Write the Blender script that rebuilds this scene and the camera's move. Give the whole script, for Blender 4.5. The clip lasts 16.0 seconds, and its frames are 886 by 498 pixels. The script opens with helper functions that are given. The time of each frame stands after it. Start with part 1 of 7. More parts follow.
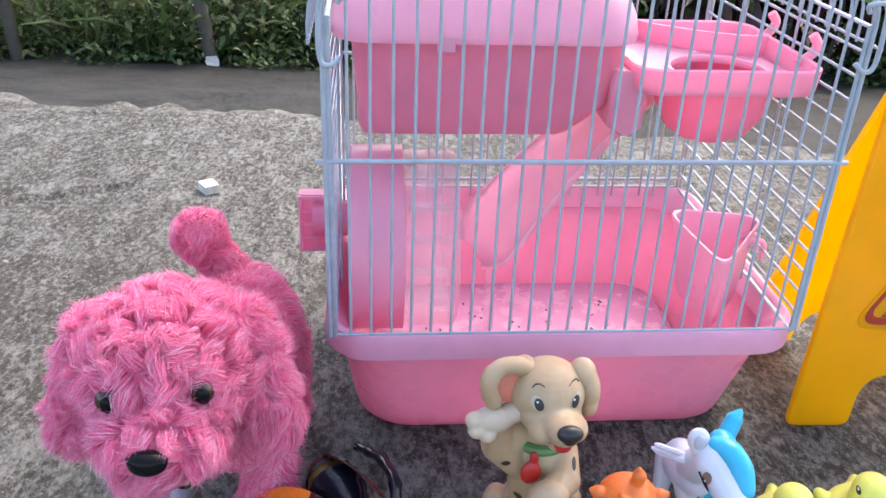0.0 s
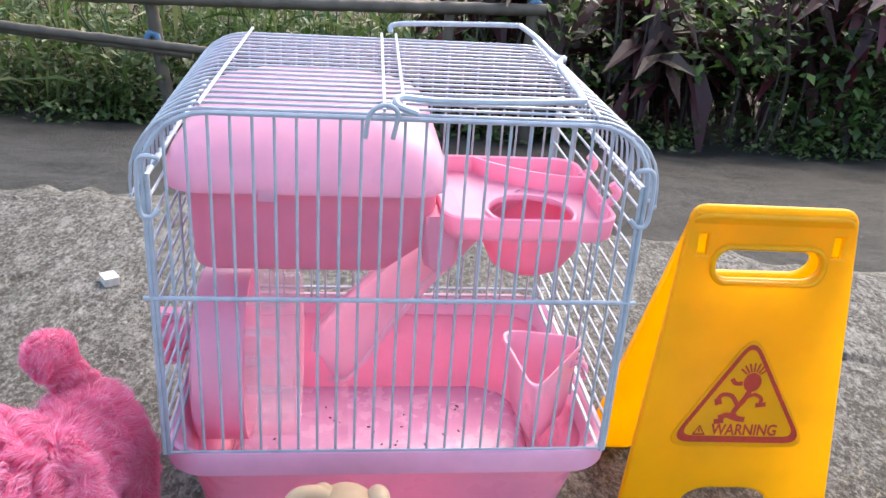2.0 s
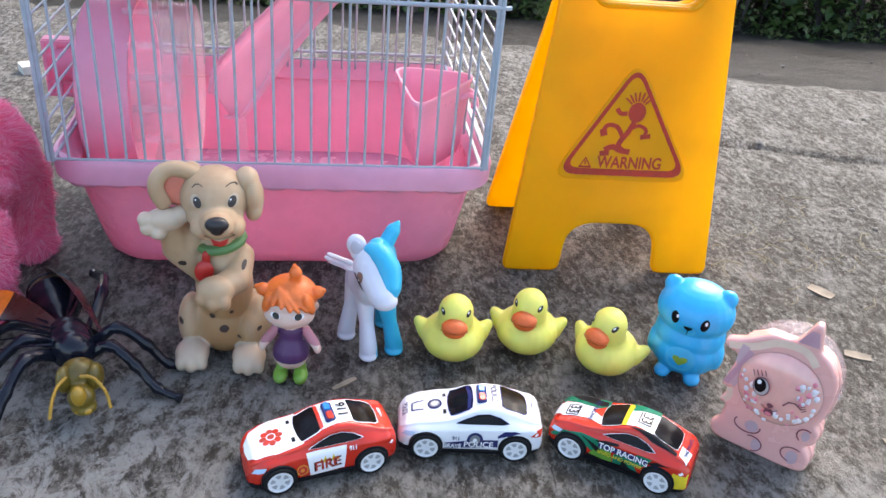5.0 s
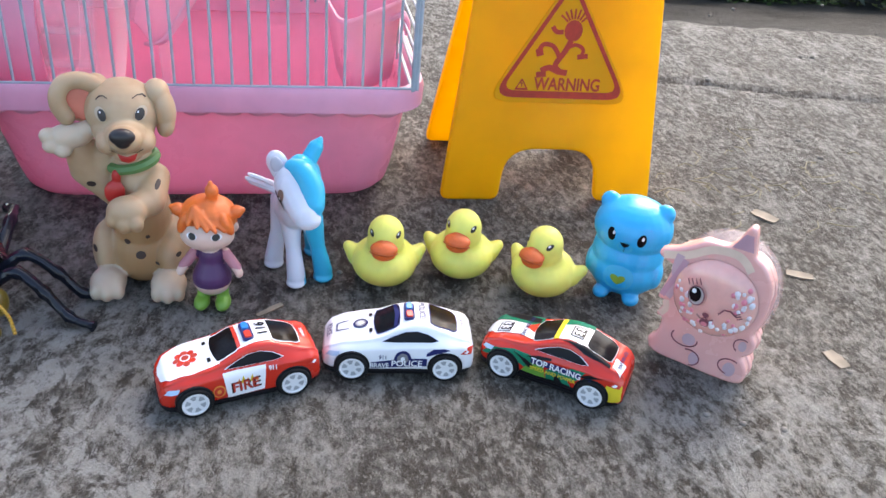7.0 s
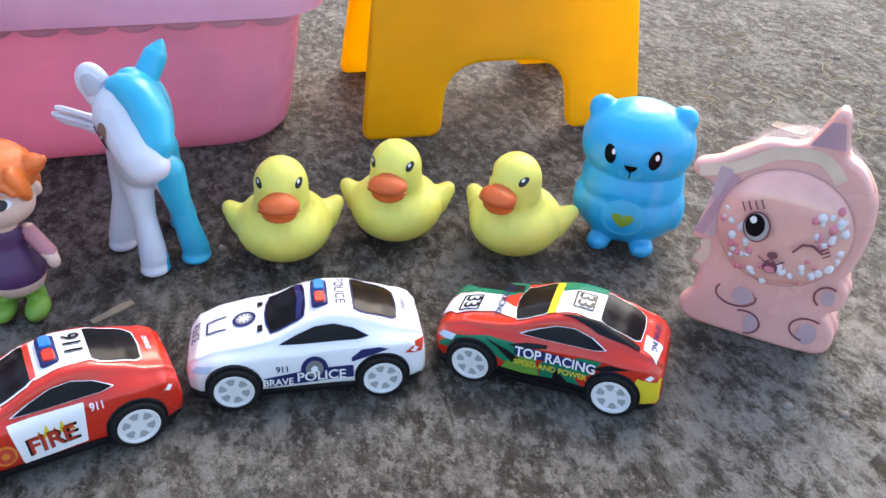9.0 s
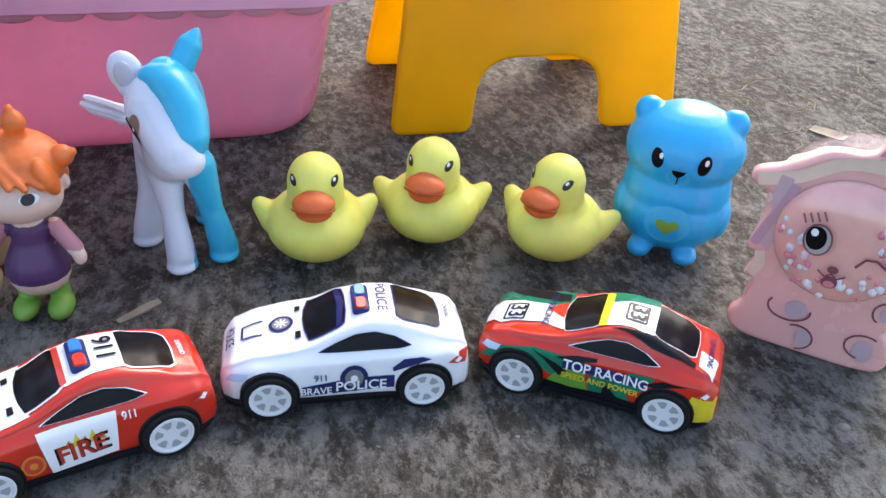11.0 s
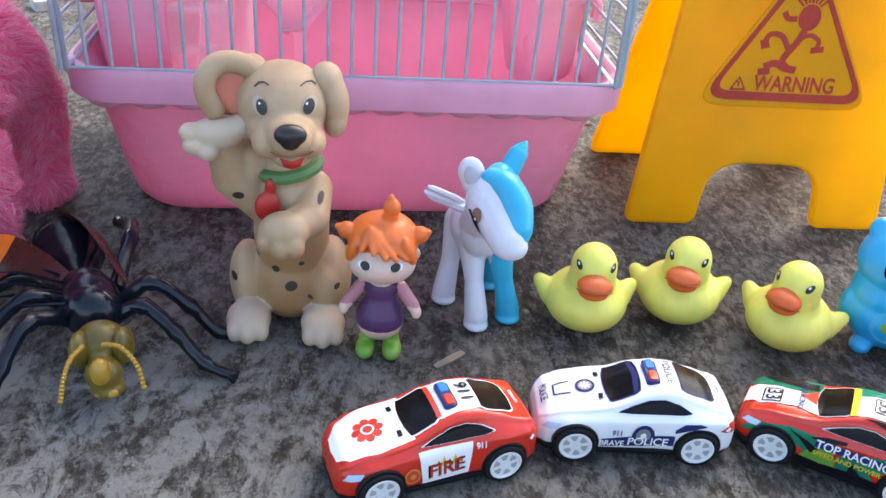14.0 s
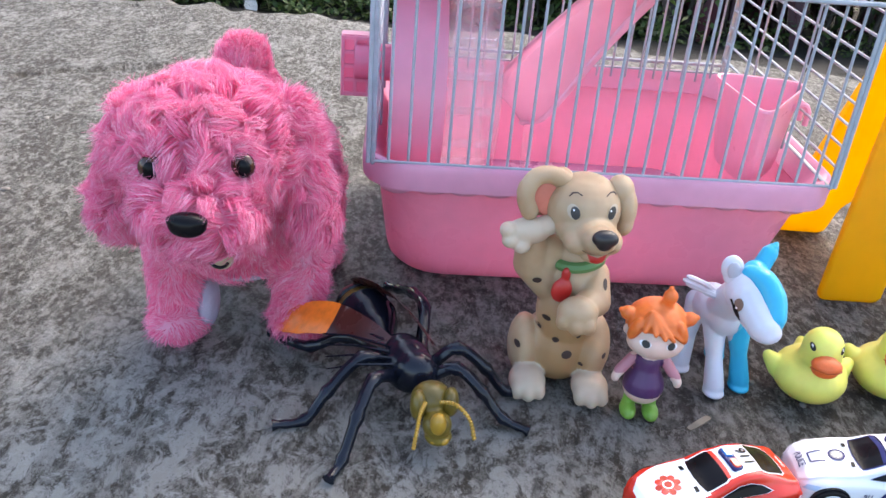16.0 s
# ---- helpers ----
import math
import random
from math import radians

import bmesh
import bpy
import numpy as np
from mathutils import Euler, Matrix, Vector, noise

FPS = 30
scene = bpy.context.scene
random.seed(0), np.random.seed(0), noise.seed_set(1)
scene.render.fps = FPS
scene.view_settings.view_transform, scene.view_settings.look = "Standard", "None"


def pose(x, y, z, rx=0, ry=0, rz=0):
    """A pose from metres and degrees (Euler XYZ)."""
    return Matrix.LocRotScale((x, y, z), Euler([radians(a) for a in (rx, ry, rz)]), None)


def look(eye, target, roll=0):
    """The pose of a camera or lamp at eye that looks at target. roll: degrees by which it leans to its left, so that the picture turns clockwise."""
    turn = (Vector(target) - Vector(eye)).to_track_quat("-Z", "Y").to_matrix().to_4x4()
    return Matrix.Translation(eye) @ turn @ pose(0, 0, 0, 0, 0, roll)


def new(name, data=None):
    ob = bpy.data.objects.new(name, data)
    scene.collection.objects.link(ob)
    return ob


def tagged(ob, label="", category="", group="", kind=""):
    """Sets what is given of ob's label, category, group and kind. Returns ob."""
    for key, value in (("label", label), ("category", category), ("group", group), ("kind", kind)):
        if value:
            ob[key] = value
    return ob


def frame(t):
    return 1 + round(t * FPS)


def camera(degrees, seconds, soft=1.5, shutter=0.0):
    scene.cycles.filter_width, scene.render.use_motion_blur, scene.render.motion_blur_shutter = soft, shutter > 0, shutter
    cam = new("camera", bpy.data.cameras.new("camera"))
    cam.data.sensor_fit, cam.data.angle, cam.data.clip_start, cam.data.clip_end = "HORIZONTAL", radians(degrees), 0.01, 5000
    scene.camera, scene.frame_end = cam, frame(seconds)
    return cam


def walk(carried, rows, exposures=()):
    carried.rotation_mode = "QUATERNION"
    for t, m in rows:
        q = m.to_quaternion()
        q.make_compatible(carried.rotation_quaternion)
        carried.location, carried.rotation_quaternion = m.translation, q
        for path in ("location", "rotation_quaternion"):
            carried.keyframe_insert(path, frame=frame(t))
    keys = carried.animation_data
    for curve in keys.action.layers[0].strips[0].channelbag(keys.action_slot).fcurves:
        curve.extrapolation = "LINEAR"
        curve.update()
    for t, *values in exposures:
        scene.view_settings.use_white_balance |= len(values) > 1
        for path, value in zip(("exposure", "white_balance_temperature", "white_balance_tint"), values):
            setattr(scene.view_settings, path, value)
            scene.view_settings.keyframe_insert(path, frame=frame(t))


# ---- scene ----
cam = camera(54.7, 16.0)
PATH = [
    (0, (0.004, -0.08, 0.375), (0.07, 1.69, -0.553), 2.3),
    (0.5, (0.023, -0.084, 0.408), (0.088, 1.719, -0.455), 1.9),
    (1, (0.045, -0.089, 0.439), (0.121, 1.736, -0.375), 1.5),
    (1.5, (0.063, -0.097, 0.447), (0.151, 1.729, -0.364), 2.9),
    (2, (0.092, -0.102, 0.443), (0.214, 1.718, -0.375), 4.0),
    (2.5, (0.121, -0.103, 0.439), (0.287, 1.704, -0.4), 4.0),
    (3, (0.149, -0.112, 0.427), (0.357, 1.679, -0.439), 4.1),
    (3.5, (0.165, -0.127, 0.41), (0.379, 1.645, -0.493), 4.1),
    (4, (0.17, -0.143, 0.385), (0.368, 1.619, -0.54), 4.4),
    (4.5, (0.161, -0.162, 0.356), (0.334, 1.587, -0.596), 5.6),
    (4.7, (0.161, -0.168, 0.348), (0.326, 1.569, -0.629), 5.2),
    (6.8, (0.175, -0.172, 0.319), (0.441, 1.489, -0.763), 6.5),
    (7, (0.188, -0.172, 0.302), (0.436, 1.513, -0.747), 5.3),
    (7.5, (0.197, -0.134, 0.274), (0.475, 1.522, -0.812), 3.6),
    (8, (0.216, -0.097, 0.249), (0.526, 1.549, -0.844), 2.0),
    (8.2, (0.221, -0.083, 0.232), (0.556, 1.571, -0.843), 1.2),
    (10.3, (0.206, -0.023, 0.193), (0.608, 1.616, -0.879), 3.7),
    (10.5, (0.205, -0.024, 0.195), (0.599, 1.613, -0.884), 3.8),
    (11, (0.204, -0.026, 0.199), (0.57, 1.61, -0.892), 3.6),
    (11.5, (0.197, -0.027, 0.202), (0.546, 1.622, -0.875), 3.6),
    (12, (0.181, -0.033, 0.205), (0.491, 1.633, -0.856), 4.2),
    (12.5, (0.165, -0.042, 0.21), (0.424, 1.634, -0.85), 4.6),
    (13, (0.142, -0.051, 0.217), (0.371, 1.633, -0.836), 5.4),
    (13.5, (0.13, -0.061, 0.234), (0.295, 1.645, -0.797), 4.8),
    (14, (0.118, -0.07, 0.246), (0.254, 1.643, -0.777), 4.7),
    (14.5, (0.092, -0.084, 0.259), (0.188, 1.636, -0.758), 5.6),
    (15, (0.054, -0.102, 0.274), (0.087, 1.625, -0.733), 5.3),
    (15.5, (0.025, -0.114, 0.292), (0.037, 1.624, -0.697), 5.4),
    (16, (0.001, -0.121, 0.3), (0.013, 1.622, -0.681), 4.8),
]
walk(cam, [(t, look(eye, target, roll)) for t, eye, target, roll in PATH],
     [(t, stops, 6900, 10) for t, stops in ((0, 0.02), (1.5, -0.1), (3.5, -0.07), (4.5, -0.17), (7, -0.2), (8.2, -0.17), (10.3, -0.34), (12.5, -0.36), (14.5, -0.05), (16, 0.02))])

# ---- light ----
SUN_AZ, SUN_EL = radians(32), radians(46)   # azimuth from +y towards +x
world = bpy.data.worlds.new("sky")
scene.world = world
world.use_nodes = True
wn = world.node_tree
sky = wn.nodes.new("ShaderNodeTexSky")
sky.sky_type, sky.sun_disc = "NISHITA", False
sky.sun_elevation, sky.sun_rotation = SUN_EL, SUN_AZ
sky.air_density, sky.dust_density = 1.0, 3.0
wn.links.new(sky.outputs[0], wn.nodes["Background"].inputs[0])
wn.nodes["Background"].inputs[1].default_value = 0.68
sun_data = bpy.data.lights.new("sun", "SUN")
sun_data.energy, sun_data.angle, sun_data.color = 1.75, radians(34), (1.0, 0.97, 0.94)
sun = new("sun", sun_data)
sun.matrix_world = look((2 * math.sin(SUN_AZ), 2 * math.cos(SUN_AZ), 2 * math.tan(SUN_EL)), (0, 0, 0))


# ---- materials ----
def mat(name, base, rough=0.5, metal=0.0, var=0.12, scale=45.0, bump=0.06, grain=260.0, sss=0.0, trans=0.0, coat=0.0, second=None, dirt=0.0, thin=0.0):
    """A painted or moulded surface: base colour broken at two scales, fine relief, uneven gloss."""
    m = bpy.data.materials.new(name)
    m.use_nodes = True
    nt = m.node_tree
    b = nt.nodes["Principled BSDF"]
    co = nt.nodes.new("ShaderNodeTexCoord")
    big = nt.nodes.new("ShaderNodeTexNoise")
    big.inputs["Scale"].default_value, big.inputs["Detail"].default_value = scale, 5
    fine = nt.nodes.new("ShaderNodeTexNoise")
    fine.inputs["Scale"].default_value, fine.inputs["Detail"].default_value = grain, 3
    for n in (big, fine):
        nt.links.new(co.outputs["Object"], n.inputs["Vector"])
    mix = nt.nodes.new("ShaderNodeMix")
    mix.data_type = "RGBA"
    mix.inputs[6].default_value = (*base, 1)
    mix.inputs[7].default_value = (*(second or [c * (1 - 2.2 * var) for c in base]), 1)
    ramp = nt.nodes.new("ShaderNodeMapRange")
    ramp.inputs[1].default_value, ramp.inputs[2].default_value = 0.4, 0.75
    nt.links.new(big.outputs[0], ramp.inputs[0])
    nt.links.new(ramp.outputs[0], mix.inputs[0])
    col = mix.outputs[2]
    if dirt:
        spots = nt.nodes.new("ShaderNodeMapRange")
        spots.inputs[1].default_value, spots.inputs[2].default_value, spots.inputs[4].default_value = 0.66, 0.78, dirt
        nt.links.new(fine.outputs[0], spots.inputs[0])
        d = nt.nodes.new("ShaderNodeMix")
        d.data_type = "RGBA"
        d.inputs[7].default_value = (0.06, 0.045, 0.035, 1)
        nt.links.new(spots.outputs[0], d.inputs[0])
        nt.links.new(col, d.inputs[6])
        col = d.outputs[2]
    nt.links.new(col, b.inputs["Base Color"])
    gl = nt.nodes.new("ShaderNodeMapRange")
    gl.inputs[3].default_value, gl.inputs[4].default_value = max(0.02, rough - 0.1), min(1, rough + 0.12)
    nt.links.new(big.outputs[0], gl.inputs[0])
    nt.links.new(gl.outputs[0], b.inputs["Roughness"])
    b.inputs["Metallic"].default_value = metal
    b.inputs["Transmission Weight"].default_value = trans
    b.inputs["Coat Weight"].default_value = coat
    if sss:
        b.inputs["Subsurface Weight"].default_value = sss
        b.inputs["Subsurface Radius"].default_value = (1.0, 0.5, 0.4)
        b.inputs["Subsurface Scale"].default_value = 0.006
    if bump:
        bp = nt.nodes.new("ShaderNodeBump")
        bp.inputs["Strength"].default_value, bp.inputs["Distance"].default_value = bump, 0.001
        nt.links.new(fine.outputs[0], bp.inputs["Height"])
        nt.links.new(bp.outputs[0], b.inputs["Normal"])
    if thin:
        tl = nt.nodes.new("ShaderNodeBsdfTranslucent")
        nt.links.new(col, tl.inputs[0])
        ms = nt.nodes.new("ShaderNodeMixShader")
        ms.inputs[0].default_value = thin
        nt.links.new(b.outputs[0], ms.inputs[1])
        nt.links.new(tl.outputs[0], ms.inputs[2])
        nt.links.new(ms.outputs[0], nt.nodes["Material Output"].inputs[0])
    return m


def clear(name, tint, rough=0.12):
    """Thin clear plastic with scuffs."""
    m = bpy.data.materials.new(name)
    m.use_nodes = True
    nt = m.node_tree
    out = nt.nodes["Material Output"]
    tr = nt.nodes.new("ShaderNodeBsdfTransparent")
    tr.inputs[0].default_value = (*tint, 1)
    gl = nt.nodes.new("ShaderNodeBsdfPrincipled")
    gl.inputs["Base Color"].default_value = (*tint, 1)
    gl.inputs["Roughness"].default_value = rough
    no = nt.nodes.new("ShaderNodeTexNoise")
    no.inputs["Scale"].default_value, no.inputs["Detail"].default_value = 60, 6
    rg = nt.nodes.new("ShaderNodeMapRange")
    rg.inputs[1].default_value, rg.inputs[2].default_value = 0.35, 0.8
    rg.inputs[3].default_value, rg.inputs[4].default_value = 0.08, 0.26
    mx = nt.nodes.new("ShaderNodeMixShader")
    nt.links.new(no.outputs[0], rg.inputs[0])
    nt.links.new(rg.outputs[0], mx.inputs[0])
    nt.links.new(tr.outputs[0], mx.inputs[1])
    nt.links.new(gl.outputs[0], mx.inputs[2])
    nt.links.new(mx.outputs[0], out.inputs[0])
    return m


def concrete_material():
    """Old cast concrete: pale worn laitance, dark dirt in the pits, brown patches, moss towards the broken edge; earth beyond it."""
    m = bpy.data.materials.new("worn_concrete")
    m.use_nodes = True
    nt = m.node_tree
    b = nt.nodes["Principled BSDF"]
    co = nt.nodes.new("ShaderNodeTexCoord")

    def noise_at(scale, detail, rough=0.6, stretch=(1, 1, 1), dist=0.0):
        mp = nt.nodes.new("ShaderNodeMapping")
        mp.inputs["Scale"].default_value = stretch
        mp.inputs["Rotation"].default_value = (0, 0, 0.25)
        n = nt.nodes.new("ShaderNodeTexNoise")
        n.inputs["Scale"].default_value, n.inputs["Detail"].default_value = scale, detail
        n.inputs["Roughness"].default_value, n.inputs["Distortion"].default_value = rough, dist
        nt.links.new(co.outputs["Object"], mp.inputs[0])
        nt.links.new(mp.outputs[0], n.inputs["Vector"])
        return n.outputs[0]

    def span(v, a, c, lo=0.0, hi=1.0):
        r = nt.nodes.new("ShaderNodeMapRange")
        r.inputs[1].default_value, r.inputs[2].default_value, r.inputs[3].default_value, r.inputs[4].default_value = a, c, lo, hi
        nt.links.new(v, r.inputs[0])
        return r.outputs[0]

    def blend(f, a, c):
        x = nt.nodes.new("ShaderNodeMix")
        x.data_type = "RGBA"
        nt.links.new(f, x.inputs[0])
        for v, k in ((a, 6), (c, 7)):
            if isinstance(v, tuple):
                x.inputs[k].default_value = (*v, 1)
            else:
                nt.links.new(v, x.inputs[k])
        return x.outputs[2]

    def maths(op, a, c):
        x = nt.nodes.new("ShaderNodeMath")
        x.operation = op
        for k, v in enumerate((a, c)):
            if isinstance(v, (int, float)):
                x.inputs[k].default_value = v
            else:
                nt.links.new(v, x.inputs[k])
        return x.outputs[0]

    patch = noise_at(3.2, 5, 0.62)
    blotch = noise_at(84, 11, 0.78, (1.0, 0.66, 1), 0.15)
    grit = noise_at(260, 6, 0.75, (1.0, 0.75, 1), 0.2)
    pits = noise_at(95, 8, 0.8, (1.0, 0.7, 1), 0.4)
    pale = span(blotch, 0.47, 0.53)
    base = blend(pale, (0.070, 0.057, 0.042), (0.250, 0.236, 0.210))
    worn = span(patch, 0.38, 0.56)
    base = blend(maths("MULTIPLY", span(grit, 0.50, 0.58), 0.55), base, (0.055, 0.049, 0.042))
    base = blend(maths("MULTIPLY", maths("SUBTRACT", 1.0, worn), 0.5), base, (0.075, 0.066, 0.055))
    base = blend(maths("MULTIPLY", span(pits, 0.57, 0.63), 0.8), base, (0.045, 0.04, 0.034))
    base = blend(maths("MULTIPLY", span(noise_at(330, 3), 0.62, 0.72), 0.6), base, (0.40, 0.39, 0.365))
    flake = noise_at(150, 9, 0.8, (1.0, 0.5, 1), 0.25)
    base = blend(maths("MULTIPLY", span(flake, 0.53, 0.57), maths("MULTIPLY", span(patch, 0.34, 0.62, 0.45, 0.9), 0.9)), base, (0.30, 0.288, 0.264))
    base = blend(maths("MULTIPLY", span(flake, 0.46, 0.42), 0.7), base, (0.036, 0.031, 0.026))
    # brown stains a hand wide, and trowel streaks of pale cement that run one way
    stain = span(noise_at(11, 7, 0.68, (1.0, 0.7, 1), 0.5), 0.49, 0.60)
    away = nt.nodes.new("ShaderNodeVectorMath")
    away.operation = "DISTANCE"
    away.inputs[1].default_value = (-0.06, 0.10, 0.0)
    nt.links.new(co.outputs["Object"], away.inputs[0])
    rub = maths("ADD", away.outputs["Value"], maths("MULTIPLY", maths("SUBTRACT", noise_at(14, 5, 0.65), 0.5), 0.28))
    rub = span(rub, 0.30, 0.14)
    # second fixed spot, near right: more pale skim, weaker brown
    away2 = nt.nodes.new("ShaderNodeVectorMath")
    away2.operation = "DISTANCE"
    away2.inputs[1].default_value = (0.43, 0.08, 0.0)
    nt.links.new(co.outputs["Object"], away2.inputs[0])
    spot2 = maths("ADD", away2.outputs["Value"], maths("MULTIPLY", maths("SUBTRACT", noise_at(16, 5, 0.65), 0.5), 0.24))
    rub = maths("MAXIMUM", rub, maths("MULTIPLY", span(spot2, 0.17, 0.06), 0.8))
    base = blend(maths("MULTIPLY", stain, maths("SUBTRACT", 0.40, maths("MULTIPLY", rub, 0.30))), base, (0.062, 0.051, 0.039))
    skim = span(noise_at(58, 10, 0.74, (1.0, 0.72, 1), 0.6), 0.475, 0.54)
    base = blend(maths("MULTIPLY", maths("MULTIPLY", skim, rub), 0.9), base, (0.43, 0.42, 0.395))
    streak = span(noise_at(120, 7, 0.72, (1.0, 0.16, 1), 0.5), 0.545, 0.62)
    base = blend(maths("MULTIPLY", streak, maths("MULTIPLY", span(patch, 0.42, 0.56), 0.75)), base, (0.325, 0.312, 0.288))
    dark_spot = span(noise_at(38, 6, 0.7, (1.0, 0.7, 1), 0.3), 0.60, 0.66)
    base = blend(maths("MULTIPLY", dark_spot, 0.7), base, (0.042, 0.036, 0.029))
    hollow = noise_at(30, 11, 0.76, (1.0, 0.6, 1), 0.1)
    base = blend(maths("MULTIPLY", span(hollow, 0.50, 0.43), maths("SUBTRACT", 0.62, maths("MULTIPLY", rub, 0.5))), base, (0.060, 0.050, 0.039))
    base = blend(maths("MULTIPLY", span(hollow, 0.54, 0.60), 0.5), base, (0.35, 0.335, 0.305))
    fleck = noise_at(210, 8, 0.8, (1.0, 0.62, 1), 0.1)
    base = blend(maths("MULTIPLY", span(fleck, 0.535, 0.565), 0.62), base, (0.36, 0.342, 0.310))
    base = blend(maths("MULTIPLY", span(fleck, 0.46, 0.43), 0.5), base, (0.045, 0.038, 0.031))
    # earth and moss lie outside the slab, by height
    geo = nt.nodes.new("ShaderNodeSeparateXYZ")
    nt.links.new(co.outputs["Object"], geo.inputs[0])
    earth = blend(span(noise_at(5, 7, 0.7), 0.35, 0.65), (0.015, 0.014, 0.012), (0.044, 0.041, 0.038))
    earth = blend(span(noise_at(60, 4), 0.5, 0.75), earth, (0.03, 0.028, 0.02))
    low = span(geo.outputs[2], -0.012, -0.05)
    base = blend(low, base, earth)
    moss = maths("MULTIPLY", span(noise_at(9, 5), 0.54, 0.66), span(geo.outputs[2], -0.003, -0.03))
    moss = maths("MULTIPLY", moss, span(geo.outputs[2], -0.14, -0.03))
    base = blend(moss, base, (0.13, 0.14, 0.03))
    far = span(geo.outputs[1], 4.3, 5.2)
    base = blend(far, base, (0.17, 0.115, 0.09))
    nt.links.new(base, b.inputs["Base Color"])
    nt.links.new(span(blotch, 0.3, 0.7, 0.55, 0.85), b.inputs["Roughness"])
    b.inputs["Specular IOR Level"].default_value = 0.22
    h = maths("ADD", maths("MULTIPLY", blotch, 1.0), maths("MULTIPLY", grit, 0.55))
    h = maths("SUBTRACT", h, maths("MULTIPLY", span(pits, 0.58, 0.72), 0.6))
    h = maths("ADD", h, maths("MULTIPLY", hollow, 2.2))
    bp = nt.nodes.new("ShaderNodeBump")
    bp.inputs["Strength"].default_value, bp.inputs["Distance"].default_value = 1.0, 0.0065
    nt.links.new(h, bp.inputs["Height"])
    nt.links.new(bp.outputs[0], b.inputs["Normal"])
    return m


CONCRETE = concrete_material()
PINK = mat("pink_plastic", (0.93, 0.44, 0.60), 0.28, var=0.04, thin=0.42)
PINK_DEEP = mat("deep_pink_plastic", (0.93, 0.34, 0.50), 0.32, var=0.04, thin=0.42)
PINK_PALE = mat("pale_pink_plastic", (0.90, 0.49, 0.64), 0.30, var=0.04, thin=0.4)
SLIDE_PINK = mat("glossy_pink_plastic", (0.95, 0.64, 0.76), 0.2, var=0.04, thin=0.5)
# for the added beads that draw the highlight on the slide's edges
SLIDE_RIM = mat("pale_glossy_pink_plastic", (0.92, 0.62, 0.74), 0.2, var=0.04, thin=0.3)
# tray floor: darker pink with the sky's lilac reflection put into the colour
PINK_FLOOR = mat("sky_tinted_scuffed_pink", (0.47, 0.20, 0.35), 0.25, var=0.06, scale=60, thin=0.05, second=(0.53, 0.27, 0.41))
PINK_RIM = mat("lilac_pink_plastic", (0.84, 0.40, 0.56), 0.33, var=0.05, thin=0.2)
WIRE = mat("blue_grey_coated_wire", (0.37, 0.42, 0.48), 0.4, var=0.1, scale=120, coat=0.15)
CLEAR = clear("scuffed_clear_plastic", (0.98, 0.93, 0.95))
YELLOW = mat("yellow_plastic", (0.92, 0.60, 0.012), 0.33, var=0.05, scale=25, bump=0.1, thin=0.58)
RED_PRINT = mat("red_print", (0.45, 0.03, 0.012), 0.5, var=0.15, scale=200)
DROPPING = mat("dark_crumbs", (0.05, 0.03, 0.025), 0.8)


# ---- building blocks ----
def part(name, bm, material, parent=None, label="", sharp=40, smooth=True):
    """Links a bmesh, or a mesh, as one object under a thing or a part."""
    if isinstance(bm, bmesh.types.BMesh):
        me = bpy.data.meshes.new(name)
        bmesh.ops.recalc_face_normals(bm, faces=bm.faces)
        bm.to_mesh(me)
        bm.free()
    else:
        me = bm
        me.name = name
    if material is not None and not me.materials:
        me.materials.append(material)
    if smooth:
        me.polygons.foreach_set("use_smooth", [True] * len(me.polygons))
        me.set_sharp_from_angle(angle=radians(sharp))
    ob = new(name, me)
    if parent is not None:
        ob.parent = parent
    if label:
        tagged(ob, label)
    return ob


def thing(name, m, label, category, group=""):
    ob = new(name)
    ob.empty_display_size = 0.01
    ob.matrix_world = m
    return tagged(ob, label, category, group)


def ring(cx, cy, w, d, r, z, n=6):
    """A rounded rectangle's outline at height z."""
    r = min(r, w / 2 - 1e-5, d / 2 - 1e-5)
    pts = []
    for sx, sy, a0 in ((1, 1, 0), (-1, 1, 90), (-1, -1, 180), (1, -1, 270)):
        for k in range(n + 1):
            a = radians(a0 + 90 * k / n)
            pts.append((cx + sx * (w / 2 - r) + r * math.cos(a), cy + sy * (d / 2 - r) + r * math.sin(a), z))
    return pts


def loft(rings, cap0=True, cap1=True, close=True, bm=None):
    bm = bm or bmesh.new()
    rows = [[bm.verts.new(p) for p in r] for r in rings]
    n = len(rows[0])
    for a, b in zip(rows, rows[1:]):
        for k in range(n if close else n - 1):
            bm.faces.new((a[k], a[(k + 1) % n], b[(k + 1) % n], b[k]))
    if cap0:
        bm.faces.new(rows[0][::-1])
    if cap1:
        bm.faces.new(rows[-1])
    return bm


def tube(pts, r, n=7, closed=False, bm=None):
    """A round bar along points; r is one radius or one for each point."""
    pts = [Vector(p) for p in pts]
    rs = r if isinstance(r, (list, tuple)) else [r] * len(pts)
    rings, last = [], None
    for i, p in enumerate(pts):
        a = pts[i - 1] if (i or closed) else p
        c = pts[(i + 1) % len(pts)] if (i < len(pts) - 1 or closed) else p
        t = (c - a).normalized()
        if last is None:
            u = t.orthogonal().normalized()
        else:
            u = (last - t * last.dot(t)).normalized()
        last = u
        v = t.cross(u)
        rings.append([p + (u * math.cos(2 * math.pi * k / n) + v * math.sin(2 * math.pi * k / n)) * rs[i] for k in range(n)])
    if closed:
        rings.append(rings[0])
    bm = loft(rings, not closed, not closed, True, bm)
    if closed:
        bmesh.ops.remove_doubles(bm, verts=bm.verts, dist=1e-6)
    return bm


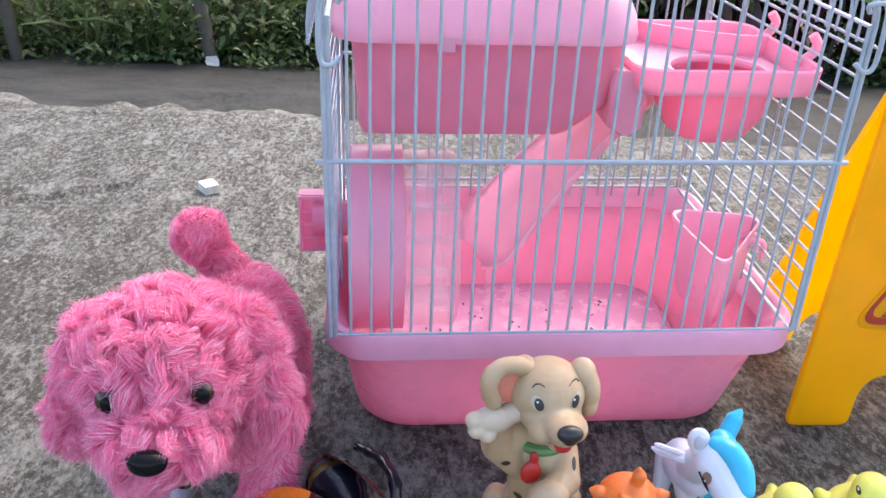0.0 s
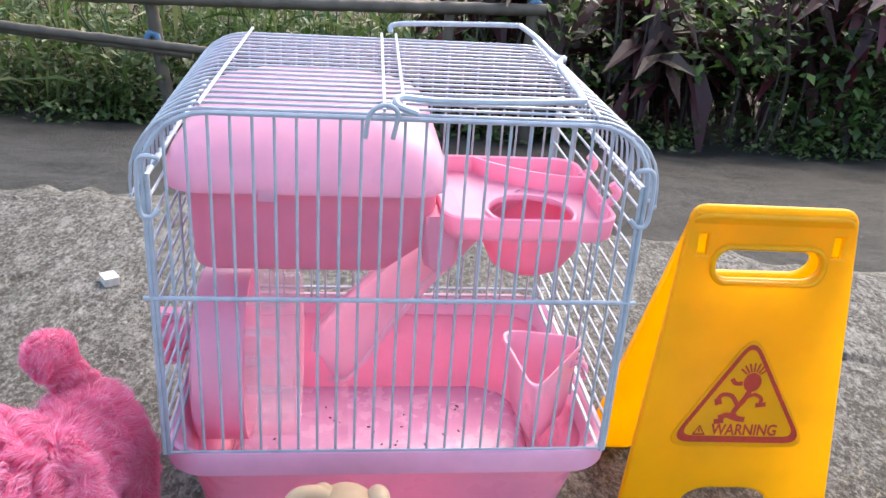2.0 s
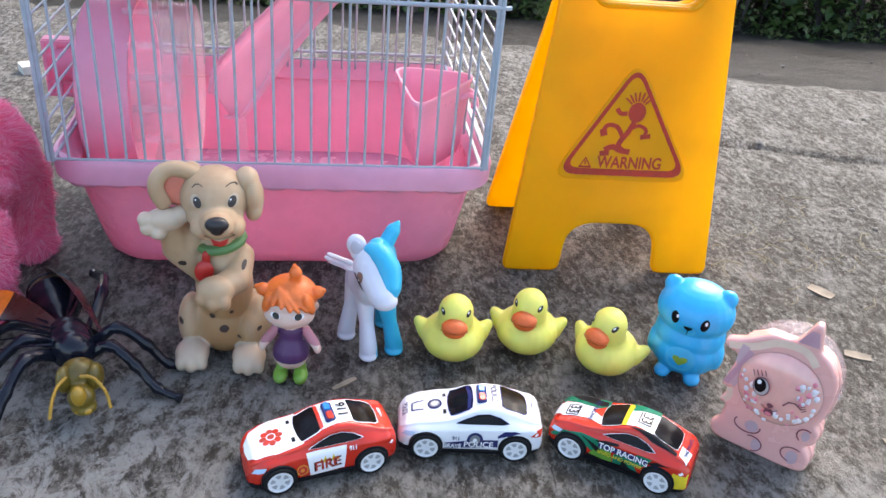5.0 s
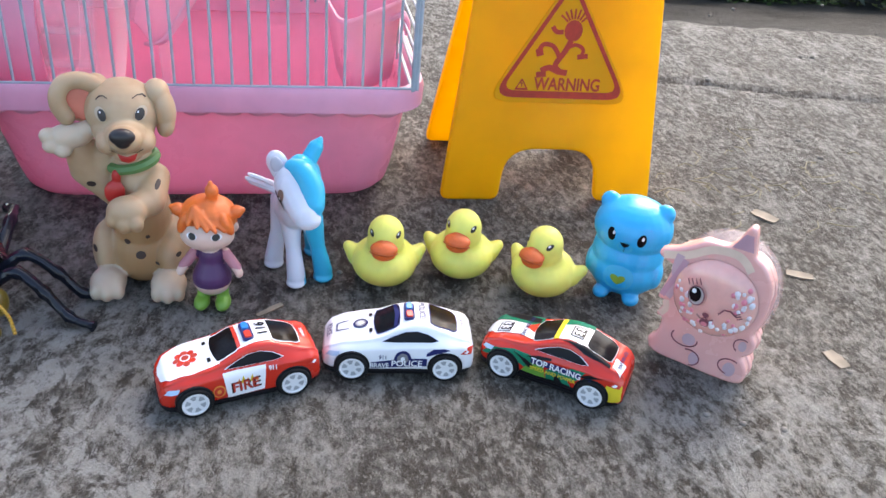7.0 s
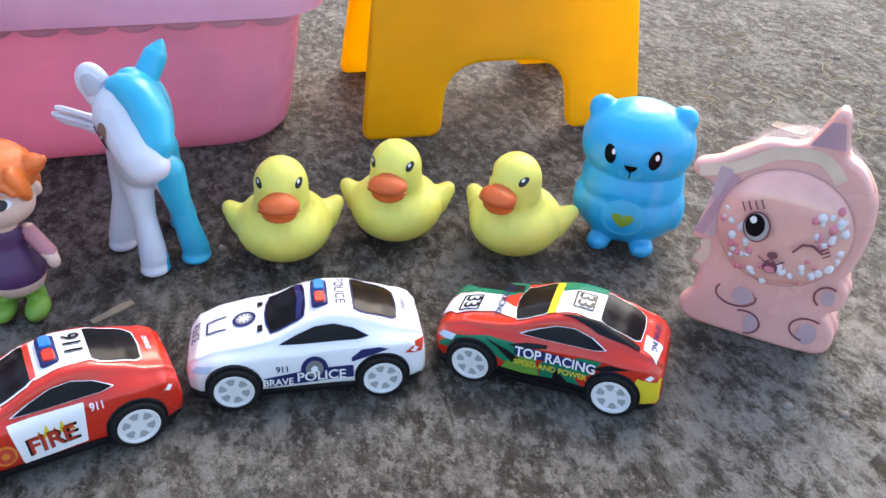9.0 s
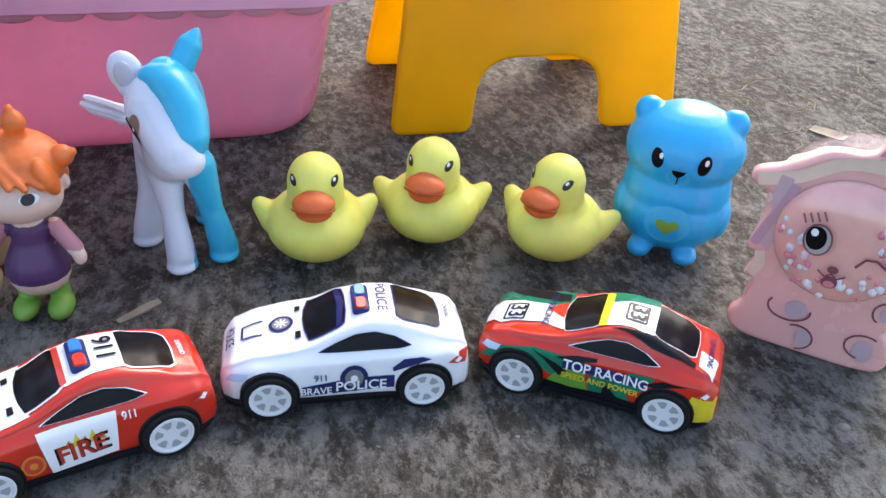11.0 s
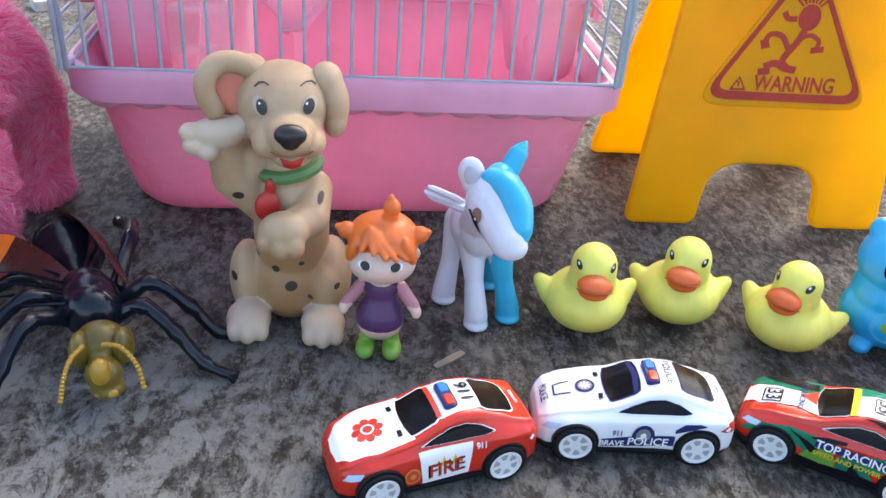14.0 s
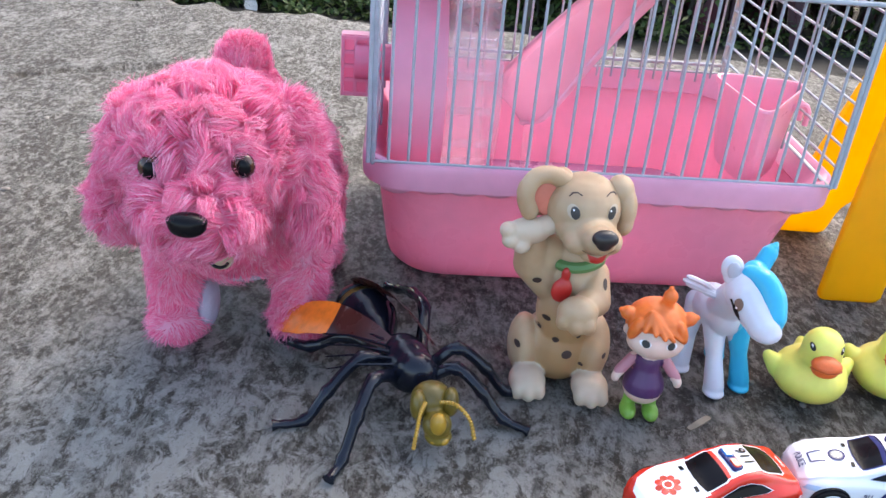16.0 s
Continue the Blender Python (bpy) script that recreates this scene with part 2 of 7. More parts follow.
def arc(c, r, a0, a1, n, plane="xz"):
    out = []
    for k in range(n + 1):
        a = radians(a0 + (a1 - a0) * k / n)
        p = [r * math.cos(a), r * math.sin(a)]
        out.append({"xz": (c[0] + p[0], c[1], c[2] + p[1]), "xy": (c[0] + p[0], c[1] + p[1], c[2]), "yz": (c[0], c[1] + p[0], c[2] + p[1])}[plane])
    return out


def smooth_path(pts, n=6):
    """Catmull-Rom through points."""
    p = [Vector(q) for q in pts]
    p = [2 * p[0] - p[1]] + p + [2 * p[-1] - p[-2]]
    out = []
    for i in range(1, len(p) - 2):
        for k in range(n):
            t = k / n
            out.append(0.5 * ((2 * p[i]) + (p[i + 1] - p[i - 1]) * t + (2 * p[i - 1] - 5 * p[i] + 4 * p[i + 1] - p[i + 2]) * t * t + (3 * p[i] - p[i - 1] - 3 * p[i + 1] + p[i + 2]) * t ** 3))
    out.append(p[-2])
    return out


def ball(bm, c, r, rot=(0, 0, 0), seg=20, rings=12):
    """An ellipsoid added to bm."""
    r = (r, r, r) if isinstance(r, (int, float)) else r
    m = pose(*c, *rot) @ Matrix.Diagonal((*r, 1))
    bmesh.ops.create_uvsphere(bm, u_segments=seg, v_segments=rings, radius=1, matrix=m)
    return bm


def bake(data, mods=()):
    """A mesh from a curve, a text or a mesh with modifiers."""
    ob = bpy.data.objects.new("tmp", data)
    scene.collection.objects.link(ob)
    for kind, props in mods:
        md = ob.modifiers.new("m", kind)
        for k, v in props.items():
            setattr(md, k, v)
    dg = bpy.context.evaluated_depsgraph_get()
    dg.update()
    me = bpy.data.meshes.new_from_object(ob.evaluated_get(dg), preserve_all_data_layers=False, depsgraph=dg)
    bpy.data.objects.remove(ob)
    return me


def plate(loops, thick, bevel=0.0, res=3):
    """A flat plate in xy with holes, from closed outlines, its edges rounded."""
    cu = bpy.data.curves.new("c", "CURVE")
    cu.dimensions, cu.fill_mode = "2D", "BOTH"
    cu.extrude, cu.bevel_depth, cu.bevel_resolution = max(thick / 2 - bevel, 0), bevel, res
    cu.offset = -bevel
    for pts in loops:
        sp = cu.splines.new("POLY")
        sp.points.add(len(pts) - 1)
        for q, p in zip(sp.points, pts):
            q.co = (p[0], p[1], 0, 1)
        sp.use_cyclic_u = True
    return bake(cu)


def text_mesh(body, size, thick=0.0, bold=0.0):
    cu = bpy.data.curves.new("t", "FONT")
    cu.body, cu.size, cu.align_x, cu.align_y, cu.extrude = body, size, "CENTER", "CENTER", thick
    cu.offset = bold
    return bake(cu)


def blob(shapes, voxel, smooth=6, cut_floor=None):
    """One smooth body out of ellipsoids ((c, r) or (c, r, rot)) and bars ((p, q, r0, r1))."""
    verts, faces = [], []

    def add(c, r, rot, seg, rings):
        m = pose(*c, *rot) @ Matrix.Diagonal((*r, 1))
        b = len(verts)
        verts.append(tuple(m @ Vector((0, 0, 1))))
        for i in range(1, rings):
            a = math.pi * i / rings
            for k in range(seg):
                q = 2 * math.pi * k / seg
                verts.append(tuple(m @ Vector((math.sin(a) * math.cos(q), math.sin(a) * math.sin(q), math.cos(a)))))
        verts.append(tuple(m @ Vector((0, 0, -1))))
        last = len(verts) - 1
        for k in range(seg):
            k2 = (k + 1) % seg
            faces.append((b, b + 1 + k, b + 1 + k2))
            for i in range(rings - 2):
                o = b + 1 + i * seg
                faces.append((o + k, o + seg + k, o + seg + k2, o + k2))
            faces.append((last, last - seg + k2, last - seg + k))

    for s in shapes:
        if len(s) == 4:
            p, q, r0, r1 = s
            p, q = Vector(p), Vector(q)
            n = max(3, int((q - p).length / (0.25 * max(r0, r1))) + 1)
            for k in range(n + 1):
                t = k / n
                add(p.lerp(q, t), [r0 + (r1 - r0) * t] * 3, (0, 0, 0), 16, 10)
        else:
            add(s[0], s[1], s[2] if len(s) > 2 else (0, 0, 0), 22, 14)
    me = bpy.data.meshes.new("b")
    me.from_pydata(verts, [], faces)
    return bake(me, [("REMESH", dict(mode="VOXEL", voxel_size=voxel)), ("SMOOTH", dict(factor=0.5, iterations=smooth))])


def paint(me, mats, rule):
    """Gives each face one of the materials, by its centre and normal."""
    me.materials.clear()
    for m in mats:
        me.materials.append(m)
    for p in me.polygons:
        p.material_index = rule(p.center, p.normal)
    return me


def bvh_of(me):
    from mathutils.bvhtree import BVHTree
    return BVHTree.FromPolygons([v.co for v in me.vertices], [tuple(p.vertices) for p in me.polygons])


def lay(flat, m, tree, lift=0.0002, cuts=0, reach=0.2):
    """A flat print (mesh or outline in xy) laid on a body: m places its plane, and it falls along the plane's -z."""
    bm = bmesh.new()
    if isinstance(flat, bpy.types.Mesh):
        bm.from_mesh(flat)
    else:
        bm.faces.new([bm.verts.new((x, y, 0)) for x, y in flat])
    bmesh.ops.triangulate(bm, faces=bm.faces)
    if cuts:
        bmesh.ops.subdivide_edges(bm, edges=bm.edges, cuts=cuts, use_grid_fill=True)
    way = -(m.to_3x3() @ Vector((0, 0, 1))).normalized()
    lost = []
    for v in bm.verts:
        p = m @ v.co
        hit, nor, _, _ = tree.ray_cast(p, way, reach)
        if hit is None:
            lost.append(v)
            v.co = p
        else:
            if nor.dot(way) > 0:
                nor = -nor
            v.co = hit + (nor * 0.6 - way * 0.4) * (lift + 0.00008)
    bmesh.ops.delete(bm, geom=lost, context="VERTS")
    return bm


def disc(r, r2=None, n=18):
    r2 = r2 or r
    return [(r * math.cos(2 * math.pi * k / n), r2 * math.sin(2 * math.pi * k / n)) for k in range(n)]


def stroke(pts, w):
    """A painted line's outline in xy."""
    p = [Vector((*q, 0)) for q in pts]
    left, right = [], []
    for i, q in enumerate(p):
        t = (p[min(i + 1, len(p) - 1)] - p[max(i - 1, 0)]).normalized()
        nn = Vector((-t.y, t.x, 0)) * w / 2
        left.append((q + nn)[:2])
        right.append((q - nn)[:2])
    return left + right[::-1]


def join_bm(list_of):
    """Several bmeshes as one."""
    bm = list_of[0]
    for o in list_of[1:]:
        me = bpy.data.meshes.new("j")
        o.to_mesh(me)
        o.free()
        bm.from_mesh(me)
        bpy.data.meshes.remove(me)
    return bm


# ---- ground: one sheet, a worn slab that breaks off to a lower path ----
def edge_y(x):
    return 1.03 - 0.15 * x + 0.025 * math.sin(5.1 * x + 0.6) + 0.012 * math.sin(17 * x) + 0.02 * noise.noise((x * 9, 3.1, 0))


def ground():
    xs = [-60, -30, -15, -8, -5, -3.6, -2.8, -2.2] + [-1.8 + 0.08 * k for k in range(12)] + [-0.86 + 0.006 * k for k in range(340)] + [1.2 + 0.08 * k for k in range(26)] + [3.6, 5, 8, 15, 30, 60]
    ys = [-60, -20, -8, -3, -1.5, -0.8] + [-0.5 + 0.06 * k for k in range(8)] + [-0.02 + 0.006 * k for k in range(170)] + [1.0, 1.004, 1.012, 1.02, 1.03, 1.05] + [1.08 + 0.045 * k for k in range(66)] + [4.2, 4.6, 5, 5.6, 6.4, 7.5, 9, 12, 20, 35, 60]
    verts, faces = [], []
    for y in ys:
        for x in xs:
            ey = edge_y(max(-3, min(3, x)))
            shift = (ey - 1.0) * max(0.0, 1 - abs(y - 1.0) / 0.9)
            yy = y + shift
            n1 = noise.noise((x * 28, yy * 22, 0))
            n2 = noise.noise((x * 90, yy * 70, 4))
            n3 = noise.noise((x * 4, yy * 4, 9))
            if y < 1.003:
                z = -0.0011 * abs(n1) - 0.0009 * abs(n2) - 0.0004 + 0.0003 * n3
                near = max(0.0, (y - 0.93) / 0.07)
                z -= near * near * (0.014 + 0.012 * n1)
                # cracks
                for cx0, cy0, cx1, cy1 in ((0.44, 0.672, 0.86, 0.60), (-0.44, 0.70, -0.30, 0.765)):
                    if cx0 < x < cx1:
                        cy = cy0 + (cy1 - cy0) * (x - cx0) / (cx1 - cx0) + 0.012 * noise.noise((x * 22, 1, 2))
                        d = abs(yy - cy)
                        if d < 0.009:
                            z -= 0.007 * (1 - d / 0.009)
            else:
                t = min(1.0, (y - 1.0) / 0.05)
                z = -0.03 - 0.15 * t - 0.2 * max(0, min(yy, 3.75) - 1.05) + 0.018 * n3 + 0.006 * n1
                if yy > 3.75:
                    z += 0.12 * min(1.5, yy - 3.75) * 0.3
            verts.append((x, yy, z))
    nx = len(xs)
    for j in range(len(ys) - 1):
        for i in range(nx - 1):
            a = j * nx + i
            faces.append((a, a + 1, a + nx + 1, a + nx))
    me = bpy.data.meshes.new("ground")
    me.from_pydata(verts, [], faces)
    me.materials.append(CONCRETE)
    me.polygons.foreach_set("use_smooth", [True] * len(me.polygons))
    return tagged(new("ground", me), "rough weathered grey concrete slab breaking off to an earth path", "ground", kind="structure")


ground()

# ---- the cage ----
CAGE = pose(-0.046, 0.3395, -0.0008, 0, 0, 3.5)
CW, CD, TOP = 0.288, 0.222, 0.316       # width, depth, roof height
RIM = 0.094


def cage():
    c = thing("pet_cage", CAGE, "pink plastic and blue-grey wire hamster cage on the concrete", "cage")
    cx, cy = CW / 2 + 0.002, CD / 2 + 0.004
    o = [(0.002, 0.244, 0.150, 0.03), (0.0, 0.252, 0.158, 0.034), (0.004, 0.260, 0.166, 0.038), (0.014, 0.265, 0.173, 0.04), (0.072, 0.278, 0.206, 0.034), (0.078, 0.277, 0.208, 0.033)]
    inn = [(0.078, 0.272, 0.203, 0.03), (0.016, 0.260, 0.168, 0.036), (0.008, 0.254, 0.160, 0.034), (0.004, 0.244, 0.150, 0.03)]
    base = part("tray_base", loft([ring(cx, cy, w, d, r, z, 8) for z, w, d, r in o + inn]), PINK, c, "pink plastic tray with rounded corners")
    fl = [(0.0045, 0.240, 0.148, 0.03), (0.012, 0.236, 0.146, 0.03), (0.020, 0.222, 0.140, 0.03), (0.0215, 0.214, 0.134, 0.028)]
    part("tray_floor", loft([ring(cx, cy + 0.006, w, d, r, z, 8) for z, w, d, r in fl]), PINK_FLOOR, c, "scuffed raised floor, lilac sky reflection put into its pink", sharp=60)
    rim = [(0.0765, 0.276, 0.207, 0.033), (0.0765, 0.290, 0.221, 0.03), (0.078, 0.296, 0.228, 0.03), (0.090, 0.297, 0.229, 0.03), (RIM, 0.294, 0.226, 0.028), (RIM + 0.001, 0.289, 0.221, 0.026), (RIM - 0.001, 0.284, 0.216, 0.026), (0.088, 0.280, 0.212, 0.03), (0.079, 0.271, 0.202, 0.03)]
    part("tray_rim", loft([ring(cx, cy, w, d, r, z, 8) for z, w, d, r in rim], False, False), PINK_RIM, c, "lilac pink moulded rim")
    # scalloped apron under the rim
    bm = bmesh.new()
    for k in range(13):
        ball(bm, (0.02 + k * 0.0206, cy - 0.1035, 0.0765), (0.0105, 0.002, 0.0055), seg=14, rings=8)
    part("rim_scallop", bm, PINK_RIM, c)
    rw, rb = 0.00092, 0.0015
    y0, y1 = 0.004, CD
    R, R2, SH = 0.036, 0.042, 0.005

    def arch(y, r, name, parent):
        pts = [(0.002, y, RIM)] + [(0.002, y, TOP - R)] + arc((0.002 + R, y, TOP - R), R, 180, 90, 7) + arc((CW - 0.002 - R, y, TOP - R), R, 90, 0, 7) + [(CW - 0.002, y, RIM)]
        return part(name, tube(pts, r), WIRE, parent)

    for y, name in ((y0, "front_panel"), (y1, "back_panel")):
        p = arch(y, rb, name, c)
        low = RIM - 0.006
        n = 24
        me = None
        for k in range(1, n):
            x = 0.002 + (CW - 0.004) * k / n
            e = max(0, R - x, x - (CW - R))
            top = TOP - (R - math.sqrt(max(0, R * R - e * e)))
            yy = y + (0.0028 if name == "front_panel" else -0.0028)
            part("bar", tube([(x, yy, low), (x, yy, (low + top) / 2), (x, yy, top + 0.001)], rw), WIRE, p)
        for z in ((0.2045,) if name == "front_panel" else (0.2045, RIM + 0.008)):
            part("cross_bar", tube([(-0.003, y, z), (CW / 2, y, z), (CW + 0.003, y, z)], rb), WIRE, p)
        part("foot_bar", tube([(0.004, y, RIM + 0.001), (CW - 0.004, y, RIM + 0.001)], rw), WIRE, p)
    # sides: long bars run front to back, three uprights
    for x, name in ((0.0045, "side_panel"), (CW - 0.0045, "side_panel")):
        p = part(name, tube([(x, y0, RIM), (x, y0, TOP - R), (x, y1, TOP - R), (x, y1, RIM)], rb, closed=True), WIRE, c)
        for k in range(1, 15):
            z = RIM + (TOP - R - RIM) * k / 14
            part("bar", tube([(x, y0, z), (x, y1, z)], rw), WIRE, p)
        for y in (0.075, 0.15):
            xx = x + (0.0026 if x < 0.1 else -0.0026)
            part("upright", tube([(xx, y, RIM - 0.004), (xx, y, TOP - R + 0.002)], rw), WIRE, p)
    # roof: bars bend down over both shoulders
    p = part("roof_panel", tube([(-SH, y0, TOP - R - 0.012), (-SH, y1, TOP - R - 0.012)], rw), WIRE, c)
    part("edge_bar", tube([(CW + SH, y0, TOP - R - 0.012), (CW + SH, y1, TOP - R - 0.012)], rw), WIRE, p)
    rz = TOP + 0.002
    for k in range(19):
        y = y0 + 0.002 + (y1 - y0 - 0.004) * k / 18
        pts = [(-SH, y, TOP - R - 0.014)] + arc((R2 - SH, y, rz - R2), R2, 180, 90, 7) + arc((CW + SH - R2, y, rz - R2), R2, 90, 0, 7) + [(CW + SH, y, TOP - R - 0.014)]
        part("bar", tube(pts, rw, 6), WIRE, p)
    for x, label in ((0.034, "white"), (0.132, "white"), (0.143, ""), (0.252, "")):
        part("roof_brace", tube([(x, y0 - 0.002, rz + 0.003), (x + 0.006, y1 + 0.003, rz + 0.003)], rw * 1.15), WIRE, p)
    # carrying handle laid over the roof hatch
    h = smooth_path([(0.150, 0.002, rz + 0.002), (0.139, 0.002, rz + 0.006), (0.141, 0.008, rz + 0.009), (0.16, 0.012, rz + 0.007), (0.205, 0.018, rz + 0.006), (0.243, 0.026, rz + 0.006), (0.249, 0.032, rz + 0.006), (0.252, 0.075, rz + 0.006), (0.254, 0.118, rz + 0.008), (0.259, 0.126, rz + 0.010), (0.254, 0.134, rz + 0.010), (0.252, 0.185, rz + 0.012), (0.248, 0.226, rz + 0.013), (0.243, 0.232, rz + 0.013), (0.20, 0.232, rz + 0.012), (0.15, 0.230, rz + 0.010), (0.145, 0.226, rz + 0.004)], 5)
    part("carry_handle", tube(h, 0.0021, 8), WIRE, c, "bent wire handle")
    part("hatch_hook", tube(smooth_path([(0.122, 0.0, rz - 0.012), (0.124, -0.003, rz + 0.002), (0.132, -0.002, rz + 0.007), (0.139, -0.003, rz + 0.003), (0.137, 0.0, rz - 0.012)], 5), 0.0014), WIRE, c)
    for x, s in ((0.0, 1), (CW, -1)):
        part("corner_clip", tube(smooth_path([(x + s * 0.010, -0.001, 0.288), (x + s * 0.012, -0.003, 0.292), (x + s * 0.004, -0.004, 0.293), (x + s * 0.001, -0.003, 0.284), (x + s * 0.001, -0.003, 0.262), (x + s * 0.006, -0.003, 0.258), (x + s * 0.011, -0.001, 0.262)], 5), 0.0014), WIRE, c)
    # crumbs on the tray floor
    bm = bmesh.new()
    for k in range(34):
        a, b2 = random.uniform(0.06, 0.225), random.uniform(0.07, 0.16)
        ball(bm, (a, b2, 0.0220), (random.uniform(0.0008, 0.0018), 0.0008, 0.0006), (0, 0, random.uniform(0, 180)), 6, 4)
    tagged(part("bedding_crumbs", bm, DROPPING), "a few dark crumbs scattered on the cage floor", "crumbs", kind="stuff").matrix_world = CAGE
    return c


cage()


def pet_house():
    t = thing("pet_house", CAGE, "pink plastic hamster house with a pale domed lid, inside the cage", "pet house")
    cx, cy = 0.0925, 0.115
    box = [(0.2085, 0.118, 0.145, 0.012, -0.012), (0.207, 0.124, 0.15, 0.016, -0.011), (0.211, 0.130, 0.154, 0.018, -0.009), (0.224, 0.146, 0.158, 0.018, -0.001), (0.2645, 0.155, 0.168, 0.018, 0.0), (0.2645, 0.150, 0.163, 0.016, 0.0), (0.214, 0.125, 0.150, 0.016, -0.009)]
    part("box", loft([ring(cx + o, cy, w, d, r, z, 6) for z, w, d, r, o in box]), PINK_DEEP, t, "deep pink tapered box")
    lid = [(0.263, 0.160, 0.172, 0.02), (0.262, 0.168, 0.180, 0.022), (0.266, 0.170, 0.182, 0.024)]
    for k in range(1, 9):
        a = radians(90 * k / 9)
        s, q = math.cos(a) ** 0.85, math.cos(a) ** 1.0
        lid.append((0.267 + 0.0455 * math.sin(a), 0.012 + 0.158 * s, 0.012 + 0.166 * q, 0.024 + 0.05 * (1 - s) * s))
    part("lid", loft([ring(cx - 0.003, cy + 0.004, w, d * 1.04, r, z, 8) for z, w, d, r in lid]), PINK_PALE, t, "pale pink domed lid", sharp=60)
    bm = loft([ring(0.066, 0.0255, 0.010, 0.002, 0.001, z, 3) for z in (0.258, 0.266)])
    part("lid_tab", bm, PINK_PALE, t)
    part("hang_post", loft([ring(0.036, 0.085, 0.030, 0.03, 0.006, z, 4) for z in (0.196, 0.212)]), PINK_DEEP, t)


def feeding_platform():
    t = thing("feeding_platform", CAGE, "pink plastic feeding shelf with a round hole, hooked inside the cage", "platform")
    cx, cy, w, d = 0.2265, 0.087, 0.109, 0.122
    outline = [(p[0], p[1]) for p in ring(cx, cy, w - 0.002, d - 0.002, 0.014, 0, 6)]
    hole = arc((0.234, 0.068, 0), 0.028, 0, 360, 32, "xy")[:-1]
    me = plate([outline, [(p[0], p[1]) for p in hole]], 0.002)
    fl = part("shelf_floor", me, PINK_PALE, t)
    fl.location = (0, 0, 0.2365)
    wall = [ring(cx, cy, w + a, d + a, 0.016, z, 6) for z, a in ((0.2345, -0.006), (0.2345, -0.002), (0.236, 0), (0.249, 0.002), (0.250, 0.0), (0.249, -0.003), (0.237, -0.005))]
    part("shelf_wall", loft(wall, False, False), PINK, t)
    lip = [arc((0.234, 0.068, z), r, 0, 360, 32, "xy")[:-1] for z, r in ((0.2375, 0.028), (0.2395, 0.0285), (0.2395, 0.0305), (0.2375, 0.032))]
    part("hole_ring", loft(lip, False, False), PINK_PALE, t)
    bowl = [ring(0.236, 0.078, ww, dd, 0.022, z, 8) for z, ww, dd in ((0.236, 0.068, 0.066), (0.215, 0.064, 0.062), (0.200, 0.05, 0.05), (0.195, 0.036, 0.036), (0.194, 0.02, 0.02), (0.194, 0.0006, 0.0006), (0.1955, 0.0006, 0.0006), (0.1955, 0.02, 0.02), (0.197, 0.034, 0.034), (0.216, 0.060, 0.058), (0.2355, 0.064, 0.062))]
    part("hanging_bowl", loft(bowl, False, False), PINK_DEEP, t)
    # curved divider of the corner dish
    pts = [(0.205 + 0.074 * s, 0.146 - 0.040 * math.sin(s * math.pi / 2) ** 0.8) for s in [k / 14 for k in range(15)]]
    bm = plate([stroke(pts, 0.0018)], 0.013)
    dv = part("dish_divider", bm, PINK, t)
    dv.location = (0, 0, 0.2435)
    for y in (0.060, 0.118):
        part("hook", tube(smooth_path([(0.278, y, 0.245), (0.285, y, 0.250), (0.288, y, 0.256), (0.284, y, 0.262)], 4), 0.003), PINK, t)
    # ledge that joins shelf and slide
    part("ledge", loft([ring(0.172, 0.062, a, 0.052, 0.004, z, 4) for z, a in ((0.208, 0.006), (0.212, 0.02), (0.236, 0.024), (0.246, 0.024))]), PINK, t)


def slide():
    t = thing("pet_slide", CAGE, "pink plastic trough slide below the feeding shelf in the cage", "slide")
    path = smooth_path([(0.240, 0.124, 0.231), (0.216, 0.124, 0.212), (0.190, 0.122, 0.188), (0.164, 0.120, 0.163), (0.138, 0.117, 0.135), (0.114, 0.114, 0.106), (0.101, 0.112, 0.091)], 6)
    rings = []
    for i, p in enumerate(path):
        k = i / (len(path) - 1)
        tg = (path[min(i + 1, len(path) - 1)] - path[max(i - 1, 0)]).normalized()
        up = Vector((0, 1, 0)).cross(tg).normalized()
        if up.z < 0:
            up = -up
        w = 0.0160 + 0.0095 * min(1, k / 0.75)
        w *= 1 if k < 0.82 else math.sqrt(max(0.30, 1 - ((k - 0.82) / 0.2) ** 2))
        h = 0.013 * (1 - 0.3 * k)
        prof = [(-w, h), (-w * 0.98, h * 0.4), (-w * 0.86, 0.001), (-w * 0.5, -0.001), (w * 0.5, -0.001), (w * 0.86, 0.001), (w * 0.98, h * 0.4), (w, h), (w - 0.0014, h), (w * 0.93, h * 0.42), (w * 0.8, 0.0028), (w * 0.48, 0.0008), (-w * 0.48, 0.0008), (-w * 0.8, 0.0028), (-w * 0.93, h * 0.42), (-w + 0.0014, h)]
        roll = radians(6 + 34 * min(1, k / 0.9))
        side_ = Vector((0, 1, 0)) * math.cos(roll) + up * math.sin(roll)
        up = up * math.cos(roll) - Vector((0, 1, 0)) * math.sin(roll)
        rings.append([p + side_ * a + up * b for a, b in prof])
    near_rim, far_rim = [q[0] for q in rings], [q[7] for q in rings]
    part("trough", loft(rings), SLIDE_PINK, t)
    # thin tubes added along the edges to stand for their highlight
    for line_ in (near_rim, far_rim):
        part("rim_highlight", tube(line_, 0.0013, 6), SLIDE_RIM, t, "pale glossy bead added as the rim's highlight")
    part("end_highlight", tube(rings[-1][0:8], 0.0011, 6), SLIDE_RIM, t)
    part("support_leg", tube([(0.112, 0.114, 0.099), (0.113, 0.115, 0.06), (0.114, 0.116, 0.016)], 0.004), CLEAR, t)


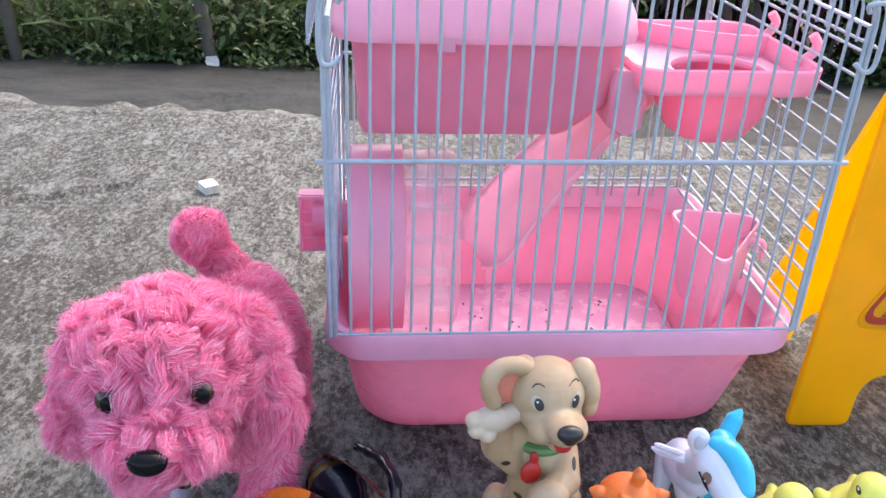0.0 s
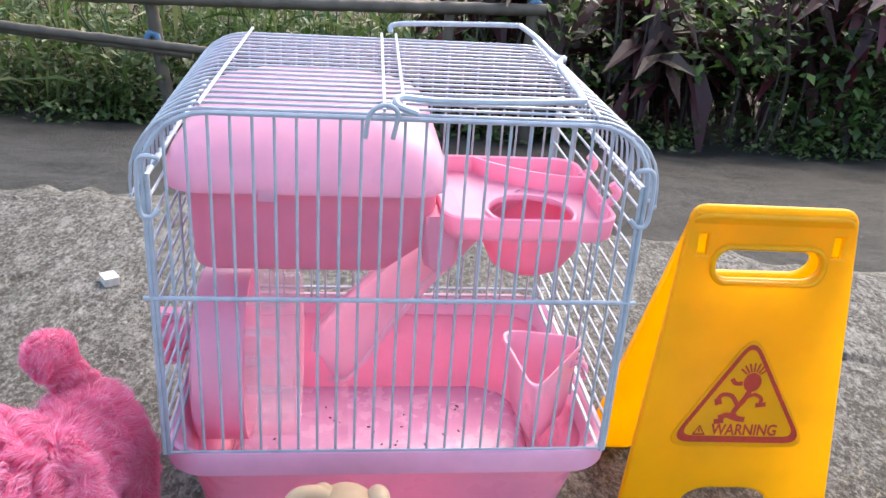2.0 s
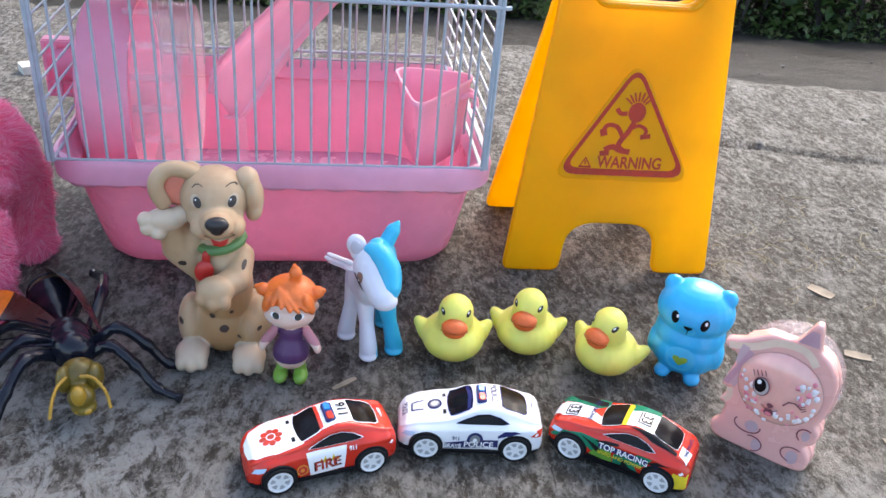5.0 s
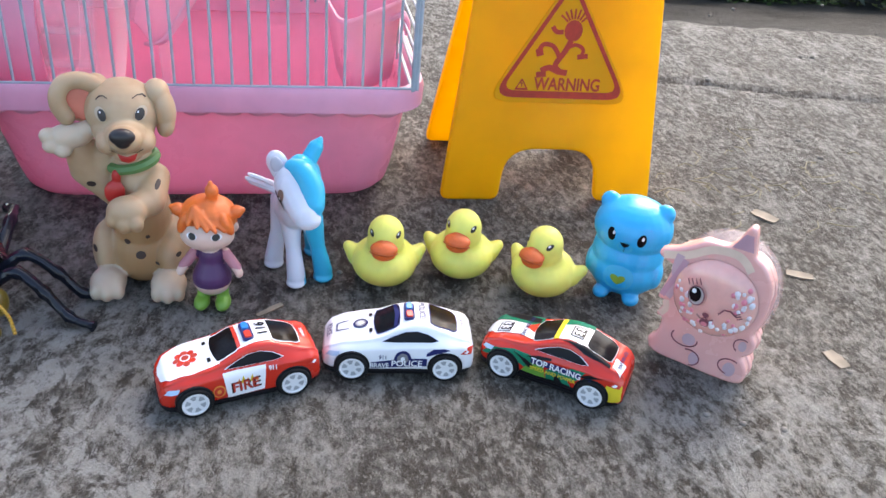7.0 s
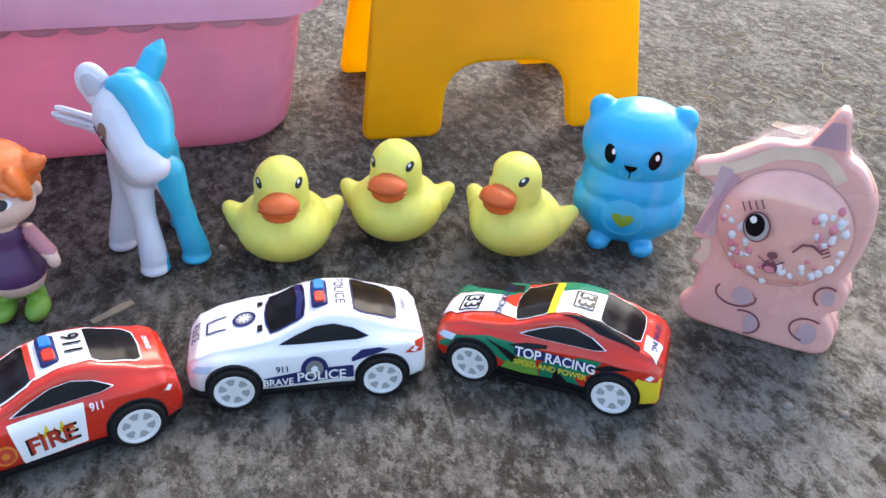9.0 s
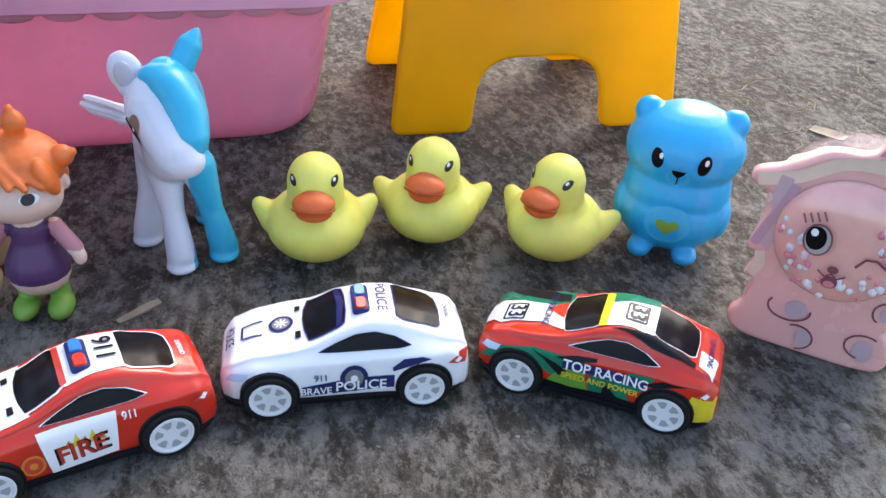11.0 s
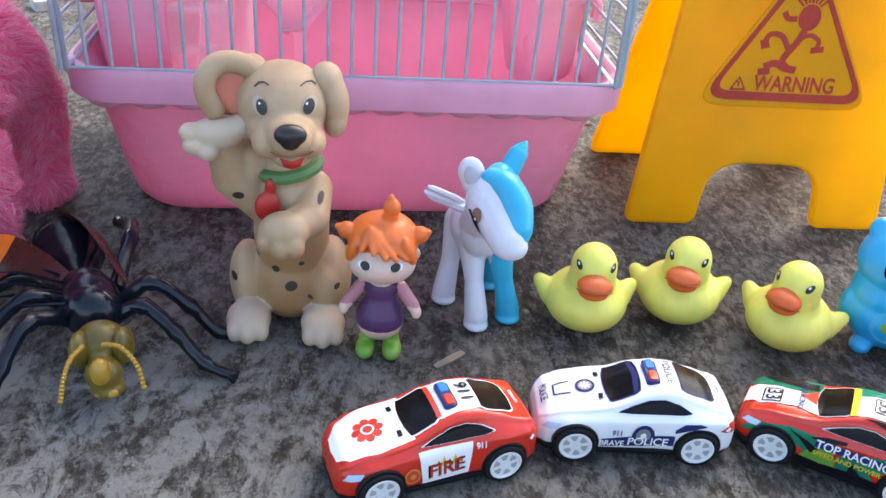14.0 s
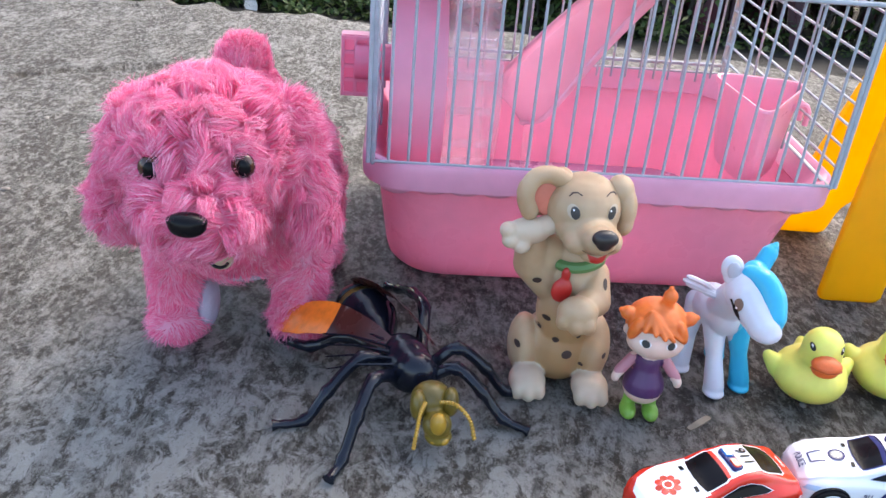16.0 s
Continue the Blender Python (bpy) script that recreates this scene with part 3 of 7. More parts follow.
def exercise_wheel():
    t = thing("exercise_wheel", CAGE, "pink and clear plastic exercise wheel at the cage side", "exercise wheel")
    c, z0 = (0.0, 0.100), 0.111

    def drum(u0, u1, r, th, mat_, name, back):
        prof = ([(u0, 0.004)] if back else []) + [(u0, r - 0.003), (u0 + 0.002, r), (u1, r), (u1, r - th), (u0 + 0.003, r - th)] + ([(u0 + 0.0025, 0.004)] if back else [(u0, r - 0.003)])
        rings = []
        for k in range(40):
            a = 2 * math.pi * k / 40
            rings.append([(u, c[1] + q * math.cos(a), z0 + q * math.sin(a)) for u, q in prof])
        rings.append(rings[0])
        bm = loft(rings, False, False, False)
        bmesh.ops.remove_doubles(bm, verts=bm.verts, dist=1e-6)
        return part(name, bm, mat_, t)

    drum(0.012, 0.047, 0.0625, 0.002, PINK_PALE, "wheel_drum", True)
    drum(0.079, 0.0475, 0.0605, 0.0015, CLEAR, "clear_drum", True)
    part("axle", tube([(-0.012, c[1], z0 + 0.014), (0.016, c[1], z0 + 0.014)], 0.012, 14), PINK_DEEP, t)
    for k in range(5):
        part("rung", loft([ring(0.062, c[1] - 0.055, 0.028, 0.006, 0.002, z0 - 0.02 + k * 0.022 + d, 3) for d in (0, 0.003)]), CLEAR, t)
    # ridged outside plate
    p = part("clamp_plate", loft([ring(-0.012, 0.104, 0.019, 0.010, 0.002, z, 3) for z in (0.1005, 0.1015, 0.1415, 0.1425)]), PINK_DEEP, t, "ridged clamp plate outside the wires")
    for k in range(5):
        part("rib", loft([ring(-0.012, 0.0985, 0.019, 0.0022, 0.0006, 0.1015 + k * 0.0095 + d, 2) for d in (0, 0.0022)]), PINK, p)
    for x in (-0.0205, -0.012, -0.0035):
        part("rib", loft([ring(x, 0.0985, 0.0022, 0.0024, 0.0006, z, 2) for z in (0.1010, 0.1420)]), PINK, p)


def food_cup():
    t = thing("food_cup", CAGE, "pale pink three-sided plastic food cup hooked on the cage side", "cup")

    def tri(s, z):
        a, b, c3 = Vector((0.2260, 0.093)), Vector((0.290, 0.080)), Vector((0.236, 0.010))
        m = (a + b + c3) / 3
        poly = []
        pts = [a, c3, b]
        for i in range(3):
            p, q, r = pts[i - 1], pts[i], pts[(i + 1) % 3]
            d0, d1 = (p - q).normalized() * 0.018, (r - q).normalized() * 0.018
            for k in range(7):
                u = k / 6
                e = (q + d0) * (1 - u) ** 2 + q * 2 * u * (1 - u) + (q + d1) * u * u
                e = m + (e - m) * s + Vector((0.010, 0.010)) * (1 - min(s, 1)) * 1.2
                poly.append((e.x, e.y, z))
        return poly

    rows = [(0.55, 0.076), (0.68, 0.077), (0.74, 0.082), (0.97, 0.132), (1.03, 0.1325), (1.04, 0.134), (1.02, 0.1355), (0.96, 0.135), (0.93, 0.132), (0.70, 0.083), (0.6, 0.079)]
    part("cup_body", loft([tri(s, z) for s, z in rows]), PINK_PALE, t)
    for y in (0.062, 0.072):
        part("hook", tube(smooth_path([(0.272, y, 0.122), (0.281, y, 0.126), (0.2855, y, 0.121), (0.2855, y, 0.112)], 4), 0.002), PINK_PALE, t)


pet_house()
feeding_platform()
slide()
exercise_wheel()
food_cup()


# ---- the caution sign ----
def caution_sign():
    t = thing("caution_sign", pose(0.3445, 0.3885, -0.001, 0, 0, 1.2), "small yellow plastic folding caution sign standing on the concrete", "sign")
    H = 0.2545

    def outline():
        raw = [(-0.081, 0, 0.007), (-0.037, 0, 0.007), (-0.0345, 0.030, 0.012), (-0.022, 0.0405, 0.012), (0.022, 0.0405, 0.012), (0.0345, 0.030, 0.012), (0.037, 0, 0.007), (0.081, 0, 0.007), (0.0565, H, 0.011), (-0.0565, H, 0.011)]
        pts = []
        for i, (x, y, r) in enumerate(raw):
            q = Vector((x, y))
            p, s = Vector(raw[i - 1][:2]), Vector(raw[(i + 1) % len(raw)][:2])
            d0, d1 = (p - q).normalized() * min(r, (p - q).length * 0.45), (s - q).normalized() * min(r, (s - q).length * 0.45)
            for k in range(6):
                u = k / 5
                pts.append(tuple((q + d0) * (1 - u) ** 2 + q * 2 * u * (1 - u) + (q + d1) * u * u))
        return pts

    slot = []
    for sx, a0 in ((1, -90), (-1, 90)):
        for k in range(13):
            a = radians(a0 + 180 * k / 12)
            slot.append((sx * 0.026 + 0.0105 * math.cos(a), 0.2145 + 0.0105 * math.sin(a)))
    small = [[(sx * 0.0465 + a, 0.2275 + b) for a, b in ((-0.003, -0.007), (0.003, -0.007), (0.003, 0.007), (-0.003, 0.007))] for sx in (-1, 1)]
    front_tilt, back_tilt = 84.5, 108.5
    panels = []
    for name, tilt, y, hh in (("front_panel", front_tilt, 0.0, 1.0), ("back_panel", back_tilt, 0.104, 1.03)):
        loops = [outline(), slot] + (small if name == "front_panel" else [])
        me = plate(loops, 0.006, 0.0022, 3)
        me.transform(pose(0, y, 0, tilt, 0, 0) @ Matrix.Diagonal((1, hh, 1, 1)))
        panels.append(part(name, me, YELLOW, t, sharp=50))
    f = panels[0]
    face = pose(0, 0, 0, front_tilt, 0, 0) @ pose(0, 0, 0.0031)
    # raised lip round the grip hole
    lip = []
    for k in range(len(slot)):
        x, y = slot[k]
        lip.append(face @ Vector((x * 1.06, 0.2145 + (y - 0.2145) * 1.22 - 0.0006, 0.0004)))
    part("grip_lip", tube(lip, 0.0022, 8, closed=True), YELLOW, f)
    part("hinge_pin", tube([(-0.054, 0.0235, 0.247), (0.054, 0.0235, 0.247)], 0.0035, 10), YELLOW, t)

    def tri(c, s, r):
        raw = [Vector((-s / 2, 0)), Vector((s / 2, 0)), Vector((0, s * 0.845))]
        pts = []
        for i in range(3):
            p, q, w = raw[i - 1], raw[i], raw[(i + 1) % 3]
            d0, d1 = (p - q).normalized() * r, (w - q).normalized() * r
            for k in range(7):
                u = k / 6
                e = (q + d0) * (1 - u) ** 2 + q * 2 * u * (1 - u) + (q + d1) * u * u
                pts.append((e.x + c[0], e.y + c[1]))
        return pts

    def put(me, name, lift, m_, lab="", par=f):
        me.transform(face @ pose(0, 0, lift))
        return part(name, me, m_, par, lab)

    badge = put(plate([tri((0.0, 0.0762), 0.107, 0.017)], 0.0016, 0.0007), "raised_badge", 0.0004, YELLOW)
    put(plate([tri((0.0, 0.0800), 0.0985, 0.015), tri((0.0, 0.0850), 0.0860, 0.0105)], 0.0004), "badge_border", 0.0014, RED_PRINT, "worn red triangle border", badge)
    tx = text_mesh("WARNING", 0.0124, 0.0, 0.0003)
    tx.transform(pose(0.0045, 0.0898, 0) @ Matrix.Diagonal((0.80, 1, 1, 1)))
    put(tx, "lettering", 0.0013, RED_PRINT, "red lettering", badge)
    put(plate([tri((-0.0285, 0.0855), 0.0100, 0.001), tri((-0.0285, 0.0868), 0.0064, 0.0006)], 0.0002), "small_triangle", 0.0013, RED_PRINT, "", badge)
    put(plate([[(-0.0289, 0.0878), (-0.0281, 0.0878), (-0.0279, 0.0908), (-0.0291, 0.0908)]], 0.0002), "small_bar", 0.0013, RED_PRINT, "", badge)
    # tumbling mark, as plain strokes
    marks = [[(0.004 + 0.0065 * math.cos(a), 0.128 + 0.0075 * math.sin(a)) for a in [2 * math.pi * k / 16 for k in range(16)]]]
    for k in range(7):
        a = radians(40 + 17 * k)
        marks.append(stroke([(0.004 + 0.006 * math.cos(a), 0.131 + 0.005 * math.sin(a)), (0.004 + 0.0125 * math.cos(a), 0.131 + 0.012 * math.sin(a))], 0.0013))
    curves = [([(0.003, 0.121), (0.0, 0.114), (-0.004, 0.108), (-0.006, 0.103), (-0.002, 0.099)], 0.004), ([(-0.003, 0.127), (-0.008, 0.127), (-0.011, 0.1305)], 0.0032), ([(0.001, 0.116), (0.007, 0.1185), (0.0125, 0.1155), (0.012, 0.111)], 0.0026), ([(0.009, 0.110), (0.0165, 0.111)], 0.0035), ([(-0.004, 0.110), (-0.009, 0.117), (-0.016, 0.118), (-0.019, 0.113)], 0.0032), ([(-0.019, 0.115), (-0.0175, 0.110)], 0.005), ([(-0.016, 0.0995), (-0.010, 0.102), (-0.004, 0.0995), (0.003, 0.0985)], 0.0042), ([(-0.019, 0.0965), (-0.012, 0.0975)], 0.004)]
    for pts, w in curves:
        marks.append(stroke([tuple(q[:2]) for q in smooth_path([(*p, 0) for p in pts], 4)], w))
    for k, s in enumerate(marks):
        me = bpy.data.meshes.new("m")
        bm = bmesh.new()
        n = len(s) // 2
        vs = [bm.verts.new((x, y, 0)) for x, y in s]
        if k == 0:
            bm.faces.new(vs)
        else:
            for i in range(n - 1):
                bm.faces.new((vs[i], vs[i + 1], vs[-i - 2], vs[-i - 1]))
        bm.to_mesh(me)
        bm.free()
        put(me, "warning_mark", 0.0013 + 0.00001 * k, RED_PRINT, "", badge)


caution_sign()


# ---- toys ----
def simple(name, base, rough=0.4, **k):
    return mat(name, base, rough, **k)


BLACK = simple("black_plastic", (0.012, 0.012, 0.014), 0.3, var=0.2)
BLACK_GLOSS = simple("black_gloss", (0.006, 0.0055, 0.007), 0.22, var=0.2, bump=0.0)
BLACK_GLOSS.node_tree.nodes["Principled BSDF"].inputs["Specular IOR Level"].default_value = 0.14
WHITE = simple("white_plastic", (0.80, 0.80, 0.82), 0.35, var=0.04, sss=0.15)
WHITE_PRINT = simple("white_print", (0.82, 0.83, 0.86), 0.3, var=0.03, bump=0.02)
CAR_RED = simple("red_enamel", (0.56, 0.026, 0.012), 0.24, var=0.05, coat=0.15, bump=0.02)
CAR_WHITE = simple("white_enamel", (0.80, 0.81, 0.85), 0.2, var=0.03, coat=0.5, bump=0.02)
NAVY = simple("navy_print", (0.025, 0.03, 0.12), 0.3, bump=0.02)
BLUE_PRINT = simple("blue_print", (0.03, 0.22, 0.62), 0.15, bump=0.0, coat=0.5)
RED_BRIGHT = simple("bright_red_print", (0.62, 0.05, 0.03), 0.2, bump=0.0, coat=0.4)
GREEN_PRINT = simple("green_print", (0.012, 0.18, 0.10), 0.28, bump=0.02)
LIME_PRINT = simple("light_green_print", (0.14, 0.32, 0.05), 0.28, bump=0.02)
YELLOW_PRINT = simple("yellow_print", (0.75, 0.58, 0.04), 0.3, bump=0.02)
ORANGE_PRINT = simple("orange_print", (0.75, 0.24, 0.03), 0.3, bump=0.02)
GREY_PRINT = simple("grey_print", (0.22, 0.22, 0.24), 0.4, bump=0.02)
LENS = simple("pale_blue_print", (0.45, 0.62, 0.80), 0.15, bump=0.0)
HUB = simple("white_hub_plastic", (0.72, 0.73, 0.75), 0.4, var=0.08)
HUB_SHADE = simple("hub_recess_shade", (0.34, 0.36, 0.38), 0.5)
TYRE = simple("black_rubber", (0.015, 0.015, 0.016), 0.75)
for _p in (BLACK, NAVY, GREEN_PRINT, LIME_PRINT, YELLOW_PRINT, TYRE):      # dull inks
    _p.node_tree.nodes["Principled BSDF"].inputs["Specular IOR Level"].default_value = 0.12

TOPM = Matrix(((0, -1, 0, 0), (1, 0, 0, 0), (0, 0, 1, 0.06), (0, 0, 0, 1)))     # print on top, read across the car
SIDEM = Matrix(((-1, 0, 0, 0), (0, 0, 1, 0.05), (0, 1.17, 0, 0), (0, 0, 0, 1)))    # print on the left flank


def interp(x, tab):
    for (x0, v0), (x1, v1) in zip(tab, tab[1:]):
        if x0 >= x >= x1:
            t = (x0 - x) / (x0 - x1)
            t = t * t * (3 - 2 * t) * 0.4 + t * 0.6
            return v0 + (v1 - v0) * t
    return tab[-1][1]


ZS = 1.17     # body height


def car_body_mesh():
    top = [(0.0405, 0.0105), (0.0395, 0.0140), (0.036, 0.0170), (0.028, 0.0195), (0.016, 0.0212), (0.011, 0.0222), (0.0, 0.0268), (-0.007, 0.0284), (-0.015, 0.0278), (-0.024, 0.0248), (-0.032, 0.0218), (-0.037, 0.0205), (-0.0395, 0.0180), (-0.0405, 0.0130)]
    belt = [(0.0405, 0.0095), (0.038, 0.0130), (0.030, 0.0160), (0.014, 0.0172), (-0.02, 0.0186), (-0.034, 0.0178), (-0.0395, 0.0150), (-0.0405, 0.0115)]
    wid = [(0.0405, 0.0095), (0.0395, 0.0125), (0.036, 0.0152), (0.028, 0.0172), (0.01, 0.0170), (-0.008, 0.0168), (-0.026, 0.0177), (-0.035, 0.0166), (-0.0392, 0.0145), (-0.0405, 0.0120)]
    roof = [(0.0405, 0.008), (0.036, 0.0115), (0.018, 0.0128), (0.008, 0.0120), (-0.006, 0.0105), (-0.02, 0.0105), (-0.034, 0.0115), (-0.0405, 0.0095)]
    rings = []
    n = 60
    for k in range(n + 1):
        x = 0.0405 - 0.081 * (0.5 - 0.5 * math.cos(math.pi * k / n))
        t, b, w, r = interp(x, top), interp(x, belt), interp(x, wid), interp(x, roof)
        g = t - b
        half = [(w * 0.90, 0.0045), (w * 0.985, 0.0065), (w, 0.0100), (w * 0.985, b - 0.0015), (w * 0.935, b + 0.0004), (r + (w * 0.935 - r) * 0.42, b + g * 0.52), (r + 0.0006, b + g * 0.84), (r * 0.72, t - 0.0006), (r * 0.35, t - 0.0001), (0, t)]
        pts = smooth_path([(x, y, z) for y, z in half], 3)
        ring_ = [tuple(p) for p in pts] + [(p[0], -p[1], p[2]) for p in pts[-2::-1]]
        rings.append(ring_)
    bm = loft(rings)
    bmesh.ops.recalc_face_normals(bm, faces=bm.faces)
    me = bpy.data.meshes.new("body")
    bm.to_mesh(me)
    bm.free()
    return me


def toy_car(m, label, paint_mat, scheme):
    t = thing("toy_car", m, label, "toy car", "row of toy cars")
    me = car_body_mesh()
    me.transform(Matrix.Diagonal((1, 1, ZS, 1)))
    tree = bvh_of(me)
    body = part("car_body", me, paint_mat, t, sharp=70)
    ch = [ring(0, 0, 0.078, 0.031, 0.008, 0.0028, 5), ring(0, 0, 0.0815, 0.0345, 0.01, 0.0045, 5), ring(0, 0, 0.0815, 0.0348, 0.01, 0.0062, 5), ring(0, 0, 0.078, 0.031, 0.008, 0.0068, 5)]
    part("chassis", loft(ch), BLACK, t, "black lower chassis")
    R = 0.0086
    for wx in (0.0248, -0.0248):
        for s in (1, -1):
            # wells aren't carved: a black disc stands for the shade round each wheel
            well = [arc((wx, s * q, R + 0.0005), r, 0, 360, 24, "xz")[:-1] for q, r in ((0.012, 0.0095), (0.0175, 0.0095), (0.0178, 0.0092), (0.0176, 0.006))]
            part("wheel_well_shade", loft(well), BLACK, t)
            w = thing_part_wheel(t, wx, s, R)

    def pr(flat, mm, mt, name, lab="", lift=0.0002, cuts=0):
        bm = lay(flat, mm, tree, lift, cuts, 0.09)
        if bm.faces:
            return part(name, bm, mt, body, lab)

    def top(pts, mt, name, lab="", lift=0.00018, cuts=9):
        return pr([(y, -x) for x, y in pts], TOPM, mt, name, lab, lift, cuts)

    def side(pts, mt, name, lab="", lift=0.00018, cuts=9):
        return pr([(-x, z) for x, z in pts], SIDEM, mt, name, lab, lift, cuts)

    def ttext(s, size, x, y, mt, lift=0.0007, sx=1.0):
        tm = text_mesh(s, size, 0.0, size * 0.018)
        return pr(tm, TOPM @ pose(y, -x, 0) @ Matrix.Diagonal((sx, 1, 1, 1)), mt, "lettering", "", lift, 2)

    def stext(s, size, x, z, mt, lift=0.0004, sx=1.0, rot=0.0, nm="lettering"):
        tm = text_mesh(s, size, 0.0, size * 0.018)
        return pr(tm, SIDEM @ pose(-x, z, 0, 0, 0, rot) @ Matrix.Diagonal((sx, 1, 1, 1)), mt, nm, "", lift, 0)

    def dsk(x, y, r, mt, name, lift):
        return top([(x + r * math.cos(a), y + r * math.sin(a)) for a in [2 * math.pi * k / 20 for k in range(20)]], mt, name, "", lift, 1)

    def sdsk(x, z, r, mt, name, lift):
        return side([(x + r * math.cos(a), z + r * math.sin(a)) for a in [2 * math.pi * k / 20 for k in range(20)]], mt, name, "", lift, 1)

    screen = [(0.0115, -0.0100), (0.0128, -0.005), (0.0132, 0.0), (0.0128, 0.005), (0.0115, 0.0100), (0.0025, 0.0098), (0.0006, 0.0086), (0.0, 0.004), (0.0, -0.004), (0.0006, -0.0086), (0.0025, -0.0098)]
    rear = [(-0.0165, -0.0080), (-0.0165, 0.0080), (-0.0185, 0.0090), (-0.0285, 0.0086), (-0.0305, 0.0070), (-0.031, 0.0), (-0.0305, -0.0070), (-0.0285, -0.0086), (-0.0185, -0.0090)]
    win = [(0.0085, 0.0198), (0.0030, 0.0222), (-0.0030, 0.0241), (-0.0090, 0.0245), (-0.0150, 0.0231), (-0.0200, 0.0208), (-0.0165, 0.0203), (-0.004, 0.0200)]

    def grow(pts, k):
        cx = sum(p[0] for p in pts) / len(pts)
        cy = sum(p[1] for p in pts) / len(pts)
        return [(cx + (x - cx) * k, cy + (y - cy) * k) for x, y in pts]

    line = scheme["line"]
    if scheme["kind"] == "fire":
        top([(0.0388, -0.006), (0.0395, 0.0), (0.0388, 0.006), (0.035, 0.0105), (0.025, 0.0128), (0.0105, 0.0118), (0.0128, 0.0), (0.0105, -0.0118), (0.025, -0.0128), (0.035, -0.0105)], WHITE_PRINT, "bonnet_panel", "white bonnet panel", 0.0002, 10)
        top([(0.0002, -0.0096), (0.0002, 0.0096), (-0.0165, 0.0086), (-0.0165, -0.0086)], WHITE_PRINT, "roof_panel", "white roof panel", 0.0002)
        side([(0.0085, 0.0058), (0.0105, 0.0185), (0.004, 0.0190), (-0.0110, 0.0190), (-0.0098, 0.0068)], WHITE_PRINT, "door_panel", "white door panel", 0.0002)
        for k in range(8):
            a = 2 * math.pi * k / 8
            dsk(0.0255 + 0.0044 * math.cos(a), 0.0044 * math.sin(a), 0.0017, RED_BRIGHT if k % 2 else RED_PRINT, "rosette_petal", 0.0003)
        dsk(0.0255, 0, 0.0034, RED_BRIGHT, "rosette", 0.00035)
        dsk(0.0255, 0, 0.0026, WHITE_PRINT, "rosette_ring", 0.00045)
        dsk(0.0255, 0, 0.0019, RED_PRINT, "rosette_core", 0.00055)
        sdsk(0.0128, 0.0105, 0.0032, ORANGE_PRINT, "flank_badge", 0.00025)
        sdsk(0.0128, 0.0105, 0.0025, RED_BRIGHT, "flank_badge", 0.00035)
        sdsk(0.0128, 0.0105, 0.0011, ORANGE_PRINT, "flank_badge", 0.00045)
        for k in range(5):
            side([(0.003 - 0.0022 * k + 0.0012, 0.0125), (0.003 - 0.0022 * k - 0.0014, 0.0125), (0.003 - 0.0022 * k - 0.0002, 0.0150 + 0.0014 * (k % 2))], YELLOW_PRINT if k % 2 else ORANGE_PRINT, "flame", "", 0.00028, 1)
        stext("FIRE", 0.0078, -0.0005, 0.0110, BLACK, 0.00036, 1.08, 4)
        stext("FIRE", 0.0070, -0.0003, 0.0111, RED_PRINT, 0.0005, 1.05, 4)
        stext("911", 0.0030, -0.0145, 0.0172, WHITE_PRINT)
        ttext("911", 0.0074, -0.0122, 0.0, BLACK)
        ttext("DEFEND", 0.0020, -0.0338, 0.0, WHITE_PRINT)
        top([(0.0012, -0.0092), (0.0012, 0.0092), (-0.0006, 0.0086), (-0.0006, -0.0086)], RED_BRIGHT, "screen_strip", "", 0.0004)
    elif scheme["kind"] == "police":
        side([(0.0148, 0.0066), (0.0148, 0.0100), (0.0, 0.0118), (-0.0150, 0.0124), (-0.0150, 0.0080), (-0.004, 0.0074)], NAVY, "flank_stripe", "navy flank stripe", 0.0002)
        side([(-0.0145, 0.0135), (-0.019, 0.0162), (-0.027, 0.0172), (-0.024, 0.0180), (-0.018, 0.0176), (-0.0145, 0.0150)], NAVY, "rear_stripe", "", 0.0002, 2)
        sdsk(-0.002, 0.0118, 0.0046, NAVY, "flank_badge", 0.00025)
        sdsk(-0.002, 0.0120, 0.0030, GREY_PRINT, "flank_badge", 0.00035)
        sdsk(-0.002, 0.0120, 0.0012, WHITE_PRINT, "flank_badge", 0.00045)
        stext("POLICE", 0.0046, -0.0042, 0.0094, WHITE_PRINT, 0.0005, 1.1)
        stext("BRAVE", 0.0034, 0.0102, 0.0083, WHITE_PRINT, 0.0004)
        stext("911", 0.0030, 0.0085, 0.0128, NAVY)
        ttext("POLICE", 0.0046, -0.0118, 0.0, NAVY, 0.0010, 0.95)
        ttext("POLICE", 0.0036, 0.0368, 0.0, NAVY, 0.0008, 0.8)
        ttext("DEFEND", 0.0020, -0.0338, 0.0, NAVY)
        dsk(0.0205, 0, 0.0040, NAVY, "bonnet_badge", 0.0003)
        dsk(0.0205, 0, 0.0029, GREY_PRINT, "bonnet_badge", 0.0004)
        for k in range(4):
            a = math.pi * k / 4
            top(stroke([(0.0205 - 0.0022 * math.cos(a), -0.0022 * math.sin(a)), (0.0205 + 0.0022 * math.cos(a), 0.0022 * math.sin(a))], 0.0006), WHITE_PRINT, "badge_ray", "", 0.0005, 1)
        for a, b in (((0.0330, -0.0030), (0.0330, 0.0030)), ((0.0330, -0.0030), (0.0265, -0.0036)), ((0.0330, 0.0030), (0.0265, 0.0036))):
            top(stroke([a, b], 0.0007), NAVY, "bonnet_line", "", 0.0003, 1)
        top([(0.0030, -0.0097), (0.0012, -0.0088), (0.0, 0.0), (0.0012, 0.0088), (0.0030, 0.0097), (0.0022, 0.0)], NAVY, "screen_strip", "", 0.0004)
    else:
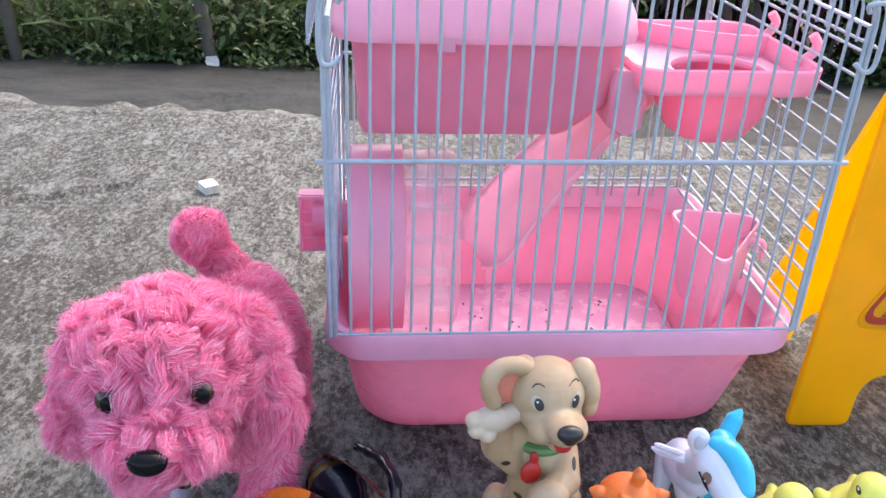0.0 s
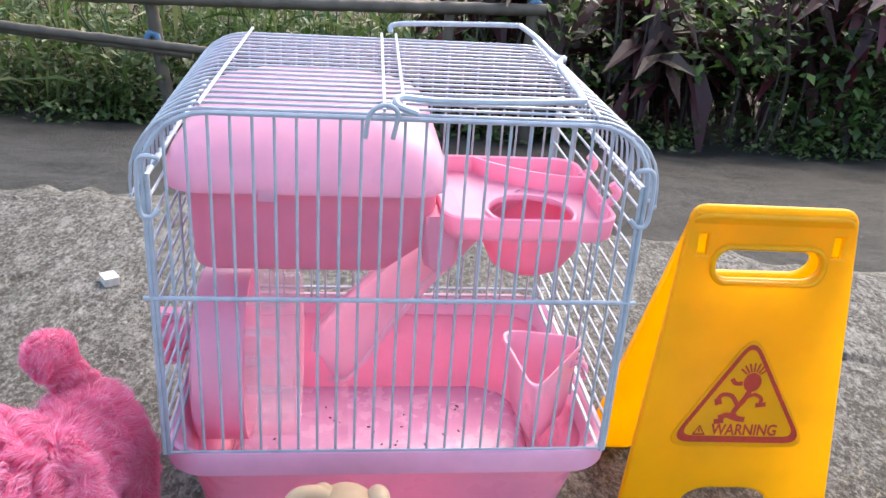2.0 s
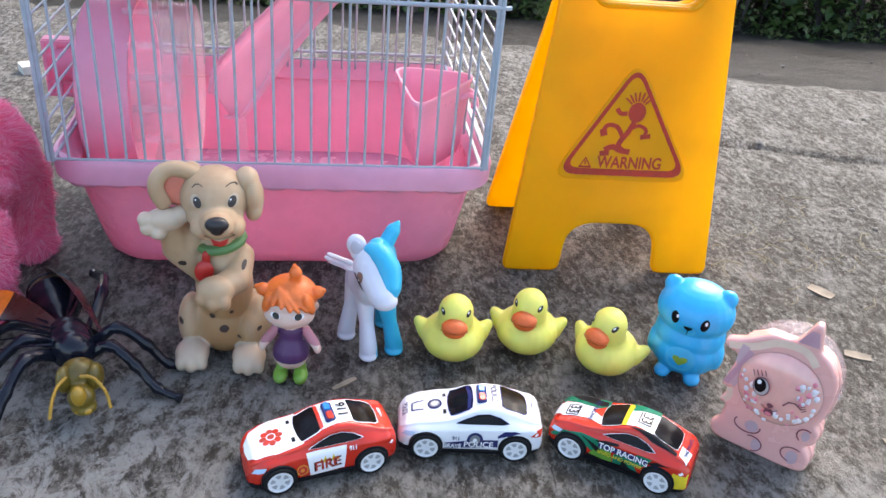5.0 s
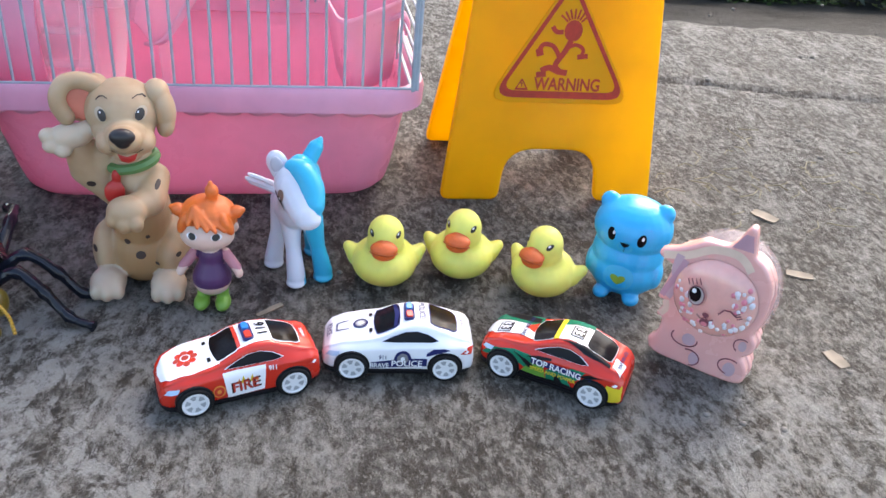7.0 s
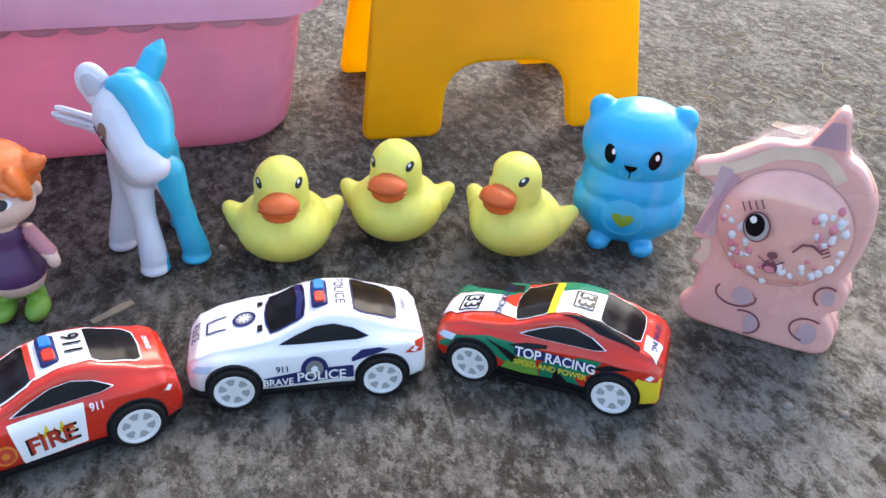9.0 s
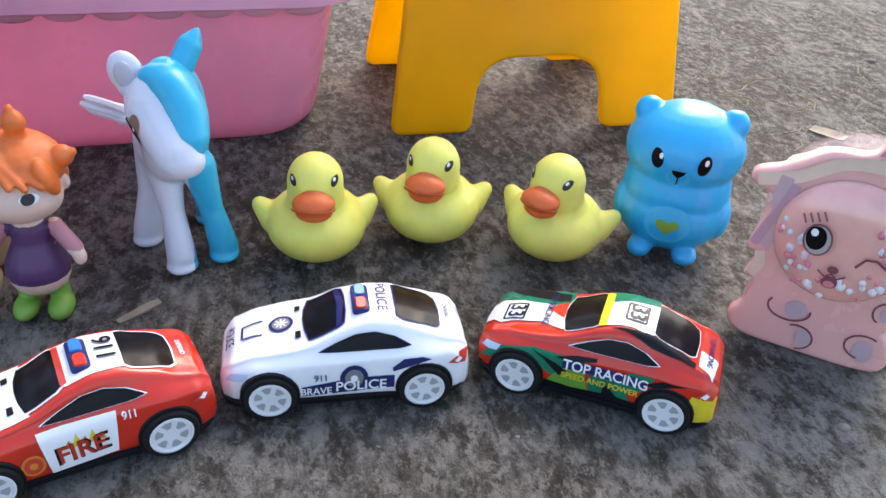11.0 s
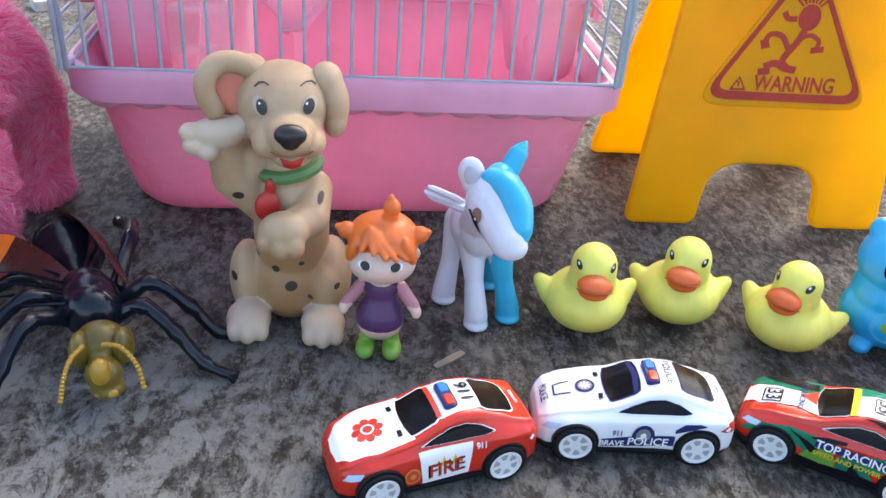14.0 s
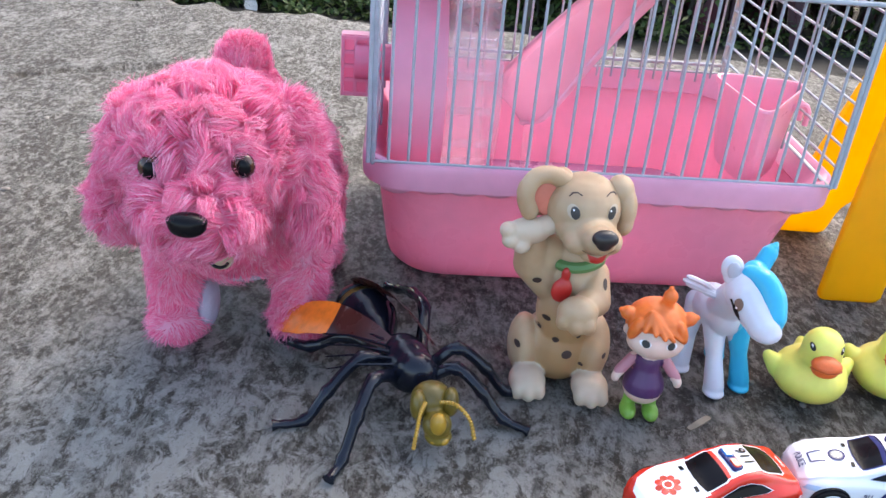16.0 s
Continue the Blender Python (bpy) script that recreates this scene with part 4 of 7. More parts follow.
        top([(0.0395, -0.010), (0.036, -0.0150), (0.02, -0.0165), (0.012, -0.0125), (0.0125, -0.004), (0.026, -0.004), (0.038, -0.007)], GREEN_PRINT, "green_patch", "", 0.0002)
        top([(0.0392, -0.006), (0.0398, 0.004), (0.034, 0.0075), (0.02, 0.0065), (0.0122, 0.0095), (0.0128, -0.003), (0.026, -0.004)], WHITE_PRINT, "bonnet_panel", "white bonnet panel", 0.0003)
        top([(0.020, -0.001), (0.0132, -0.006), (0.0132, 0.004)], RED_BRIGHT, "red_patch", "", 0.00038, 2)
        side([(0.0345, 0.0135), (0.030, 0.0155), (0.020, 0.0174), (0.010, 0.0172), (0.008, 0.0130), (0.013, 0.0100), (0.0185, 0.0125), (0.026, 0.0140)], GREEN_PRINT, "green_patch", "", 0.0002)
        side([(0.0155, 0.0060), (0.012, 0.0110), (0.0060, 0.0170), (0.0030, 0.0150), (0.0, 0.0062)], LIME_PRINT, "green_patch", "", 0.00022)
        side([(0.0, 0.0062), (0.001, 0.0125), (-0.004, 0.0150), (-0.010, 0.0120), (-0.015, 0.0065)], GREEN_PRINT, "green_patch", "", 0.0002)
        side([(0.0385, 0.0085), (0.036, 0.0118), (0.030, 0.0140), (0.034, 0.0100)], GREEN_PRINT, "green_patch", "", 0.0002, 3)
        side([(-0.0050, 0.0120), (-0.0120, 0.0175), (-0.0200, 0.0180), (-0.0160, 0.0120), (-0.0110, 0.0100)], GREEN_PRINT, "green_patch", "", 0.0002)
        side([(-0.004, 0.0064), (-0.0045, 0.0120), (-0.0095, 0.0078), (-0.0150, 0.0064)], BLACK, "dark_patch", "", 0.0003)
        side([(0.0215, 0.0172), (0.0165, 0.0150), (0.0105, 0.0105), (0.0080, 0.0125), (0.0120, 0.0145)], BLACK, "dark_patch", "", 0.00028)
        top([(0.0002, -0.0102), (0.0002, 0.0090), (-0.0100, 0.0086), (-0.0165, 0.0100), (-0.0165, -0.0090)], WHITE_PRINT, "roof_panel", "white roof panel", 0.0002)
        top([(0.0002, -0.0110), (0.0002, -0.003), (-0.008, -0.0042), (-0.0165, -0.0062), (-0.0165, -0.0115)], GREEN_PRINT, "green_patch", "", 0.0003)
        side([(-0.0290, 0.0060), (-0.0320, 0.0150), (-0.0395, 0.0150), (-0.0400, 0.0060)], YELLOW_PRINT, "rear_patch", "yellow rear corner", 0.0002)
        top([(-0.0320, -0.010), (-0.0320, 0.0030), (-0.038, 0.004), (-0.038, -0.009)], RED_BRIGHT, "rear_panel", "", 0.0002)
        top([(-0.0320, 0.0030), (-0.0320, 0.0105), (-0.037, 0.0125), (-0.038, 0.004)], WHITE_PRINT, "rear_panel", "", 0.0002)
        side([(0.0155, 0.0060), (0.0150, 0.0080), (0.0060, 0.0074), (-0.0060, 0.0082), (-0.0155, 0.0078), (-0.0160, 0.0060)], BLACK, "dark_patch", "", 0.0003)
        side([(0.0125, 0.0165), (0.0060, 0.0180), (-0.0010, 0.0186), (-0.0010, 0.0176), (0.0080, 0.0160)], BLACK, "dark_patch", "", 0.0003)
        side([(-0.0165, 0.0150), (-0.0225, 0.0178), (-0.0300, 0.0175), (-0.0260, 0.0168), (-0.0205, 0.0150)], BLACK, "dark_patch", "", 0.0003)
        top([(0.0240, -0.012), (0.0135, -0.0112), (0.0132, -0.0065), (0.0200, -0.0075)], BLACK, "dark_patch", "", 0.0004, 4)
        top([(0.0360, -0.0125), (0.0300, -0.0085), (0.0160, -0.0060), (0.0135, -0.0100), (0.0240, -0.0140)], BLACK, "dark_patch", "", 0.0003, 6)
        top([(-0.0030, 0.0100), (-0.0165, 0.0090), (-0.0310, 0.0100), (-0.0310, 0.0122), (-0.0165, 0.0122)], BLACK, "dark_patch", "", 0.0003, 6)
        side([(0.0098, 0.0136), (0.0098, 0.0166), (-0.0175, 0.0166), (-0.0175, 0.0136)], NAVY, "lettering_ground", "", 0.0004, 3)
        stext("TOP RACING", 0.0046, -0.0044, 0.0149, WHITE_PRINT, 0.0006, 1.02)
        stext("SPEED AND POWER", 0.0027, -0.0030, 0.0112, YELLOW_PRINT, 0.0004, 1.05)
        ttext("TOP RACING", 0.0027, -0.0352, 0.001, NAVY, 0.0004)
        ttext("TOP RACING", 0.0032, 0.0190, -0.0015, NAVY, 0.0005)
        side([(-0.0200, 0.0165), (-0.0235, 0.0165), (-0.0235, 0.0132), (-0.0200, 0.0132)], NAVY, "flank_tag", "", 0.0002, 1)
        top([(0.0012, -0.0097), (0.0012, 0.0097), (-0.0014, 0.0092), (-0.0014, -0.0092)], YELLOW_PRINT, "screen_strip", "", 0.0004)
        for px, py in ((0.0300, 0.002), (-0.0100, 0.0015)):
            for a, b in (((-1, -1), (-1, 1)), ((-1, 1), (1, 1)), ((1, 1), (1, -1)), ((1, -1), (-1, -1))):
                top(stroke([(px + 0.0033 * a[0], py + 0.0042 * a[1]), (px + 0.0033 * b[0], py + 0.0042 * b[1])], 0.0007), BLACK, "number_frame", "", 0.0005, 1)
            ttext("33", 0.0074, px, py, BLACK, 0.0005, 1.0)
    for pts, name in ((screen, "windscreen"), (rear, "rear_window")):
        top(grow(pts, 1.035 if scheme["kind"] == "race" else 1.07), line, name + "_line", "", 0.00026)
        top(pts, BLACK_GLOSS, name, "glossy black window print", 0.00036)
    side(grow(win, 1.05), line, "side_window_line", "", 0.00026)
    side(win, BLACK_GLOSS, "side_window", "glossy black window print", 0.00036)
    for s in (1, -1):
        if s == 1:
            side([(0.0385, 0.0118), (0.0365, 0.0142), (0.0310, 0.0152), (0.0325, 0.0128)], LENS, "headlight", "pale blue headlight print", 0.0003, 1)
            side([(-0.0325, 0.0150), (-0.0365, 0.0175), (-0.0395, 0.0165), (-0.0385, 0.0138)], RED_BRIGHT, "tail_light", "red tail light print", 0.0003, 1)
            side([(-0.0345, 0.0155), (-0.0360, 0.0165), (-0.0372, 0.0155), (-0.0360, 0.0146)], WHITE_PRINT, "tail_light_spot", "", 0.0004, 1)
    if scheme["kind"] != "race":
        for y in (-0.0068, 0.0068):
            top([(0.0160, y - 0.0015), (0.0160, y + 0.0015), (0.0142, y + 0.0015), (0.0142, y - 0.0015)], BLACK, "bonnet_vent", "", 0.0005, 1)
        zt = 0.0279 * ZS
        bar = part("light_bar", loft([ring(-0.0052, 0, a, b, 0.0016, z, 4) for z, a, b in ((zt - 0.001, 0.0056, 0.0142), (zt + 0.0007, 0.0056, 0.0142), (zt + 0.0010, 0.0050, 0.0136))]), NAVY, t, "blue and red roof light bar")
        part("blue_lens", loft([ring(-0.0052, -0.0036, a, 0.0055, 0.0012, z, 4) for z, a in ((zt + 0.0006, 0.0038), (zt + 0.0015, 0.0036), (zt + 0.0018, 0.003))]), BLUE_PRINT, bar)
        part("red_lens", loft([ring(-0.0052, 0.0036, a, 0.0055, 0.0012, z, 4) for z, a in ((zt + 0.0006, 0.0038), (zt + 0.0015, 0.0036), (zt + 0.0018, 0.003))]), RED_BRIGHT, bar)
    return t


def thing_part_wheel(t, wx, s, R):
    rows = [(s * 0.0125, R * 0.9), (s * 0.0130, R), (s * 0.0182, R), (s * 0.0188, R * 0.94), (s * 0.0188, R * 0.76), (s * 0.0180, R * 0.74)]
    w = part("wheel", loft([arc((wx, q, R), r, 0, 360, 28, "xz")[:-1] for q, r in rows]), TYRE, t, "black tyre")
    rim = [(s * 0.0181, R * 0.77), (s * 0.0190, R * 0.77), (s * 0.0191, R * 0.70), (s * 0.0184, R * 0.66), (s * 0.0183, 0.0004)]
    part("rim", loft([arc((wx, q, R), r, 0, 360, 28, "xz")[:-1] for q, r in rim]), HUB, w, "white moulded rim")
    # flat grey faces paint the shade between the spokes; the rim isn't cut
    for k in range(6):
        a = 2 * math.pi * k / 6 + 0.3
        a2 = 0.34
        pts = []
        for da, r in ((-a2, R * 0.58), (0, R * 0.60), (a2, R * 0.58), (a2 * 0.7, R * 0.30), (-a2 * 0.7, R * 0.30)):
            pts.append((wx + r * math.cos(a + da), s * 0.01845, R + r * math.sin(a + da)))
        bm = bmesh.new()
        bm.faces.new([bm.verts.new(p) for p in pts])
        part("spoke_gap_shade", bm, HUB_SHADE, w)
    return w


toy_car(pose(0.1385, 0.1786, -0.0010, 0, 0, 198.8), "red and white toy fire chief car on the concrete", CAR_RED, dict(kind="fire", line=WHITE_PRINT))
toy_car(pose(0.2223, 0.1985, -0.0010, 0, 0, 178.9), "white toy police car with navy flank stripe", CAR_WHITE, dict(kind="police", line=NAVY))
toy_car(pose(0.3088, 0.1860, -0.0010, 0, 0, 149.8), "red, green and white toy racing car with yellow corner", CAR_RED, dict(kind="race", line=WHITE_PRINT))


# ducks
DUCK = simple("soft_yellow_vinyl", (0.76, 0.73, 0.15), 0.45, var=0.06, scale=70, sss=0.35, dirt=0.06)
BEAK = simple("orange_vinyl", (0.64, 0.115, 0.02), 0.45, var=0.08, scale=300)
INK = simple("black_ink", (0.012, 0.012, 0.012), 0.5)


def rubber_duck(turn):
    """Local: the body looks along -y, the head is turned by some degrees."""
    t = thing("rubber_duck", Matrix(), "yellow soft vinyl bath duck with an orange beak", "toy duck", "row of bath ducks")
    hm = pose(0, -0.004, 0, 0, 0, turn)
    P = lambda x, y, z: tuple(hm @ Vector((x, y, z)))
    me = blob([((0, 0.001, 0.0148), (0.0205, 0.0212, 0.0148)), (P(0, 0, 0.0365), (0.0112, 0.0114, 0.0118)), (P(0, 0.0, 0.0310), (0.0116, 0.0114, 0.0095)), ((0, -0.002, 0.0245), (0.0132, 0.0130, 0.0085)),
               *[w for q in (-1, 1) for w in (((q * 0.0165, 0.004, 0.0150), (q * 0.0226, 0.008, 0.0198), 0.0066, 0.0036),)], ((0, 0.014, 0.0160), (0, 0.0235, 0.0220), 0.0085, 0.0030)], 0.0008, 14)
    for v in me.vertices:
        v.co.z = max(v.co.z, 0.0006)
    tree = bvh_of(me)
    part("duck_body", me, DUCK, t, sharp=80)
    b = blob([(P(0, -0.0128, 0.0335), (0.0084, 0.0058, 0.0038), (14, 0, turn)), (P(0, -0.0122, 0.0300), (0.0074, 0.0052, 0.0034), (24, 0, turn)), (P(0, -0.0100, 0.0340), (0.0058, 0.0042, 0.0046))], 0.0005, 3)
    beak = part("beak", b, BEAK, t, "orange beak", sharp=80)
    part("beak_line", tube([P(0.0084 * math.sin(a), -0.0128 - 0.0056 * math.cos(a), 0.0316 + 0.0008 * math.cos(a)) for a in [radians(-80 + 16 * k) for k in range(11)]], 0.0004, 5), simple("deep_orange_paint", (0.42, 0.07, 0.012), 0.5), beak)
    front = hm @ Matrix(((1, 0, 0, 0), (0, 0, -1, -0.05), (0, 1, 0, 0), (0, 0, 0, 1)))
    for q in (-1, 1):
        e = part("eye", lay(disc(0.0013, 0.0019), front @ pose(q * 0.0078, 0.0404, 0, 0, 0, -q * 12), tree, 0.0002, 1), INK, t, "black printed eye")
        part("eye_glint", lay(disc(0.0005, 0.0007, 8), front @ pose(q * 0.0078 - 0.0002, 0.0411, 0), tree, 0.0004), WHITE_PRINT, e)
        for k in range(3):
            part("lash", lay(stroke([(0.0, 0.0), (q * (0.0010 + 0.0004 * k), 0.0017 - 0.0005 * k)], 0.00035), front @ pose(q * (0.0084 + 0.0003 * k), 0.0420 - 0.0007 * k, 0), tree, 0.0003), INK, e)
    return t


for place, turn in ((pose(0.2180, 0.2765, -0.001, 0, 0, -2), -5), (pose(0.2675, 0.2860, -0.001, 0, 0, -12), -12), (pose(0.3168, 0.2665, -0.001, 0, 0, -34), -14)):
    rubber_duck(turn).matrix_world = place

# bear
BEAR = simple("glossy_blue_plastic", (0.010, 0.41, 0.78), 0.32, var=0.05, coat=0.12, bump=0.12, grain=420, sss=0.1)


def toy_bear():
    t = thing("toy_bear", pose(0.3700, 0.2690, -0.001, 0, 0, -30), "glossy blue plastic toy bear with a green heart", "toy bear")
    me = blob([((0, 0, 0.0190), (0.0235, 0.0205, 0.0185)), ((0, 0, 0.0475), (0.0245, 0.0210, 0.0190)), ((0, 0, 0.0335), (0.0222, 0.0190, 0.012)), ((-0.0170, 0.001, 0.0600), (0.0062, 0.0050, 0.0064)), ((0.0170, 0.001, 0.0600), (0.0062, 0.0050, 0.0064)),
               ((-0.0095, -0.0135, 0.0040), (0.0055, 0.0065, 0.0042)), ((0.0095, -0.0135, 0.0040), (0.0055, 0.0065, 0.0042)), ((-0.0205, -0.004, 0.0200), (0.0040, 0.007, 0.0095)), ((0.0205, -0.004, 0.0200), (0.0040, 0.007, 0.0095)), ((0, 0, 0.030), (0.0226, 0.0196, 0.016))], 0.0008, 14)
    for v in me.vertices:
        v.co.z = max(v.co.z, 0.0006)
    tree = bvh_of(me)
    part("bear_body", me, BEAR, t, sharp=80)
    front = Matrix(((1, 0, 0, 0), (0, 0, -1, -0.06), (0, 1, 0, 0), (0, 0, 0, 1)))
    for s in (-1, 1):
        e = part("eye", lay(disc(0.0025, 0.0042), front @ pose(s * 0.0092, 0.0488, 0, 0, 0, -s * 8), tree, 0.0002), BLACK_GLOSS, t, "black oval eye")
        part("eye_glint", lay(disc(0.0008, 0.0013, 10), front @ pose(s * 0.0088 + 0.0010, 0.0503, 0), tree, 0.0004), WHITE_PRINT, e)
    pale = simple("pale_blue_paint", (0.05, 0.46, 0.76), 0.3, bump=0.0)
    part("muzzle", lay(disc(0.0050, 0.0042), front @ pose(0, 0.0420, 0), tree, 0.0002), pale, t, "pale blue muzzle")
    part("nose", lay([(-0.0028, 0.0016), (0.0028, 0.0016), (0.0022, 0.0), (0, -0.0018), (-0.0022, 0.0)], front @ pose(0, 0.0440, 0), tree, 0.0004), BLACK_GLOSS, t, "black nose")
    part("mouth_line", lay(stroke([(0, 0.0), (0, -0.0025), (-0.0005, -0.0038)], 0.0005), front @ pose(0, 0.0425, 0), tree, 0.0004), BLACK_GLOSS, t)
    part("belly_patch", lay(disc(0.0095, 0.0088), front @ pose(0, 0.0200, 0), tree, 0.0002, 1), pale, t, "pale blue belly patch")
    heart = [(0.0047 * math.sin(a) ** 3, 0.0040 * (0.8125 * math.cos(a) - 0.3125 * math.cos(2 * a) - 0.125 * math.cos(3 * a))) for a in [2 * math.pi * k / 28 for k in range(28)]]
    part("heart", lay(heart, front @ pose(0, 0.0195, 0), tree, 0.0004, 1), simple("leaf_green_print", (0.20, 0.36, 0.04), 0.4), t, "green heart print")


toy_bear()

# doll: one plain figure
SKIN = simple("pale_vinyl", (0.70, 0.50, 0.42), 0.5, var=0.05, sss=0.3)
HAIR = simple("orange_vinyl_hair", (0.78, 0.17, 0.030), 0.42, var=0.1, scale=150, sss=0.15)
DRESS = simple("purple_vinyl", (0.075, 0.025, 0.095), 0.5)
SLEEVE = simple("mauve_vinyl", (0.48, 0.20, 0.24), 0.5)
BOOT = simple("green_vinyl", (0.20, 0.40, 0.055), 0.42)


def toy_doll():
    body = blob([((0, 0, 0.0565), (0.0155, 0.0140, 0.0130)), ((0, 0, 0.041), (0.0052, 0.005, 0.005)), ((0, 0, 0.0355), (0, 0, 0.0305), 0.0068, 0.0072), ((0, 0, 0.0305), (0, 0, 0.0200), 0.0070, 0.0118),
                 ((-0.009, 0, 0.037), (-0.0155, -0.003, 0.0290), 0.0032, 0.0032), ((0.009, 0, 0.037), (0.0155, -0.003, 0.0290), 0.0032, 0.0032), ((-0.0172, -0.005, 0.0265), (0.0026, 0.0026, 0.0034)), ((0.0172, -0.005, 0.0265), (0.0026, 0.0026, 0.0034)),
                 ((-0.0052, 0, 0.020), (-0.0058, 0, 0.006), 0.0036, 0.0040), ((0.0052, 0, 0.020), (0.0058, 0, 0.006), 0.0036, 0.0040), ((-0.0064, -0.004, 0.0040), (0.0048, 0.0082, 0.0042)), ((0.0064, -0.004, 0.0040), (0.0048, 0.0082, 0.0042)), ((0.0155, 0.001, 0.0545), (0.0020, 0.002, 0.0030)), ((-0.0155, 0.001, 0.0545), (0.0020, 0.002, 0.0030)), ((0, -0.0142, 0.0535), (0.0012, 0.0012, 0.001)), ((0, -0.004, 0.0520), (0.0158, 0.0115, 0.0098))], 0.0006, 8)
    for v in body.vertices:
        v.co.z = max(v.co.z, 0.0005)

    def rule(c, n):
        if c.z < 0.0125:
            return 4
        if c.z < 0.0178:
            return 0
        if c.z < 0.0395:
            if abs(c.x) > 0.0078 + 0.0045 * max(0, min(1, (0.030 - c.z) / 0.008)):
                return 3 if c.z > 0.0295 else 0 if abs(c.x) > 0.0128 else 2
            return 2
        return 0
    paint(body, [SKIN, HAIR, DRESS, SLEEVE, BOOT, INK, WHITE_PRINT], rule)
    tree = bvh_of(body)
    hair = blob([((0, 0.0020, 0.0610), (0.0168, 0.0150, 0.0122)), ((0, 0.0060, 0.0560), (0.0160, 0.0110, 0.0130)), ((0.003, 0, 0.0735), (0.0035, 0.0035, 0.0035)), ((0.0035, -0.001, 0.078), (0.0040, 0.0036, 0.0046)), ((0.003, -0.001, 0.0825), (0.0016, 0.0016, 0.0022)),
                 ((-0.0165, 0.0, 0.0650), (0.0044, 0.0040, 0.0040), (0, 18, 0)), ((0.0165, 0.0, 0.0650), (0.0044, 0.0040, 0.0040), (0, -18, 0)), ((0.0202, 0, 0.0665), (0.0018, 0.0017, 0.0017)), ((-0.0202, 0, 0.0665), (0.0018, 0.0017, 0.0017)),
                 ((-0.0125, -0.0075, 0.0605), (0.0030, 0.0045, 0.0075), (10, 20, 0)), ((0.0125, -0.0075, 0.0605), (0.0030, 0.0045, 0.0075), (10, -20, 0)), *[((-0.0055, -0.0085, 0.0705), q, 0.0024, 0.0013) for q in ((-0.0130, -0.0095, 0.0600), (-0.0085, -0.0135, 0.0628), (-0.0030, -0.0152, 0.0622), (0.0022, -0.0156, 0.0605), (0.0070, -0.0146, 0.0595), (0.0115, -0.0115, 0.0585), (0.0142, -0.0078, 0.0585))]], 0.0006, 2)
    bm = bmesh.new()
    bm.from_mesh(body)
    n0 = len(bm.faces)
    bm.from_mesh(hair)
    bm.faces.ensure_lookup_table()
    for f in bm.faces[n0:]:
        f.material_index = 1
    front = Matrix(((1, 0, 0, 0), (0, 0, -1, -0.05), (0, 1, 0, 0), (0, 0, 0, 1)))
    for s in (-1, 1):
        for pts, mi, lift, dx in ((disc(0.0031, 0.0018), 6, 0.00015, 0), (disc(0.0022, 0.0019), 5, 0.0003, -s * 0.0003)):
            b2 = lay(pts, front @ pose(s * 0.0070 + dx, 0.0552, 0), tree, lift)
            tmp = bpy.data.meshes.new("e")
            for f in b2.faces:
                f.material_index = mi
            b2.to_mesh(tmp)
            b2.free()
            bm.from_mesh(tmp)
            bpy.data.meshes.remove(tmp)
    me = bpy.data.meshes.new("toy_doll")
    bm.to_mesh(me)
    bm.free()
    for m_ in (SKIN, HAIR, DRESS, SLEEVE, BOOT, INK, WHITE_PRINT):
        me.materials.append(m_)
    ob = part("toy_doll", me, None, None, sharp=75)
    ob.matrix_world = pose(0.1172, 0.2500, -0.001, 0, 0, -3) @ Matrix.Diagonal((0.95, 0.95, 0.97, 1))
    tagged(ob, "small vinyl doll, orange hair, purple dress, green boots", "doll")


toy_doll()

# pony
SKYBLUE = simple("sky_blue_plastic", (0.018, 0.40, 0.62), 0.3, var=0.05, sss=0.15)
LILAC_WHITE = simple("faintly_lilac_white_plastic", (0.62, 0.64, 0.72), 0.38, var=0.04, sss=0.2)


EYE_BROWN = simple("soft_brown_print", (0.22, 0.15, 0.12), 0.4)


